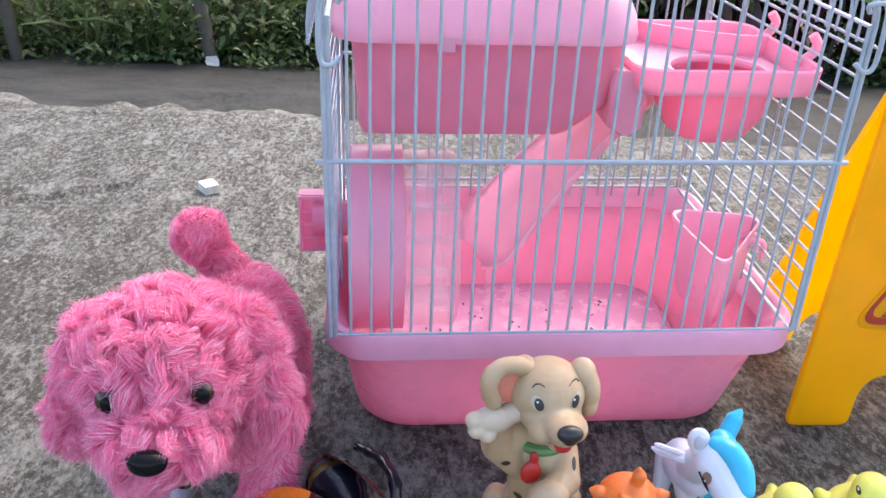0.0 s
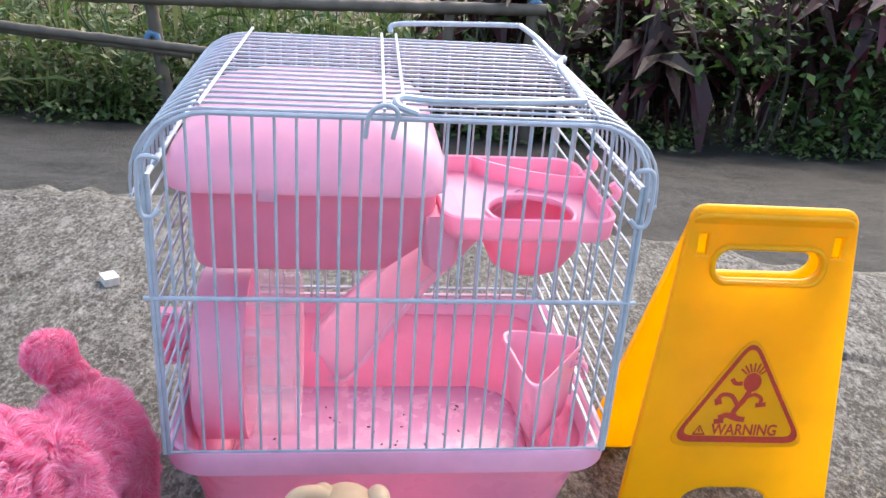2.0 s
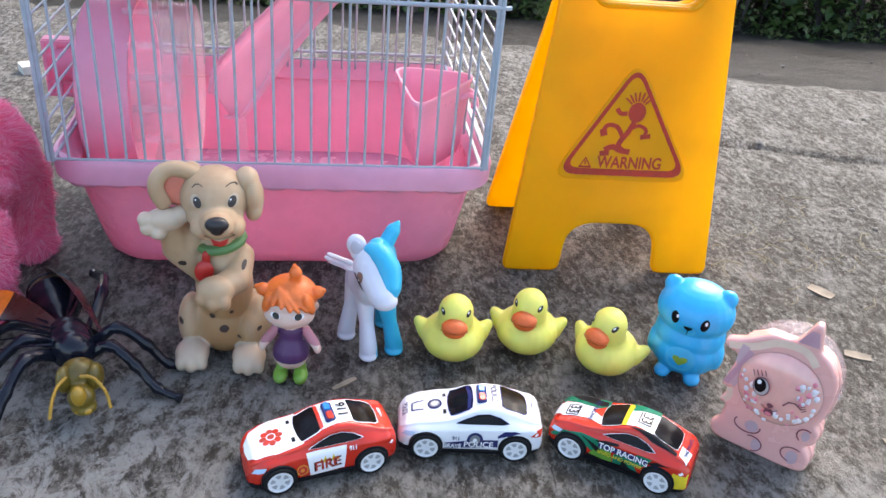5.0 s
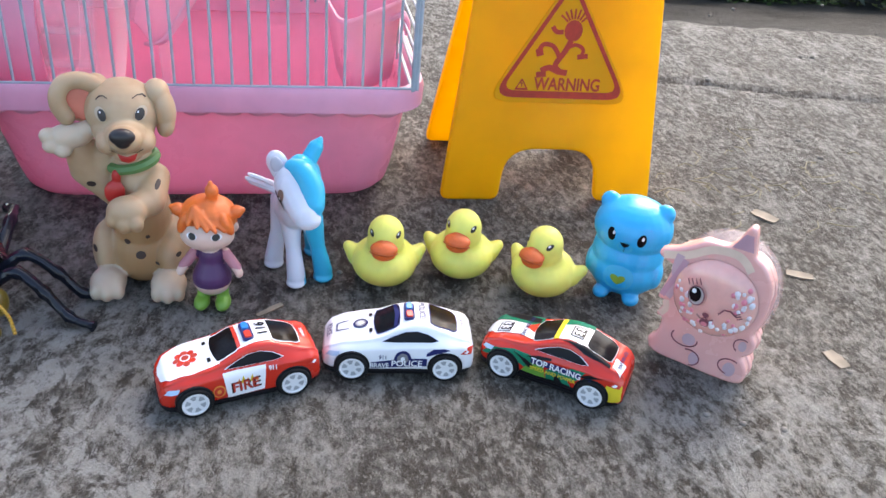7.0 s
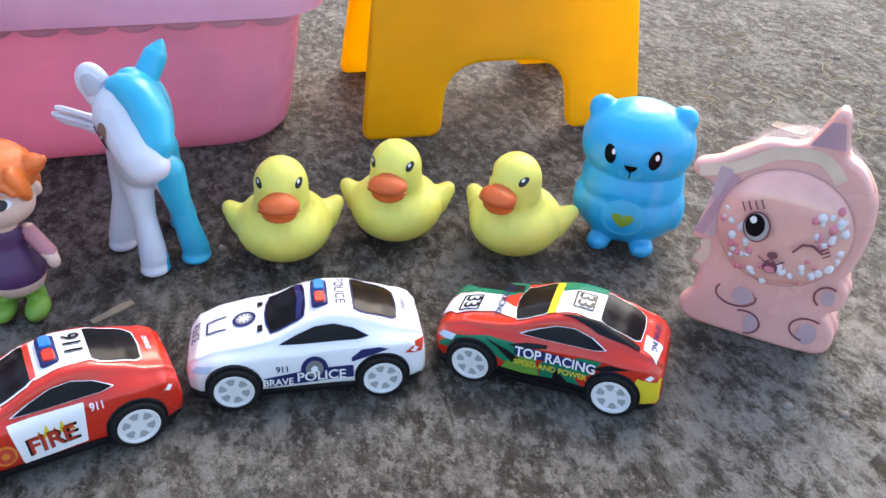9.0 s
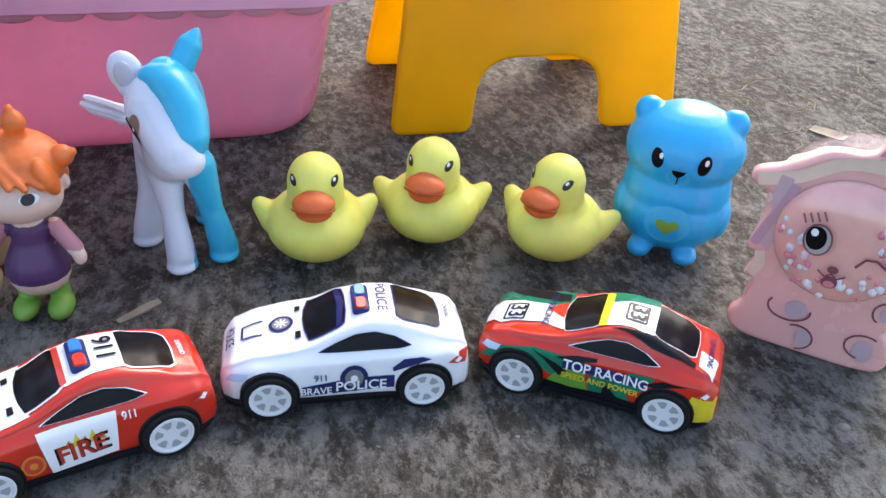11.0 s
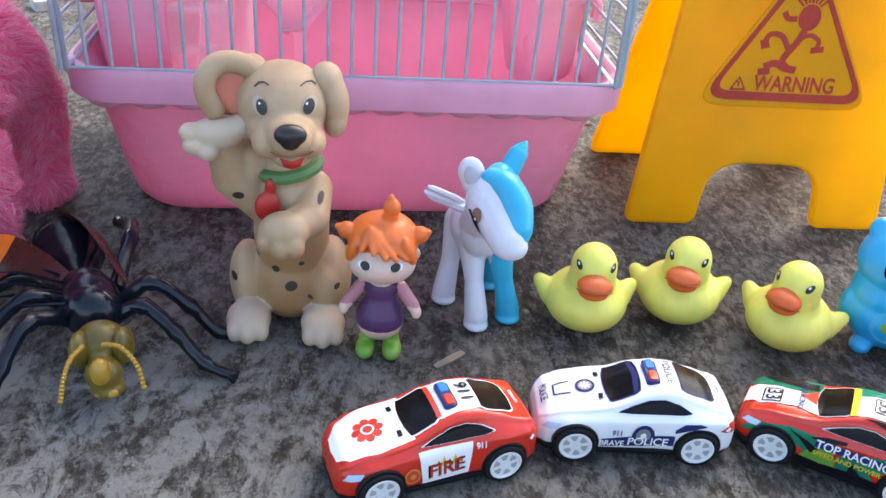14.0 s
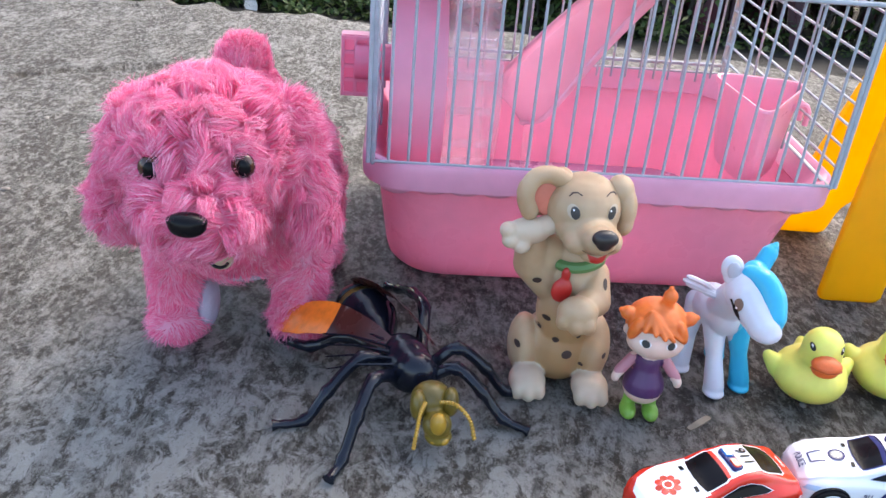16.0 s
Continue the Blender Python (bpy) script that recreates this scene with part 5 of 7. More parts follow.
def toy_pony():
    t = thing("toy_pony", pose(0.163, 0.283, -0.001), "white and sky-blue plastic toy pony", "toy pony")
    # local offsets from the pony's middle
    legs = [((-0.003, 0.002, 0.040), (0.0010, -0.011, 0.0035)), ((0.010, 0.0, 0.040), (0.0172, -0.004, 0.0035)), ((-0.009, 0.020, 0.042), (-0.0140, 0.011, 0.0035)), ((0.006, 0.024, 0.040), (0.0105, 0.026, 0.0035))]
    shapes = [((-0.002, 0.011, 0.0445), (0.0118, 0.0185, 0.0118)), ((0.001, -0.001, 0.0470), (0.0108, 0.0105, 0.0125)), ((0.000, 0.000, 0.052), (0.0020, -0.012, 0.068), 0.0105, 0.0108),
              ((0.0020, -0.0180, 0.0740), (0.0125, 0.0125, 0.0126)), ((0.0020, -0.0205, 0.0725), (0.0080, -0.0350, 0.0630), 0.0122, 0.0086), ((0.0090, -0.0375, 0.0612), (0.0078, 0.0066, 0.0062))]
    for a, b in legs:
        mid = ((a[0] + b[0]) / 2, (a[1] + b[1]) / 2, 0.022)
        shapes.append((a, mid, 0.0072, 0.0047))
        shapes.append((mid, (b[0], b[1], 0.005), 0.0047, 0.0060))
        shapes.append(((b[0], b[1] - 0.0015, 0.0022), (0.0064, 0.0072, 0.0024)))
    me = blob(shapes, 0.0006, 12)
    for v in me.vertices:
        v.co.z = max(v.co.z, 0.0005)
    paint(me, [LILAC_WHITE, SKYBLUE], lambda c, n: 1 if c.z < 0.048 and c.x > (0.0062 if c.y < 0.008 else 0.0005) + 0.0006 * noise.noise(c * 300) else 0)
    tree = bvh_of(me)
    part("pony_body", me, None, t, sharp=80)
    # mane: a smooth sheet that falls over one side of the face to a point
    fall = smooth_path([(0.0005, -0.0190, 0.0838), (0.0060, -0.0225, 0.0820), (0.0105, -0.0275, 0.0755), (0.0120, -0.0335, 0.0680), (0.0120, -0.0400, 0.0590)], 6)
    rad = [0.0050, 0.0072, 0.0078, 0.0066, 0.0012]
    strands = []
    for i, p in enumerate(fall):
        u = min(3.999, i / 6)
        r = rad[int(u)] + (rad[int(u) + 1] - rad[int(u)]) * (u - int(u))
        strands.append((tuple(p), (r, r, r)))
    crest = smooth_path([(0.0040, -0.0150, 0.0830), (0.0080, -0.0090, 0.0780), (0.0095, -0.0050, 0.0700), (0.0095, -0.0035, 0.0610)], 6)
    mane = blob(strands + [(tuple(p), (0.0066, 0.0072, 0.0066)) for p in crest] + [((0.0090, -0.0170, 0.0730), (0.0066, 0.0105, 0.0120))], 0.0006, 8)
    part("mane", mane, SKYBLUE, t, "glossy sky-blue mane swept to one side", sharp=80)
    part("ear", blob([((-0.0085, -0.0160, 0.0850), (0.0060, 0.0036, 0.0078), (0, -14, 0)), ((-0.0070, -0.0160, 0.0800), (0.0052, 0.0045, 0.0050))], 0.0006, 3), LILAC_WHITE, t, sharp=80)
    # raised oval, greyed to paint the shade of the ear's hollow
    part("ear_hollow_shade", blob([((-0.0085, -0.0190, 0.0850), (0.0036, 0.0014, 0.0054), (0, -14, 0))], 0.0005, 2), simple("shaded_white_plastic", (0.50, 0.50, 0.57), 0.45), t, sharp=80)
    part("ear", blob([((0.0085, -0.0090, 0.0830), (0.0125, -0.0055, 0.0900), 0.0050, 0.0046), ((0.0125, -0.0055, 0.0900), (0.0155, -0.0040, 0.0950), 0.0046, 0.0014)], 0.0006, 3), SKYBLUE, t, sharp=80)
    for dz, dx in ((0.0, 0.0), (0.0024, 0.0015), (-0.0022, 0.002)):
        part("wing_feather", tube(smooth_path([(-0.008, -0.002 + dz, 0.060), (-0.018 + dx, -0.004, 0.0650 + dz), (-0.0280 + dx, -0.003, 0.0685 + dz)], 5), [0.0020] * 5 + [0.0015] * 5 + [0.0008]), LILAC_WHITE, t)
    fm = look((-0.05, -0.075, 0.085), (-0.005, -0.028, 0.068))
    eye = part("eye", lay(disc(0.0027, 0.0036), fm @ pose(0.0008, 0.0030, 0), tree, 0.0002, 2), EYE_BROWN, t, "brown and black printed eye")
    part("pupil", lay(disc(0.0015, 0.0042), fm @ pose(0.0004, -0.0012, 0, 0, 0, 38), tree, 0.0004, 2), BLACK, eye)
    part("glint", lay(disc(0.0007), fm @ pose(0.0002, 0.0012, 0), tree, 0.0006), WHITE_PRINT, eye)
    part("lash", lay(stroke([(-0.0042, 0.0042), (-0.0012, 0.0006), (0.0034, -0.0046)], 0.0013), fm, tree, 0.0005, 2), BLACK, eye)


toy_pony()

# spotted dog of soft vinyl
CREAM = simple("cream_vinyl", (0.48, 0.335, 0.205), 0.5, var=0.07, scale=35, sss=0.3, second=(0.39, 0.245, 0.135))
TAN = simple("tan_airbrushed_vinyl", (0.47, 0.30, 0.165), 0.5, var=0.08, scale=60, sss=0.3)
CREAM_PALE = simple("pale_cream_vinyl", (0.55, 0.43, 0.315), 0.5, var=0.06, sss=0.3)
EAR_PINK = simple("salmon_paint", (0.72, 0.22, 0.15), 0.5)
SPOT = simple("dark_brown_paint", (0.045, 0.025, 0.02), 0.5)
SOFT_EYE = simple("dark_grey_paint", (0.035, 0.03, 0.03), 0.4)
COLLAR = simple("green_paint", (0.10, 0.22, 0.07), 0.5)
TAG_RED = simple("dark_red_paint", (0.48, 0.02, 0.015), 0.35)


def airbrush(m, tan):
    """Softly sprayed belly on the cream vinyl, in the toy's own coordinates."""
    m = m.copy()
    nt = m.node_tree
    bsdf = nt.nodes["Principled BSDF"]
    col = bsdf.inputs["Base Color"].links[0].from_socket
    sep = nt.nodes.new("ShaderNodeSeparateXYZ")
    co = nt.nodes.new("ShaderNodeTexCoord")
    nt.links.new(co.outputs["Object"], sep.inputs[0])
    ab = nt.nodes.new("ShaderNodeMath")
    ab.operation = "ABSOLUTE"
    nt.links.new(sep.outputs[0], ab.inputs[0])
    fac = None
    for sock, a, c in ((ab.outputs[0], 0.024, 0.010), (sep.outputs[1], 0.004, -0.010), (sep.outputs[2], 0.070, 0.040), (sep.outputs[2], -0.004, 0.006)):
        mr = nt.nodes.new("ShaderNodeMapRange")
        mr.interpolation_type = "SMOOTHSTEP"
        mr.inputs[1].default_value, mr.inputs[2].default_value = a, c
        nt.links.new(sock, mr.inputs[0])
        if fac is None:
            fac = mr.outputs[0]
        else:
            mu = nt.nodes.new("ShaderNodeMath")
            mu.operation = "MULTIPLY"
            nt.links.new(fac, mu.inputs[0])
            nt.links.new(mr.outputs[0], mu.inputs[1])
            fac = mu.outputs[0]
    mx = nt.nodes.new("ShaderNodeMix")
    mx.data_type = "RGBA"
    mx.inputs[7].default_value = (*tan, 1)
    nt.links.new(fac, mx.inputs[0])
    nt.links.new(col, mx.inputs[6])
    nt.links.new(mx.outputs[2], bsdf.inputs["Base Color"])
    m.name = "airbrushed_cream_vinyl"
    return m


AIRBRUSH = airbrush(CREAM, (0.36, 0.20, 0.09))


def vinyl_dog():
    t = thing("vinyl_dog", pose(0.0738, 0.2770, -0.001, 0, 0, 4) @ Matrix.Scale(0.968, 4), "cream spotted soft vinyl dog sitting up, green collar", "toy dog")
    feet = ((-0.0195, -0.0165), (0.0160, -0.0205))
    shapes = [((0, 0.004, 0.022), (0.0205, 0.0205, 0.0240)), ((0.001, 0.0, 0.049), (0.0180, 0.0172, 0.0290)), ((0, -0.001, 0.070), (0.0160, 0.0150, 0.0165)), ((0.001, -0.003, 0.084), (0.0120, 0.0120, 0.0110)),
              ((-0.0205, 0.004, 0.020), (0.0095, 0.0160, 0.0190)), ((0.0195, 0.003, 0.0215), (0.0105, 0.0170, 0.0205)), ((0.0170, -0.006, 0.0200), (0.0095, 0.0130, 0.0150)),
              ((-0.010, 0.0, 0.063), (-0.0240, -0.004, 0.0790), 0.0108, 0.0104), ((-0.0240, -0.004, 0.0790), (-0.0275, -0.008, 0.0985), 0.0102, 0.0080), ((-0.0160, -0.003, 0.0840), (0.0095, 0.0090, 0.0130)),
              ((0.0115, -0.003, 0.0720), (0.0105, -0.0190, 0.0650), 0.0092, 0.0088), ((0.0105, -0.0190, 0.0650), (0.000, -0.0290, 0.0650), 0.0086, 0.0078), ((-0.0010, -0.0305, 0.0645), (0.0112, 0.0086, 0.0096)),
              ((-0.0085, -0.0335, 0.0610), (0.0042, 0.0045, 0.0052)), ((-0.0020, -0.0370, 0.0595), (0.0042, 0.0042, 0.0052)), ((0.0045, -0.0365, 0.0600), (0.0042, 0.0042, 0.0052))]
    for fx, fy in feet:
        shapes.append(((fx, fy, 0.0085), (0.0108, 0.0125, 0.0085)))
        for k in (-1, 0, 1):
            shapes.append(((fx + k * 0.0062, fy - 0.0095 + 0.0022 * abs(k), 0.0062), (0.0039, 0.0050, 0.0056)))
    me = blob(shapes, 0.0009, 10)
    for v in me.vertices:
        v.co.z = max(v.co.z, 0.0006)
    paint(me, [AIRBRUSH, CREAM_PALE], lambda c, n: 1 if min(((c.x - fx) / 0.0128) ** 2 + ((c.y - fy) / 0.0160) ** 2 + ((c.z - 0.006) / 0.0122) ** 2 for fx, fy in feet) < 1 else 0)
    tree = bvh_of(me)
    body = part("dog_body", me, None, t, sharp=80)
    hd = blob([((-0.0010, -0.005, 0.1150), (0.0202, 0.0195, 0.0182)), ((-0.0005, -0.0130, 0.1075), (0.0168, 0.0150, 0.0115)), ((0.0025, -0.0245, 0.1085), (0.0112, 0.0130, 0.0088)), ((0.0030, -0.0325, 0.1100), (0.0088, 0.0085, 0.0074)), ((-0.0062, -0.0235, 0.1045), (0.0075, 0.0095, 0.0068)), ((0.0105, -0.0225, 0.1045), (0.0072, 0.0095, 0.0068)), ((0.0030, -0.0235, 0.0985), (0.0082, 0.0100, 0.0048))], 0.0009, 6)
    htree = bvh_of(hd)
    head = part("head", hd, CREAM, t, sharp=80)
    # lifted ear: a cupped leaf with a rolled edge
    edge = smooth_path([(-0.012, -0.004, 0.1280), (-0.020, -0.006, 0.1325), (-0.0280, -0.008, 0.1320), (-0.0325, -0.010, 0.1265), (-0.0328, -0.0105, 0.1195), (-0.0300, -0.010, 0.1130)], 5)
    el = blob([((-0.0235, -0.0025, 0.1205), (0.0135, 0.0045, 0.0135), (0, 20, 0)), *[(tuple(p), (0.0048, 0.0046, 0.0048)) for p in edge], ((-0.0140, -0.001, 0.1240), (0.0080, 0.0060, 0.0110))], 0.0008, 6)
    part("ear", el, CREAM, t, "raised ear, salmon inside", sharp=80)
    inn = blob([((-0.0235, -0.0068, 0.1200), (0.0084, 0.0016, 0.0098), (0, 25, 8)), ((-0.0195, -0.0068, 0.1145), (0.0056, 0.0015, 0.0066), (0, -25, 8))], 0.0006, 2)
    part("ear_inside", inn, EAR_PINK, t, "salmon ear lining", sharp=80)
    er = blob([((0.0175, -0.003, 0.1250), (0.0072, 0.0088, 0.0076)), ((0.0212, -0.005, 0.1160), (0.0062, 0.0090, 0.0125), (0, -6, 0)), ((0.0215, -0.007, 0.1070), (0.0050, 0.0070, 0.0070), (0, 12, 0))], 0.0008, 5)
    part("ear", er, CREAM, t, sharp=80)
    pw = blob([((-0.0295, -0.0110, 0.1020), (0.0125, 0.0074, 0.0074), (0, -8, 0)), ((-0.0200, -0.0105, 0.1055), (0.0085, 0.0064, 0.0054), (0, -18, 0)), ((-0.0400, -0.0130, 0.1030), (0.0050, 0.0050, 0.0046)), ((-0.0388, -0.0150, 0.0980), (0.0048, 0.0050, 0.0042)), ((-0.0330, -0.0155, 0.0955), (0.0050, 0.0050, 0.0042))], 0.0008, 3)
    part("raised_paw", pw, CREAM_PALE, t, sharp=80)
    nose = blob([((0.0035, -0.0405, 0.1150), (0.0068, 0.0045, 0.0046)), ((0.0035, -0.0405, 0.1130), (0.0045, 0.0040, 0.0046))], 0.0006, 3)
    part("nose", nose, simple("soft_black_paint", (0.02, 0.016, 0.016), 0.35), head, "black nose", sharp=80)
    front = Matrix(((1, 0, 0, 0), (0, 0, -1, -0.09), (0, 1, 0, 0), (0, 0, 0, 1)))
    for x, dx, tilt in ((-0.0098, 0.0010, 10), (0.0108, -0.0006, -12)):
        e = part("eye", lay(disc(0.0030, 0.0037), front @ pose(x, 0.1196, 0, 0, 0, tilt), htree, 0.0002, 3), CREAM_PALE, head, "pale eye, dark pupil")
        part("pupil", lay(disc(0.0023, 0.0032), front @ pose(x + dx, 0.1192, 0, 0, 0, tilt), htree, 0.0004, 3), SOFT_EYE, e)
        part("glint", lay(disc(0.0005), front @ pose(x + dx - 0.0008, 0.1206, 0), htree, 0.0006), WHITE_PRINT, e)
        part("brow", lay(stroke([(-0.0032, -0.0008), (-0.0012, 0.0005), (0.0012, 0.0006), (0.0032, -0.0006)], 0.0005), front @ pose(x * 0.92, 0.1272, 0, 0, 0, 12 if x < 0 else -10), htree, 0.0003, 1), SPOT, head)
    part("mouth", lay([(-0.0052, 0.0016), (0.0, 0.0004), (0.0052, 0.0016), (0.0032, -0.0022), (0, -0.0032), (-0.0032, -0.0022)], front @ pose(0.0035, 0.0995, 0), htree, 0.0004, 2), TAG_RED, head, "red painted mouth")
    part("mouth_line", lay(stroke([(-0.0085, 0.0030), (-0.0050, 0.0008), (0.0, 0.0018), (0.0050, 0.0008), (0.0085, 0.0030)], 0.0005), front @ pose(0.0035, 0.1012, 0), htree, 0.0004, 2), SPOT, head)
    part("collar", tube([(0.0010 + 0.0124 * math.cos(a), -0.0035 + 0.0124 * math.sin(a), 0.0838 + 0.0022 * math.cos(a)) for a in [2 * math.pi * k / 28 for k in range(28)]], 0.0032, 8, True), COLLAR, t, "green collar")
    part("name_tag", blob([((-0.0085, -0.0180, 0.0705), (0.0058, 0.0026, 0.0072), (-6, 8, 0)), ((-0.0070, -0.0165, 0.0790), (0.0026, 0.0022, 0.0050))], 0.0006, 3), TAG_RED, t, "red round tag", sharp=80)
    rnd = random.Random(21)
    for x, z, r in ((-0.0125, 0.0480, 0.0021), (-0.0060, 0.0350, 0.0019), (0.0010, 0.0265, 0.0030), (-0.0260, 0.0270, 0.0016), (0.0150, 0.056, 0.0015), (-0.0215, 0.0735, 0.0026), (0.0060, 0.0390, 0.0013), (0.0150, 0.0745, 0.0014), (0.0225, 0.026, 0.0015), (-0.0150, 0.0390, 0.0014), (-0.0180, 0.0560, 0.0016), (0.0100, 0.0200, 0.0015)):
        part("spot", lay(disc(r, r * rnd.uniform(0.75, 1.35), 14), front @ pose(x, z, 0, 0, 0, rnd.uniform(-30, 30)), tree, 0.0003, 1), SPOT, body)


vinyl_dog()

# giant hornet toy
HORNET_BLACK = simple("glossy_blue_black_plastic", (0.006, 0.008, 0.016), 0.2, var=0.2)
HORNET_BLACK.node_tree.nodes["Principled BSDF"].inputs["Specular IOR Level"].default_value = 0.35
HORNET_OLIVE = simple("olive_yellow_plastic", (0.15, 0.105, 0.014), 0.32, var=0.22, scale=110)
HORNET_BROWN = simple("dark_red_brown_plastic", (0.055, 0.013, 0.010), 0.28, var=0.25, scale=120)
HORNET_GOLD = simple("golden_plastic", (0.40, 0.23, 0.025), 0.3, var=0.1)
WING_ORANGE = simple("orange_wing_plastic", (0.80, 0.17, 0.015), 0.35, var=0.12, scale=200)


def toy_hornet():
    t = thing("toy_hornet", pose(0, 0, -0.001), "large black plastic toy hornet with orange-tipped wings", "toy insect")
    a = Vector((-0.036, 0.296, 0.0165))
    th = Vector((-0.010, 0.246, 0.0225))
    ax = (th - a).normalized()
    rings = []
    prof = [(-0.034, 0.0005), (-0.031, 0.006), (-0.024, 0.0115), (-0.0175, 0.0140), (-0.0165, 0.0128), (-0.008, 0.0152), (-0.007, 0.0140), (0.003, 0.0148), (0.004, 0.0134), (0.013, 0.0120), (0.020, 0.0085), (0.026, 0.0045), (0.034, 0.0042)]
    side_ = ax.cross(Vector((0, 0, 1))).normalized()
    up = side_.cross(ax)
    for s, r in [(s_, r_ * 1.08) for s_, r_ in prof]:
        rings.append([a + ax * s + (side_ * math.cos(q) + up * math.sin(q) * 0.92) * r for q in [2 * math.pi * k / 22 for k in range(22)]])
    bm = loft(rings)
    me = bpy.data.meshes.new("abdomen")
    bmesh.ops.recalc_face_normals(bm, faces=bm.faces)
    bm.to_mesh(me)
    bm.free()
    paint(me, [HORNET_BLACK, HORNET_OLIVE, HORNET_BROWN], lambda c, n: (lambda s: 1 if -0.0165 < s < -0.0085 or 0.0045 < s < 0.008 else 2 if s < -0.0175 else 0)((c - a).dot(ax)))
    part("abdomen", me, None, t, "banded black and olive abdomen", sharp=60)
    tm = blob([(tuple(th), (0.0132, 0.0178, 0.0140), (0, 0, 25)), (tuple(th + ax * 0.010 + Vector((0, 0, 0.002))), (0.0118, 0.010, 0.0112)), (tuple(th - ax * 0.008 + Vector((0, 0, 0.004))), (0.011, 0.010, 0.010))], 0.0010, 4)
    part("thorax", tm, HORNET_BLACK, t, sharp=80)
    h = Vector((0.0035, 0.2165, 0.0245))
    hm = blob([(tuple(h), (0.0105, 0.0090, 0.0096), (0, 0, 18)), (tuple(h + Vector((0.004, -0.012, -0.006))), (0.0075, 0.0075, 0.0070)), (tuple(h + Vector((0.005, -0.013, -0.012))), (0.0070, 0.0065, 0.0045))], 0.0009, 3)
    head = part("head", hm, HORNET_OLIVE, t, "olive yellow head", sharp=80)
    part("face_plate", blob([(tuple(h + Vector((0.0045, -0.0165, -0.002))), (0.0042, 0.0040, 0.0065))], 0.0006, 2), HORNET_GOLD, head, sharp=80)
    for s in (-1, 1):
        part("eye", blob([(tuple(h + Vector((s * 0.0080 + 0.002, -0.0045 + s * 0.002, 0.001))), (0.0042, 0.0066, 0.0082))], 0.0007, 2), HORNET_OLIVE, head, sharp=80)
        part("jaw", blob([(tuple(h + Vector((0.0055 + s * 0.0022, -0.0160, -0.0120))), (0.0030, 0.0032, 0.0026))], 0.0006, 2), HORNET_GOLD, head, sharp=80)
    for pts in ([(0.001, 0.2050, 0.0315), (-0.001, 0.1960, 0.0315), (-0.002, 0.1890, 0.027), (-0.003, 0.1850, 0.0190)], [(0.0080, 0.2060, 0.0315), (0.0160, 0.2030, 0.0330), (0.0230, 0.1985, 0.0280), (0.0260, 0.1950, 0.0190)]):
        path = smooth_path(pts, 12)
        part("feeler", tube(path, [0.0012 * (1.0 if i % 2 else 0.62) for i in range(len(path))], 8), HORNET_GOLD, head, "ribbed golden feeler")
    legs = [[(-0.016, 0.236, 0.022), (-0.026, 0.221, 0.030), (-0.032, 0.203, 0.020), (-0.0370, 0.188, 0.006), (-0.042, 0.177, 0.003)],
            [(-0.018, 0.246, 0.022), (-0.034, 0.240, 0.029), (-0.050, 0.226, 0.016), (-0.060, 0.217, 0.004), (-0.076, 0.212, 0.003)],
            [(-0.018, 0.258, 0.020), (-0.045, 0.268, 0.022), (-0.066, 0.272, 0.010), (-0.082, 0.282, 0.006), (-0.093, 0.291, 0.004)],
            [(0.002, 0.238, 0.022), (0.016, 0.237, 0.029), (0.030, 0.232, 0.019), (0.042, 0.228, 0.006), (0.056, 0.223, 0.003)],
            [(0.002, 0.248, 0.022), (0.016, 0.251, 0.032), (0.032, 0.251, 0.020), (0.044, 0.251, 0.006), (0.062, 0.254, 0.003)],
            [(-0.004, 0.262, 0.020), (-0.004, 0.290, 0.030), (-0.012, 0.318, 0.022), (-0.022, 0.340, 0.010), (-0.030, 0.352, 0.004)]]
    for pts in legs:
        path = smooth_path(pts, 5)
        n = len(path)
        rad = [0.0036 - 0.0012 * (i / n) + (0.0009 if i % 5 == 0 else 0) + (-0.0004 if i > 0.72 * n and i % 2 else 0) for i in range(n)]
        part("leg", tube(path, rad, 9), HORNET_BLACK, t)

    def wing(root, tip, bulge, widths, curl):
        root, tip, bulge = Vector(root), Vector(tip), Vector(bulge)
        n = 40
        rings_ = []
        for k in range(n + 1):
            u = k / n
            c = root.lerp(tip, u) + Vector((0, 0, curl * math.sin(math.pi * u)))
            w = interp(-u, widths)
            lo = c + bulge * w
            hi = c - bulge * w * 0.55
            th_ = Vector((0, 0, 1)).cross(tip - root).cross(bulge).normalized() * 0.0008
            rings_.append([lo + th_, lo.lerp(hi, 0.5) + th_ * 2.2, hi + th_, hi - th_, lo.lerp(hi, 0.5) - th_ * 0.5, lo - th_])
        bm = loft(rings_)
        me = bpy.data.meshes.new("wing")
        bmesh.ops.recalc_face_normals(bm, faces=bm.faces)
        bm.to_mesh(me)
        bm.free()
        return me, root, tip
    shape = [(0.0, 0.003), (-0.25, 0.006), (-0.55, 0.0105), (-0.8, 0.0115), (-0.93, 0.008), (-1.0, 0.0015)]
    wide = [(0.0, 0.004), (-0.25, 0.0085), (-0.55, 0.0130), (-0.72, 0.0135), (-0.86, 0.0112), (-0.94, 0.0078), (-0.98, 0.0045), (-1.0, 0.0012)]
    me, r0, t0 = wing((-0.017, 0.250, 0.031), (-0.089, 0.290, 0.014), (-0.36, -0.66, -0.62), wide, 0.012)
    paint(me, [HORNET_BROWN, WING_ORANGE], lambda c, n: 1 if (c - r0).dot((t0 - r0).normalized()) > 0.038 + 0.006 * noise.noise(c * 260) else 0)
    w = part("wing", me, None, t, "brown wing with a bright orange tip", sharp=60)
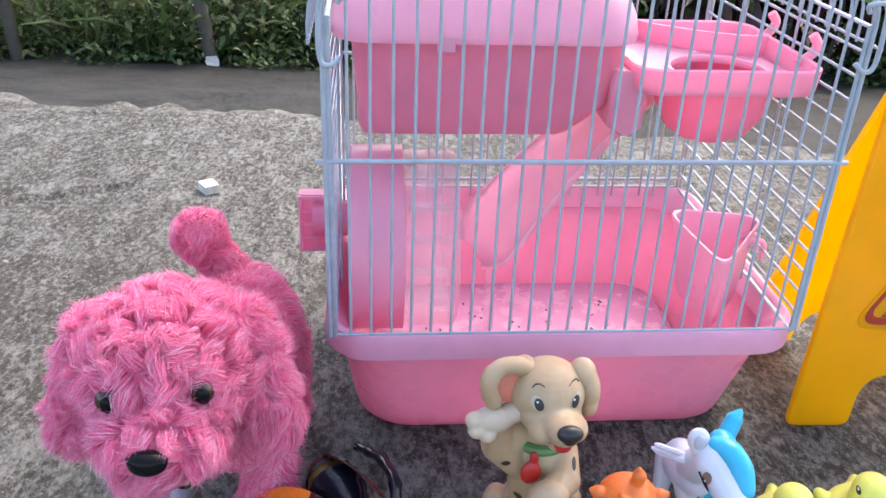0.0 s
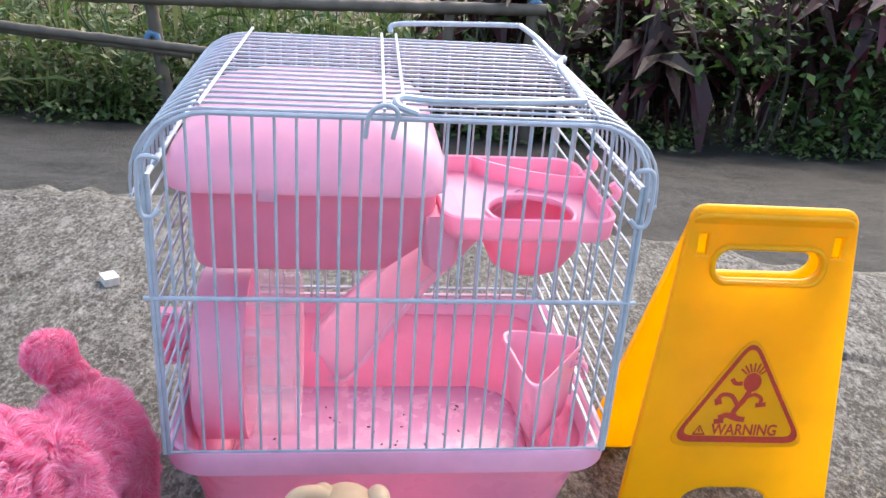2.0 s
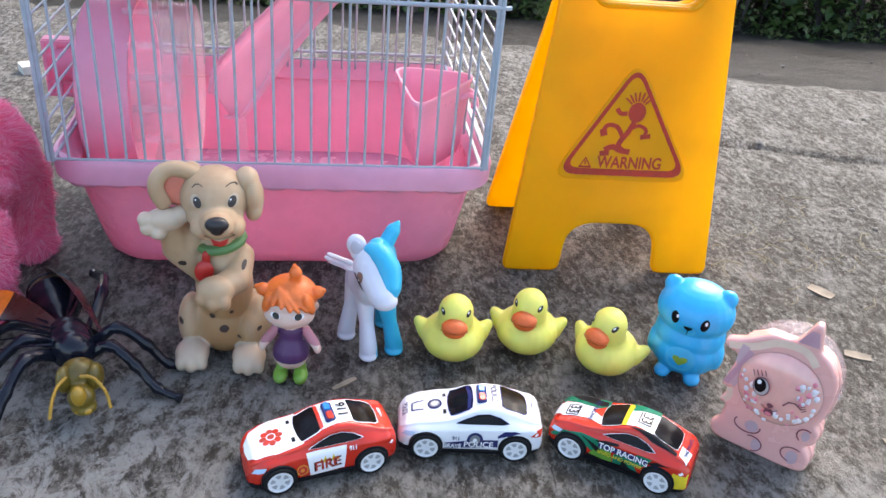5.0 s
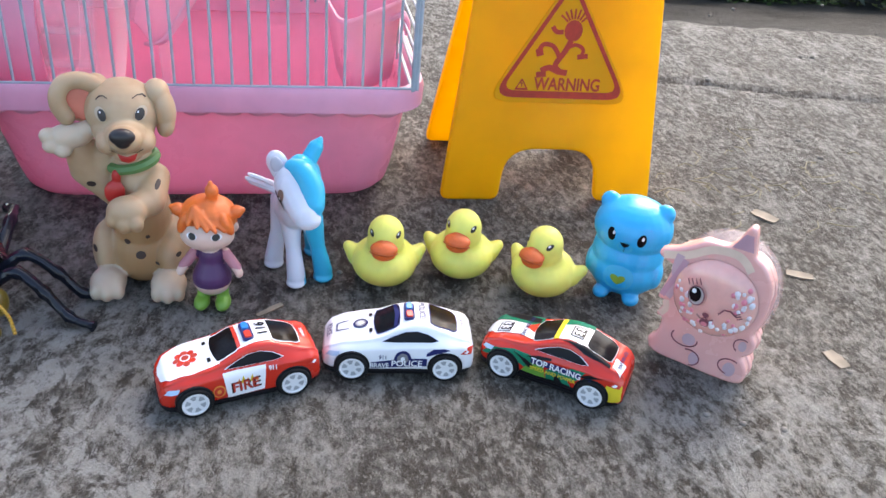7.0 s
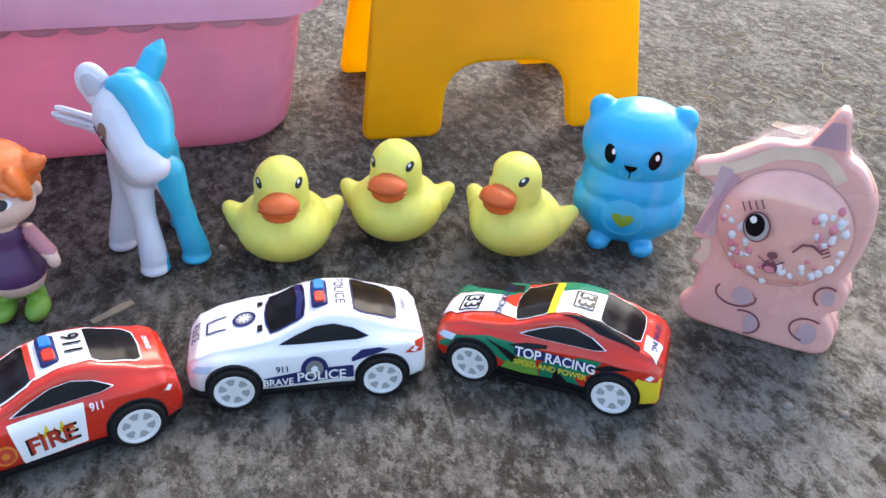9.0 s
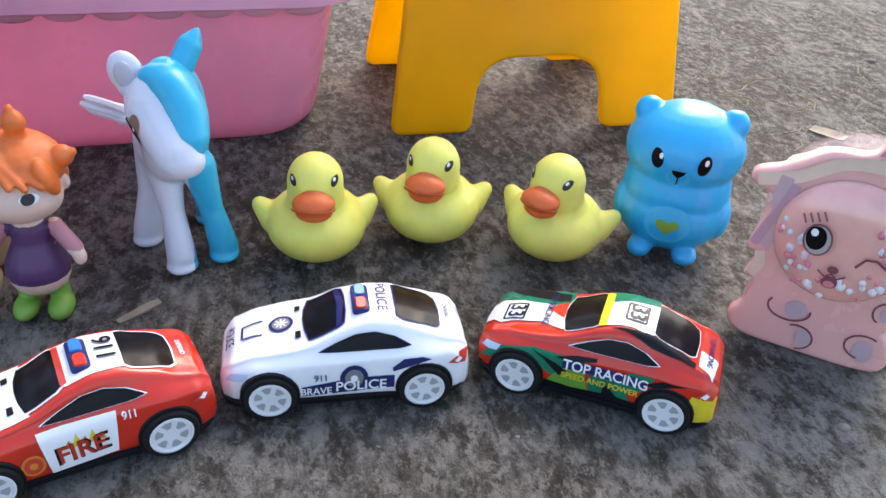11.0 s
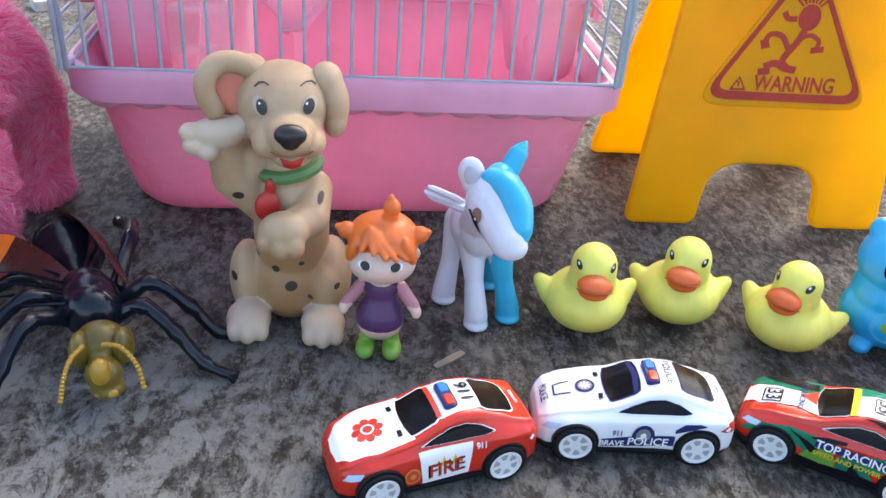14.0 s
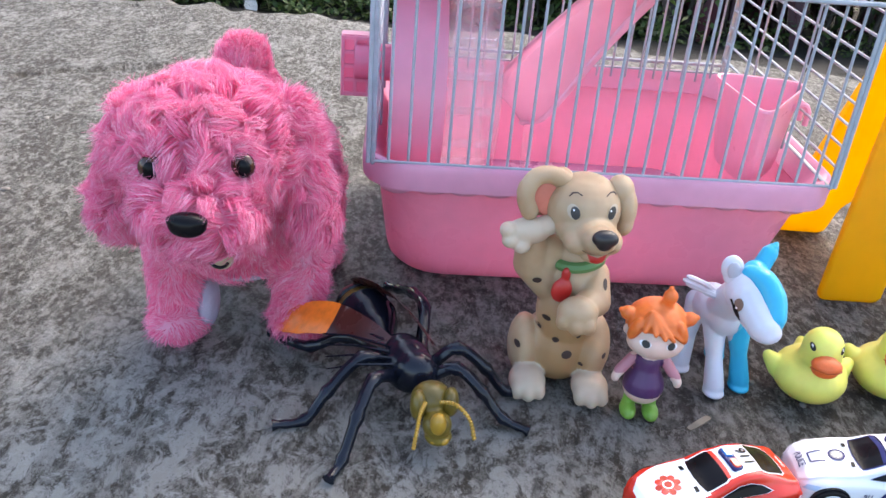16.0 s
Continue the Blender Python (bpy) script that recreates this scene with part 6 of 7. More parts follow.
    for k in range(5):
        a0 = Vector((-0.024, 0.2525, 0.0330)) + Vector((0.002, -0.004, -0.001)) * k
        part("wing_vein", tube([a0, a0 + Vector((-0.020, 0.010 - 0.003 * k, -0.0006)), a0 + Vector((-0.036, 0.018 - 0.005 * k, -0.0050))], [0.0008, 0.0006, 0.0003], 5), HORNET_BLACK, w)
    me, r0, t0 = wing((0.004, 0.254, 0.029), (-0.050, 0.322, 0.024), (0.55, 0.35, -0.75), shape, 0.012)
    paint(me, [HORNET_BROWN, WING_ORANGE], lambda c, n: 0)
    part("wing", me, None, t, "raised dark red-brown wing", sharp=60)


toy_hornet()

# plush dog
FUR = bpy.data.materials.new("pink_plush")
FUR.use_nodes = True
_nt = FUR.node_tree
_b = _nt.nodes["Principled BSDF"]
_g = _nt.nodes.new("ShaderNodeNewGeometry")
_r = _nt.nodes.new("ShaderNodeValToRGB")
_r.color_ramp.elements[0].color, _r.color_ramp.elements[1].color = (0.86, 0.13, 0.32, 1), (0.97, 0.66, 0.80, 1)
_e = _r.color_ramp.elements.new(0.55)
_e.color = (0.94, 0.30, 0.50, 1)
_nt.links.new(_g.outputs["Random Per Island"], _r.inputs[0])
_nt.links.new(_r.outputs[0], _b.inputs["Base Color"])
_b.inputs["Roughness"].default_value = 0.55
_b.inputs["Sheen Weight"].default_value = 0.3
_t = _nt.nodes.new("ShaderNodeBsdfTranslucent")
_nt.links.new(_r.outputs[0], _t.inputs[0])
_m = _nt.nodes.new("ShaderNodeMixShader")
_m.inputs[0].default_value = 0.45
_nt.links.new(_b.outputs[0], _m.inputs[1])
_nt.links.new(_t.outputs[0], _m.inputs[2])
_nt.links.new(_m.outputs[0], _nt.nodes["Material Output"].inputs[0])
GREY_CLOTH = simple("lilac_grey_cloth", (0.42, 0.38, 0.48), 0.85, grain=900, bump=0.3)


def furry(name, me, count, length, parent, flow, rnd, label="", curl=0.85):
    """A part of plush: its skin with tapering hairs, in tufts, as one mesh."""
    tri = []
    for p in me.polygons:
        v = list(p.vertices)
        for k in range(1, len(v) - 1):
            tri.append((v[0], v[k], v[k + 1]))
    co = np.array([v.co[:] for v in me.vertices])
    no = np.array([v.normal[:] for v in me.vertices])
    tri = np.array(tri)
    A, B, C = co[tri[:, 0]], co[tri[:, 1]], co[tri[:, 2]]
    area = np.linalg.norm(np.cross(B - A, C - A), axis=1)
    pick = rnd.choice(len(tri), count, p=area / area.sum())
    u, v = rnd.random(count), rnd.random(count)
    f = u + v > 1
    u[f], v[f] = 1 - u[f], 1 - v[f]
    P = A[pick] + (B - A)[pick] * u[:, None] + (C - A)[pick] * v[:, None]
    N = no[tri[pick, 0]]
    # tufts: each hair leans with its nearest tuft centre
    nt_ = max(8, count // 150)
    cen = P[rnd.choice(count, nt_)]
    lean = rnd.normal(0, 1, (nt_, 3))
    near = np.empty(count, int)
    for s in range(0, count, 4000):
        near[s:s + 4000] = np.argmin(((P[s:s + 4000, None, :] - cen[None]) ** 2).sum(2), axis=1)
    L = lean[near] * curl + np.array(flow) + rnd.normal(0, 0.14, (count, 3))
    L -= N * (L * N).sum(1)[:, None]
    ln = length * rnd.uniform(0.6, 1.25, count)[:, None]
    d1 = N * 0.85 + L * 0.45
    d1 /= np.linalg.norm(d1, axis=1)[:, None]
    d2 = N * 0.25 + L * 0.9 + (cen[near] - P) * 75
    d2 /= np.linalg.norm(d2, axis=1)[:, None]
    M = P + d1 * ln * 0.5
    E = M + d2 * ln * 0.6
    W = np.cross(d1, rnd.normal(0, 1, (count, 3)))
    W /= np.linalg.norm(W, axis=1)[:, None] + 1e-9
    w = 0.00024
    V = np.stack([P - W * w, P + W * w, M + W * w * 0.8, M - W * w * 0.8, E], 1).reshape(-1, 3)
    base = np.arange(count) * 5 + len(co)
    verts = np.concatenate([co, V]).tolist()
    faces = [tuple(p.vertices) for p in me.polygons]
    for b in base.tolist():
        faces.append((b, b + 1, b + 2, b + 3))
        faces.append((b + 3, b + 2, b + 4))
    out = bpy.data.meshes.new(name)
    out.from_pydata(verts, [], faces)
    out.materials.append(FUR)
    return part(name, out, FUR, parent, label, smooth=False)


def plush_dog():
    t = thing("plush_dog", pose(-0.112, 0.30, -0.001), "fluffy bright pink plush dog standing on the concrete", "plush toy")
    rnd = np.random.default_rng(5)
    body = blob([((0.004, 0.035, 0.082), (0.034, 0.066, 0.034)), ((0.002, -0.006, 0.080), (0.036, 0.030, 0.036)), ((0.008, 0.075, 0.080), (0.034, 0.036, 0.035))], 0.003, 4)
    furry("plush_body", body, 34000, 0.0105, t, (0, 0.2, -0.5), rnd)
    head = blob([((-0.002, -0.034, 0.130), (0.041, 0.038, 0.034)), ((0.001, -0.068, 0.113), (0.026, 0.021, 0.018)), ((0.001, -0.060, 0.104), (0.023, 0.020, 0.013))], 0.003, 4)
    furry("head", head, 46000, 0.0118, t, (0, -0.3, -0.25), rnd)
    ear_l = blob([((-0.040, -0.028, 0.142), (-0.048, -0.036, 0.094), 0.010, 0.0135)], 0.0025, 4)
    furry("ear", ear_l, 15000, 0.0105, t, (-0.1, -0.1, -0.9), rnd)
    ear_r = blob([((0.035, -0.026, 0.146), (0.044, -0.026, 0.090), 0.010, 0.0135)], 0.0025, 4)
    furry("ear", ear_r, 15000, 0.0105, t, (0.1, -0.1, -0.9), rnd)
    tail = blob([((0.002, 0.095, 0.102), (-0.010, 0.090, 0.127), 0.009, 0.011), ((-0.015, 0.088, 0.136), (0.0140, 0.0140, 0.0132))], 0.0025, 3)
    furry("tail", tail, 11000, 0.0075, t, (0, 0, 0.3), rnd)
    for x, y in ((-0.034, -0.006), (0.034, 0.004), (-0.020, 0.085), (0.032, 0.085)):
        leg = blob([((x, y, 0.062), (x, y - 0.002, 0.014), 0.016, 0.0125), ((x, y - 0.006, 0.011), (0.0150, 0.018, 0.0105))], 0.0025, 4)
        for v in leg.vertices:
            v.co.z = max(v.co.z, 0.0015)
        furry("leg", leg, 8000, 0.0075, t, (0, -0.1, -0.8), rnd)
    part("inner_leg_patch", blob([((-0.0185, -0.003, 0.018), (0.006, 0.014, 0.016))], 0.0012, 3), GREY_CLOTH, t, "lilac-grey cloth patch", sharp=80)
    part("belly_patch", blob([((0.004, 0.02, 0.048), (0.030, 0.045, 0.008))], 0.002, 3), GREY_CLOTH, t, sharp=80)
    nose = blob([((0.003, -0.094, 0.1185), (0.0088, 0.0060, 0.0056)), ((0.003, -0.094, 0.1205), (0.0094, 0.0055, 0.0038))], 0.0008, 4)
    part("nose", nose, BLACK_GLOSS, t, "shiny black nose", sharp=80)
    amber = simple("brown_glass_eye", (0.06, 0.02, 0.010), 0.15, bump=0.0, coat=0.3)
    for x, ey, z in ((-0.0195, -0.0705, 0.1335), (0.0220, -0.0670, 0.1368)):
        e = part("eye", ball(bmesh.new(), (x, ey, z), (0.0056, 0.0046, 0.0062)), amber, t, "brown glass eye", sharp=80)
        part("pupil", ball(bmesh.new(), (x + 0.0010, ey - 0.0034, z), (0.0034, 0.0022, 0.0044)), BLACK_GLOSS, e, sharp=80)
    tag = part("name_tag", loft([arc((0.010, q + 0.003, 0.090), r, 0, 360, 20, "xz")[:-1] for q, r in ((-0.073, 0.0060), (-0.0745, 0.0068), (-0.076, 0.0060))]), simple("beige_metal_tag", (0.50, 0.40, 0.28), 0.35, metal=0.3), t, "beige round tag")
    part("tag_rim", tube(arc((0.010, -0.0735, 0.090), 0.0045, 200, 340, 12, "xz"), 0.0008), BLACK, tag)


plush_dog()


# slime tub shaped like a unicorn
TUB_PINK = simple("pearly_pale_pink_plastic", (0.80, 0.43, 0.39), 0.25, var=0.05, coat=0.4, bump=0.02, sss=0.2)
TUB_CREAM = simple("cream_print", (0.76, 0.58, 0.46), 0.3, bump=0.02)
TUB_MAUVE = simple("mauve_print", (0.50, 0.30, 0.36), 0.3, bump=0.02)
TUB_LILAC = simple("grey_lilac_print", (0.54, 0.38, 0.42), 0.3, bump=0.02)
TUB_LINE = simple("plum_line_print", (0.22, 0.07, 0.09), 0.4, bump=0.0)
GREY_EYE = simple("warm_grey_print", (0.46, 0.42, 0.41), 0.3, bump=0.0)
PEACH = simple("peach_slime", (0.88, 0.46, 0.40), 0.15, sss=0.4, coat=0.8, bump=0.0)
BEAD_W = simple("white_foam_bead", (0.80, 0.72, 0.75), 0.5, sss=0.2)
BEAD_P = simple("pink_foam_bead", (0.78, 0.24, 0.30), 0.5, sss=0.2)


def unicorn_tub():
    ang = math.degrees(math.atan2(-0.033, 0.043))
    t = thing("slime_tub", pose(0.3890, 0.1885, -0.001, 0, 0, ang) @ Matrix.Diagonal((0.98, 1, 1.12, 1)), "pale pink unicorn-shaped plastic slime tub, clear back", "toy tub")
    # local: front face looks along -y, x to the right
    out = [(-0.027, 0.004), (-0.020, 0.0015), (0.0, 0.001), (0.018, 0.001), (0.0275, 0.003), (0.0295, 0.010), (0.0265, 0.0155), (0.0245, 0.0180), (0.0285, 0.0215), (0.0295, 0.0275), (0.0265, 0.0320), (0.0285, 0.0380), (0.0300, 0.0480), (0.0285, 0.0600), (0.0225, 0.0690), (0.0165, 0.0725), (0.0150, 0.0760), (0.0130, 0.0850), (0.0105, 0.0870), (0.0080, 0.0850), (0.0020, 0.0745), (-0.010, 0.0728), (-0.018, 0.0680), (-0.0255, 0.0640), (-0.0330, 0.0610), (-0.0325, 0.0570), (-0.0250, 0.0545), (-0.0255, 0.0480), (-0.0275, 0.0400), (-0.0285, 0.0345), (-0.0240, 0.0330), (-0.0270, 0.0250), (-0.0235, 0.0230), (-0.0245, 0.0140), (-0.0285, 0.0090)]
    pts = [tuple(p[:2]) for p in smooth_path([(x, y, 0) for x, y in out + [out[0]]], 3)][:-1]
    stand = Matrix(((1, 0, 0, 0), (0, 0, 1, 0), (0, 1, 0, 0), (0, 0, 0, 1)))   # xy plate -> xz, depth +y
    depth = 0.0
    for k, (sc, th) in enumerate(((1.0, 0.007), (1.03, 0.006), (1.0, 0.006))):
        use = pts if k == 0 else [(x * sc, (y - 0.036) * (0.97 if k == 1 else 0.93) + 0.0352) for x, y in pts if y < 0.0725 and x > -0.0245]
        me = plate([use], th, 0.0018, 3)
        me.transform(stand)
        me.transform(Matrix.Translation((0, depth + th / 2, 0)))
        for v in me.vertices:
            v.co.z = max(v.co.z, 0.0005)
        part("front_shell" if k == 0 else "shell_layer", me, TUB_PINK, t, sharp=50)
        depth += th * 0.92
    rings = [arc((0.002, depth + q, 0.0405), r, 0, 360, 36, "xz")[:-1] for q, r in ((-0.002, 0.0290), (0.001, 0.0300), (0.013, 0.0300), (0.016, 0.0285), (0.0165, 0.002))]
    part("clear_back", loft(rings), CLEAR, t, "clear plastic back drum", sharp=50)
    base = [ring(0.0, depth + 0.007, 0.050, 0.014, 0.004, z, 4) for z in (0.0005, 0.010)]
    part("clear_foot", loft(base), CLEAR, t)
    # face dome
    dome = []
    for k in range(8):
        a = radians(90 * k / 8)
        dome.append([(0.002 + 0.0232 * math.cos(a) * math.cos(q), -0.0005 - 0.0075 * math.sin(a), 0.0455 + 0.0205 * math.cos(a) * math.sin(q)) for q in [2 * math.pi * j / 36 for j in range(36)]])
    dm = loft(dome, False, True)
    dmesh = bpy.data.meshes.new("dome")
    dm.to_mesh(dmesh)
    tree = bvh_of(dmesh)
    face = part("face_dome", dm, PEACH, t, "peach slime under a clear dome", sharp=80)
    rnd = random.Random(4)
    for k in range(62):
        q = rnd.uniform(math.pi * 0.92, math.pi * 2.25)
        rr = rnd.uniform(0.5, 0.95)
        x, z = 0.002 + 0.0225 * rr * math.cos(q), 0.0455 + 0.0198 * rr * math.sin(q)
        y = -0.0005 - 0.0075 * math.sqrt(max(0, 1 - rr * rr)) + 0.0003
        part("foam_bead", ball(bmesh.new(), (x, y, z), rnd.uniform(0.0011, 0.0019), seg=8, rings=6), BEAD_W if k % 3 else BEAD_P, face, sharp=80)
    front = Matrix(((1, 0, 0, 0), (0, 0, -1, -0.05), (0, 1, 0, 0), (0, 0, 0, 1)))
    F = lambda pl, x, z, mt, nm, lift=0.0006, cuts=1, lab="": part(nm, lay(pl, front @ pose(x, z, 0), tree, lift, cuts), mt, face, lab)
    F(disc(0.0047, 0.0052), -0.0065, 0.0480, TUB_LINE, "eye", 0.0016, 1, "round grey eye with lashes")
    F(disc(0.0041, 0.0046), -0.0065, 0.0480, GREY_EYE, "eye_white", 0.0018)
    F(disc(0.0033, 0.0038), -0.0071, 0.0486, BLACK_GLOSS, "pupil", 0.0020)
    F(disc(0.0012), -0.0080, 0.0503, WHITE_PRINT, "glint", 0.0022)
    for k in range(4):
        F(stroke([(0, 0), (-0.0016, 0.0024)], 0.0006), -0.0115 + 0.0020 * k, 0.0520 + 0.0008 * k, TUB_LINE, "lash", 0.0018, 0)
    F(stroke([(-0.0050, -0.0022), (-0.0025, 0.0010), (0.0008, 0.0012), (0.0045, -0.0012)], 0.0009), 0.0120, 0.0450, TUB_LINE, "closed_eye", 0.0018)
    for k in range(3):
        F(stroke([(0, 0), (0.0022, 0.0012)], 0.0006), 0.0155 + 0.0006 * k, 0.0450 - 0.0012 * k, TUB_LINE, "lash", 0.0018, 0)
    F(disc(0.0018, 0.0014), 0.0010, 0.0400, TUB_LINE, "nose", 0.0018)
    F(disc(0.0026, 0.0024), 0.0012, 0.0352, TUB_LINE, "mouth", 0.0016)
    F(disc(0.0018, 0.0013), 0.0012, 0.0346, BEAD_P, "tongue", 0.0019)
    F(stroke([(-0.0045, 0.0012), (-0.002, -0.0004), (0, 0.001), (0.002, -0.0004), (0.0045, 0.0012)], 0.0006), 0.0010, 0.0375, TUB_LINE, "mouth_line", 0.0018)
    flat = lambda pl, mt, nm, z=0.0: part(nm, flat_face(pl, -0.0002 - z), mt, t)

    def flat_face(pl, y):
        bm = bmesh.new()
        bm.faces.new([bm.verts.new((x, y, zz)) for x, zz in pl])
        bmesh.ops.triangulate(bm, faces=bm.faces)
        return bm
    def band(line_, w, mt, nm, z):
        s = stroke([tuple(p[:2]) for p in smooth_path([(*q, 0) for q in line_], 5)], w)
        bm = bmesh.new()
        n = len(s) // 2
        vs = [bm.verts.new((x, -0.0002 - z, zz)) for x, zz in s]
        for i in range(n - 1):
            bm.faces.new((vs[i], vs[i + 1], vs[-i - 2], vs[-i - 1]))
        part(nm, bm, mt, t)
    band([(-0.0310, 0.0590), (-0.018, 0.0630), (-0.006, 0.0700), (0.006, 0.0715), (0.012, 0.0690), (0.016, 0.0650)], 0.0042, TUB_CREAM, "mane_lock", 0.0001)
    band([(-0.0215, 0.0620), (-0.0225, 0.0540), (-0.0205, 0.0450), (-0.0235, 0.0370)], 0.0045, TUB_LILAC, "mane_lock", 0.0002)
    band([(-0.0180, 0.0600), (-0.0205, 0.0520), (-0.0240, 0.0440), (-0.0265, 0.0370)], 0.0034, TUB_MAUVE, "mane_lock", 0.0003)
    band([(-0.0235, 0.0350), (-0.0225, 0.0300), (-0.0250, 0.0262)], 0.0036, TUB_CREAM, "mane_lock", 0.0002)
    flat([(0.0030, 0.0748), (0.0078, 0.0830), (0.0120, 0.0832), (0.0142, 0.0750)], TUB_MAUVE, "horn_band", 0.0001)
    for c, r0, r1, a0, a1 in (((-0.008, 0.0175), 0.0075, 0.0045, 150, 380), ((-0.003, 0.0075), 0.006, 0.0045, -80, 130), ((0.0230, 0.0250), 0.0045, 0.004, 60, 250), ((0.0200, 0.0110), 0.0065, 0.0045, 60, 270)):
        lp = [(c[0] + r0 * math.cos(radians(a)), c[1] + r1 * math.sin(radians(a))) for a in range(a0, a1, 20)]
        band(lp, 0.0007, TUB_LINE, "paw_line", 0.0004)
    for c, r0, r1 in (((-0.0055, 0.0175), 0.0038, 0.0035), ((0.0, 0.0078), 0.0030, 0.0040), ((0.0232, 0.0250), 0.0022, 0.0030), ((0.0200, 0.0095), 0.0034, 0.0042)):
        flat([(c[0] + x, c[1] + y) for x, y in disc(r0, r1)], TUB_LILAC, "paw_pad", 0.0003)


unicorn_tub()


# ---- planting and fence beyond the slab ----
BAMBOO = simple("weathered_bamboo", (0.12, 0.095, 0.07), 0.6, var=0.2, scale=14, grain=120, bump=0.3)
TIE = simple("blue_cord", (0.10, 0.22, 0.36), 0.6)
LITTER = simple("dry_grey_leaf", (0.24, 0.20, 0.15), 0.8, var=0.15, scale=90)
PAPER = simple("dirty_white_scrap", (0.55, 0.53, 0.48), 0.8, var=0.15, scale=120)


def foliage(name, colours, trans=0.25):
    m = bpy.data.materials.new(name)
    m.use_nodes = True
    nt = m.node_tree
    b = nt.nodes["Principled BSDF"]
    g = nt.nodes.new("ShaderNodeNewGeometry")
    r = nt.nodes.new("ShaderNodeValToRGB")
    el = r.color_ramp.elements
    el[0].color, el[1].color = (*colours[0], 1), (*colours[-1], 1)
    for k, c in enumerate(colours[1:-1]):
        e = el.new((k + 1) / (len(colours) - 1))
        e.color = (*c, 1)
    nt.links.new(g.outputs["Random Per Island"], r.inputs[0])
    nt.links.new(r.outputs[0], b.inputs["Base Color"])
    b.inputs["Roughness"].default_value = 0.45
    tr = nt.nodes.new("ShaderNodeBsdfTranslucent")
    nt.links.new(r.outputs[0], tr.inputs[0])
    mx = nt.nodes.new("ShaderNodeMixShader")
    mx.inputs[0].default_value = trans
    nt.links.new(b.outputs[0], mx.inputs[1])
    nt.links.new(tr.outputs[0], mx.inputs[2])
    nt.links.new(mx.outputs[0], nt.nodes["Material Output"].inputs[0])
    return m


WEED = foliage("weed_leaves", [(0.035, 0.075, 0.016), (0.065, 0.12, 0.028), (0.11, 0.17, 0.05), (0.20, 0.22, 0.09), (0.035, 0.06, 0.018)], 0.35)
SHRUB = foliage("shrub_leaves", [(0.02, 0.04, 0.013), (0.045, 0.08, 0.022), (0.10, 0.19, 0.04), (0.026, 0.04, 0.018), (0.22, 0.33, 0.08)], 0.4)
CORDY = foliage("dark_red_leaves", [(0.03, 0.015, 0.014), (0.07, 0.015, 0.02), (0.022, 0.02, 0.014), (0.12, 0.02, 0.03)])
STEM = simple("dark_stems", (0.055, 0.042, 0.03), 0.8, var=0.2)


def earth_z(x, y):
    return -0.18 - 0.2 * max(0, min(y, 3.75) - 1.05) + 0.036 * max(0, min(1.5, y - 3.75))


def leaves(name, count, area, zr, size, ratio, droop, material, seed, label, cat, clumps=60, spread=0.18):
    """Many folded leaves in clumps, as one mesh."""
    rnd = np.random.default_rng(seed)
    x0, x1, y0, y1 = area
    cx, cy = rnd.uniform(x0, x1, clumps), rnd.uniform(y0, y1, clumps)
    cz = rnd.uniform(zr[0], zr[1], clumps)
    verts, faces = [], []
    for k in range(count):
        i = rnd.integers(clumps)
        x, y = cx[i] + rnd.normal(0, spread), max(y0 - 0.06, cy[i] + rnd.normal(0, spread))
        z = earth_z(x, y) + max(0.01, cz[i] + rnd.normal(0, spread * 0.8))
        L = size * rnd.uniform(0.5, 1.35)
        a, e = rnd.uniform(0, 6.283), rnd.uniform(-0.5, 1.2) - droop
        d = Vector((math.cos(a) * math.cos(e), math.sin(a) * math.cos(e), math.sin(e)))
        s = d.cross(Vector((rnd.normal(0, 0.35), rnd.normal(0, 0.35), 1))).normalized() * L * ratio
        p = Vector((x, y, z))
        b = len(verts)
        sag = Vector((0, 0, -L * 0.22))
        verts += [p, p + d * L * 0.45 + s, p + d * L * 0.5 - Vector((0, 0, L * 0.05)), p + d * L * 0.45 - s, p + d * L + sag]
        faces += [(b, b + 1, b + 2), (b, b + 2, b + 3), (b + 1, b + 4, b + 2), (b + 3, b + 2, b + 4)]
    me = bpy.data.meshes.new(name)
    me.from_pydata(verts, [], faces)
    me.materials.append(material)
    return tagged(new(name, me), label, cat, kind="stuff")


def stems(name, count, area, h, r, seed, label):
    rnd = random.Random(seed)
    bm = bmesh.new()
    for k in range(count):
        x, y = rnd.uniform(*area[:2]), rnd.uniform(*area[2:])
        z = earth_z(x, y) - 0.03
        hh = h * rnd.uniform(0.6, 1.2)
        pts = [(x, y, z), (x + rnd.uniform(-0.05, 0.05), y + rnd.uniform(-.04, .04), z + hh * 0.5), (x + rnd.uniform(-0.14, 0.14), y + rnd.uniform(-.1, .1), z + hh)]
        rr = r * rnd.uniform(0.5, 1.3)
        tube(smooth_path(pts, 3), [rr * (1 - 0.1 * i) for i in range(7)], 6, bm=bm)
    return tagged(part(name, bm, STEM), label, "stems", kind="stuff")


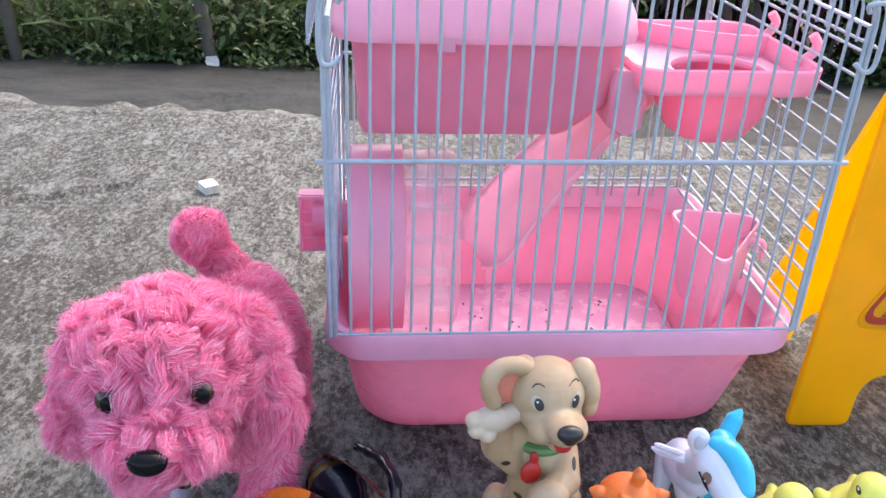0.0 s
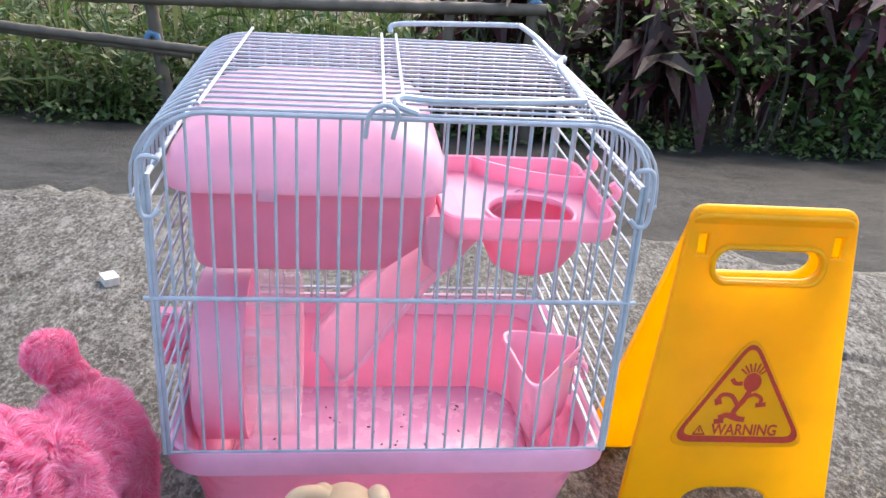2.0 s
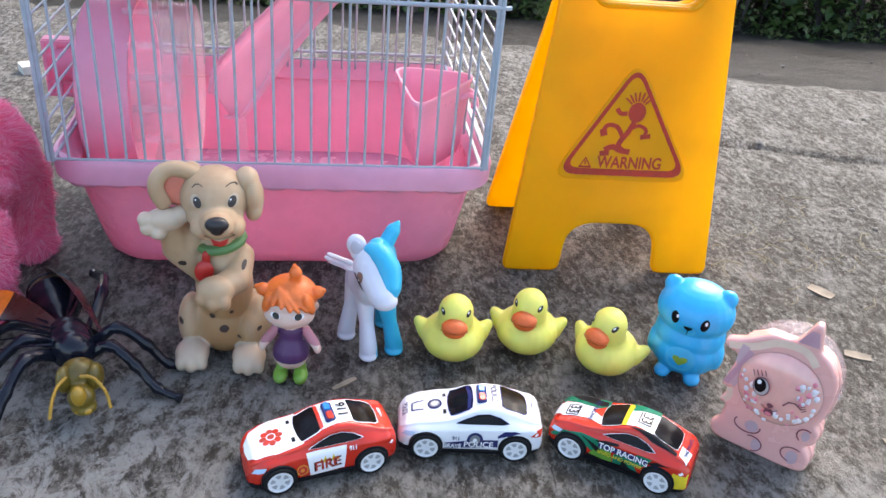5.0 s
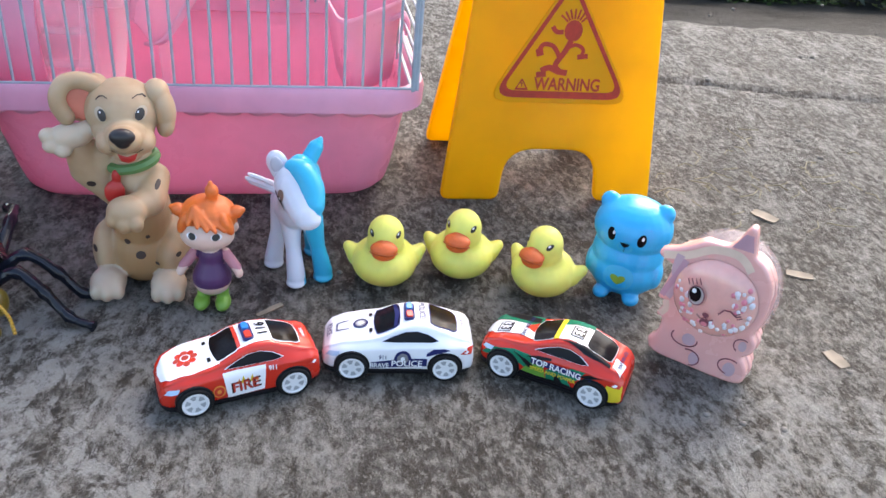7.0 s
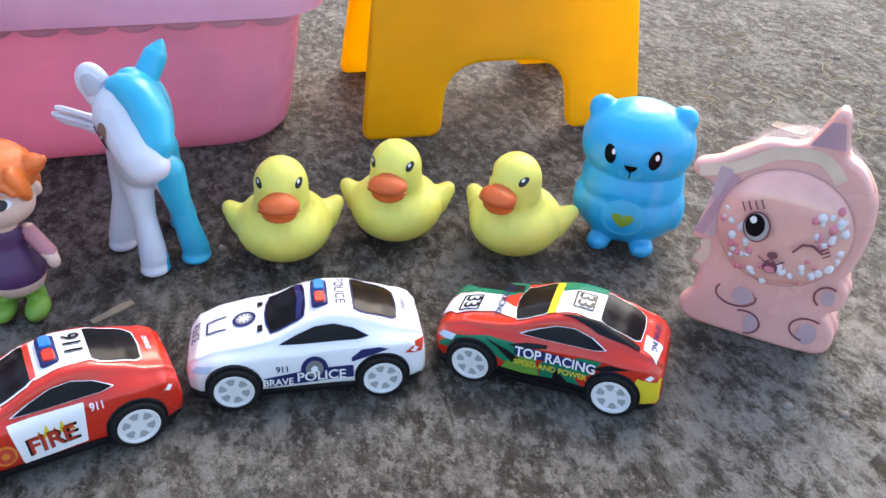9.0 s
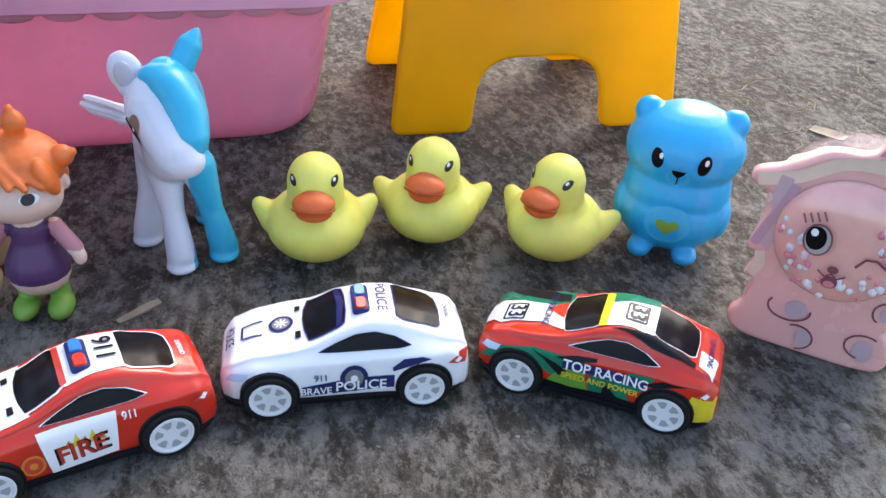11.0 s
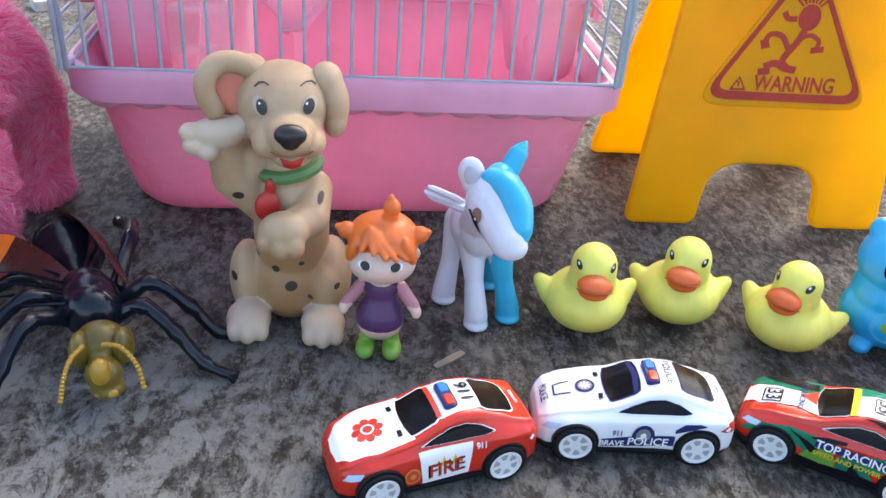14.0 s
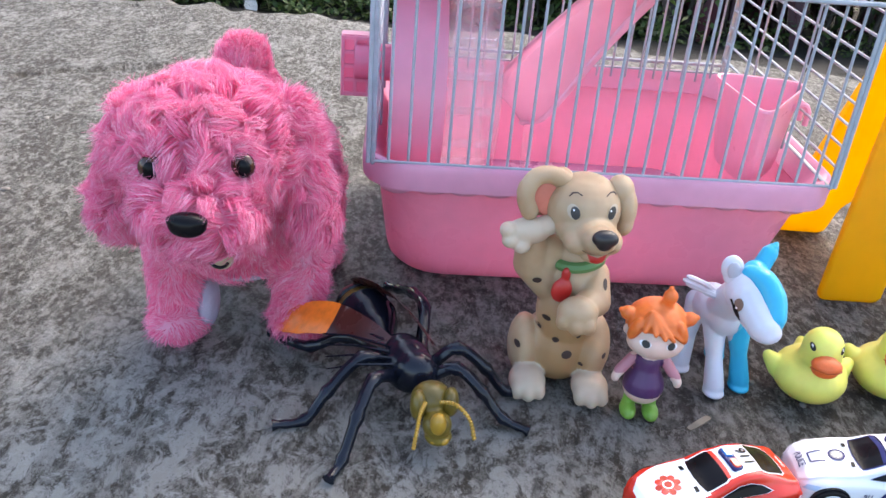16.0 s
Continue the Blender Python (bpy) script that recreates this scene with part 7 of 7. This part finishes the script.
leaves("weeds", 15000, (-3.2, 0.55, 3.80, 4.5), (0.02, 0.30), 0.055, 0.22, 0.0, WEED, 1, "tangled light green weeds along the path", "weeds", 150, 0.10)
leaves("ground_weeds", 5000, (-3.4, 3.6, 3.62, 3.95), (0.0, 0.07), 0.035, 0.3, 0.0, WEED, 2, "low green weeds at the path's edge", "weeds", 130, 0.06)
leaves("tall_grass", 2600, (-3.4, 0.6, 3.8, 4.7), (0.05, 0.35), 0.26, 0.035, -0.5, WEED, 3, "long green grass blades", "grass", 110, 0.10)
leaves("shrub_leaves", 11000, (0.35, 4.2, 3.75, 4.6), (0.08, 0.75), 0.075, 0.24, 0.1, SHRUB, 4, "dark green shrub leaves in a loose hedge", "hedge", 150, 0.12)
leaves("cordyline_leaves", 1500, (0.45, 4.2, 3.9, 4.5), (0.35, 0.85), 0.34, 0.12, 0.9, CORDY, 5, "long drooping dark red leaves in the hedge", "hedge", 46, 0.10)
leaves("far_scrub", 9000, (-5.5, 6.5, 5.2, 8.0), (0.05, 0.9), 0.13, 0.25, 0.1, SHRUB, 6, "dark scrub behind the hedge", "scrub", 170, 0.22)
leaves("far_scrub_pale", 2200, (-5.5, 1.5, 4.9, 7.0), (0.0, 0.35), 0.10, 0.2, 0.0, WEED, 7, "pale scrub behind the fence", "scrub", 80, 0.2)
stems("hedge_stems", 120, (0.4, 4.0, 3.8, 4.5), 0.85, 0.011, 8, "thin dark hedge stems")
stems("weed_stems", 90, (-3.0, 0.5, 3.8, 4.6), 0.5, 0.006, 9, "thin brown weed stems")


def bamboo_fence():
    t = thing("bamboo_fence", pose(0, 0, 0), "weathered bamboo rail fence tied with blue cord", "fence")

    def pole(name, a, b, r, seed):
        rnd = random.Random(seed)
        a, b = Vector(a), Vector(b)
        n = max(4, int((b - a).length / 0.035))
        pts, rs = [], []
        for k in range(n + 1):
            u = k / n
            pts.append(a.lerp(b, u) + Vector((0, rnd.uniform(-.003, .003), 0.012 * math.sin(u * 5 + seed) + rnd.uniform(-.002, .002))))
            rs.append(r * (1.12 if k % 7 == 0 else 1.0) * (1 - 0.15 * u))
        part(name, tube(pts, rs, 10), BAMBOO, t)

    pole("top_rail", (-3.4, 3.675, -0.20), (0.72, 3.675, -0.10), 0.030, 1)
    pole("lower_rail", (-3.4, 3.665, -0.13), (-0.45, 3.665, -0.385), 0.022, 2)
    pole("second_lower_rail", (-3.4, 3.68, -0.15), (-0.80, 3.68, -0.395), 0.020, 3)
    for x, dx, r in ((-1.0, 0.085, 0.030), (-1.80, 0.02, 0.028), (0.665, 0.02, 0.032), (0.30, 0.02, 0.025), (-2.6, 0.03, 0.028)):
        pole("post", (x + dx, 3.72, -0.76), (x, 3.72, 0.05), r, int(x * 10))
    for x, z in ((-1.0, -0.15), (-0.985, -0.325), (0.665, -0.10)):
        part("cord_tie", tube(arc((x + 0.01, 3.70, z), 0.024, 0, 360, 16, "xz")[:-1], 0.014, 8, True), TIE, t, "blue cord tie")


bamboo_fence()


# ---- loose bits on the slab ----
def scrap(name, x, y, rz, w, d, material, label, cat, lift=0.0, tilt=0):
    n = 5
    bm = bmesh.new()
    rows = []
    for j in range(n):
        rows.append([(w * (i / 4 - 0.5) * (1 - 0.5 * abs(j / (n - 1) - 0.5)), d * (j / (n - 1) - 0.5), 0.0012 + 0.12 * w * ((i / 4 - 0.5) ** 2) + 0.0005 * noise.noise((i, j, x * 50))) for i in range(5)])
    up = loft(rows, False, False, False, bm)
    me = bpy.data.meshes.new(name)
    up.to_mesh(me)
    up.free()
    me = bake(me, [("SOLIDIFY", dict(thickness=0.0008))])
    ob = part(name, me, material)
    ob.matrix_world = pose(x, y, lift - 0.0012, tilt, 0, rz)
    return tagged(ob, label, cat)


scrap("dry_leaf", 0.512, 0.368, 38, 0.012, 0.020, LITTER, "small dry grey leaf piece lying on the concrete", "leaf")
scrap("dry_leaf", 0.482, 0.197, 15, 0.010, 0.016, LITTER, "small dry grey leaf piece lying on the concrete", "leaf")
scrap("dry_leaf", 0.502, 0.287, 70, 0.009, 0.018, LITTER, "small dry grey leaf piece lying on the concrete", "leaf")
scrap("dry_leaf", 0.150, 0.243, -50, 0.004, 0.018, LITTER, "thin dry leaf sliver lying on the concrete", "leaf")
scrap("white_scrap", -0.905, 3.66, 20, 0.06, 0.06, PAPER, "white scrap lying at the weeds", "scrap", -0.68, 35)


def paper_box():
    bm = loft([ring(0, 0, 0.016, 0.020, 0.001, z, 2) for z in (0, 0.001, 0.009, 0.010)])
    ob = part("mortar_chip", bm, PAPER)
    ob.matrix_world = pose(-0.215, 0.757, -0.0015, 0, 0, 35)
    tagged(ob, "small pale mortar chip on the concrete", "chip")


paper_box()


def pebbles():
    rnd = random.Random(12)
    bm = bmesh.new()
    for k in range(330):
        x, y = rnd.uniform(-0.7, 1.1), rnd.uniform(0.02, 1.0)
        r = rnd.choice((0.0008, 0.0012, 0.0012, 0.002, 0.003)) * (1 if y > 0.45 else 0.7)
        ball(bm, (x, y, -0.0008), (r * rnd.uniform(0.8, 1.4), r, r * 0.7), (0, 0, rnd.uniform(0, 90)), 7, 5)
    tagged(part("grit", bm, simple("grey_grit", (0.22, 0.20, 0.175), 0.9, var=0.3, scale=60), sharp=80), "small loose stone grit on the concrete", "grit", kind="stuff")
    bm = bmesh.new()
    for k in range(46):
        x, y, a = rnd.gauss(0.545, 0.05), rnd.gauss(0.42, 0.05), rnd.uniform(0, 6.28)
        L = rnd.uniform(0.008, 0.028)
        tube([(x, y, 0.0005), (x + L * 0.5 * math.cos(a), y + L * 0.5 * math.sin(a), 0.002), (x + L * math.cos(a + 0.4), y + L * math.sin(a + 0.4), 0.001)], 0.0004, 5, bm=bm)
    tagged(part("dry_grass", bm, simple("straw", (0.30, 0.26, 0.16), 0.8)), "thin dry grass wisps on the concrete", "dry grass", kind="stuff")


pebbles()
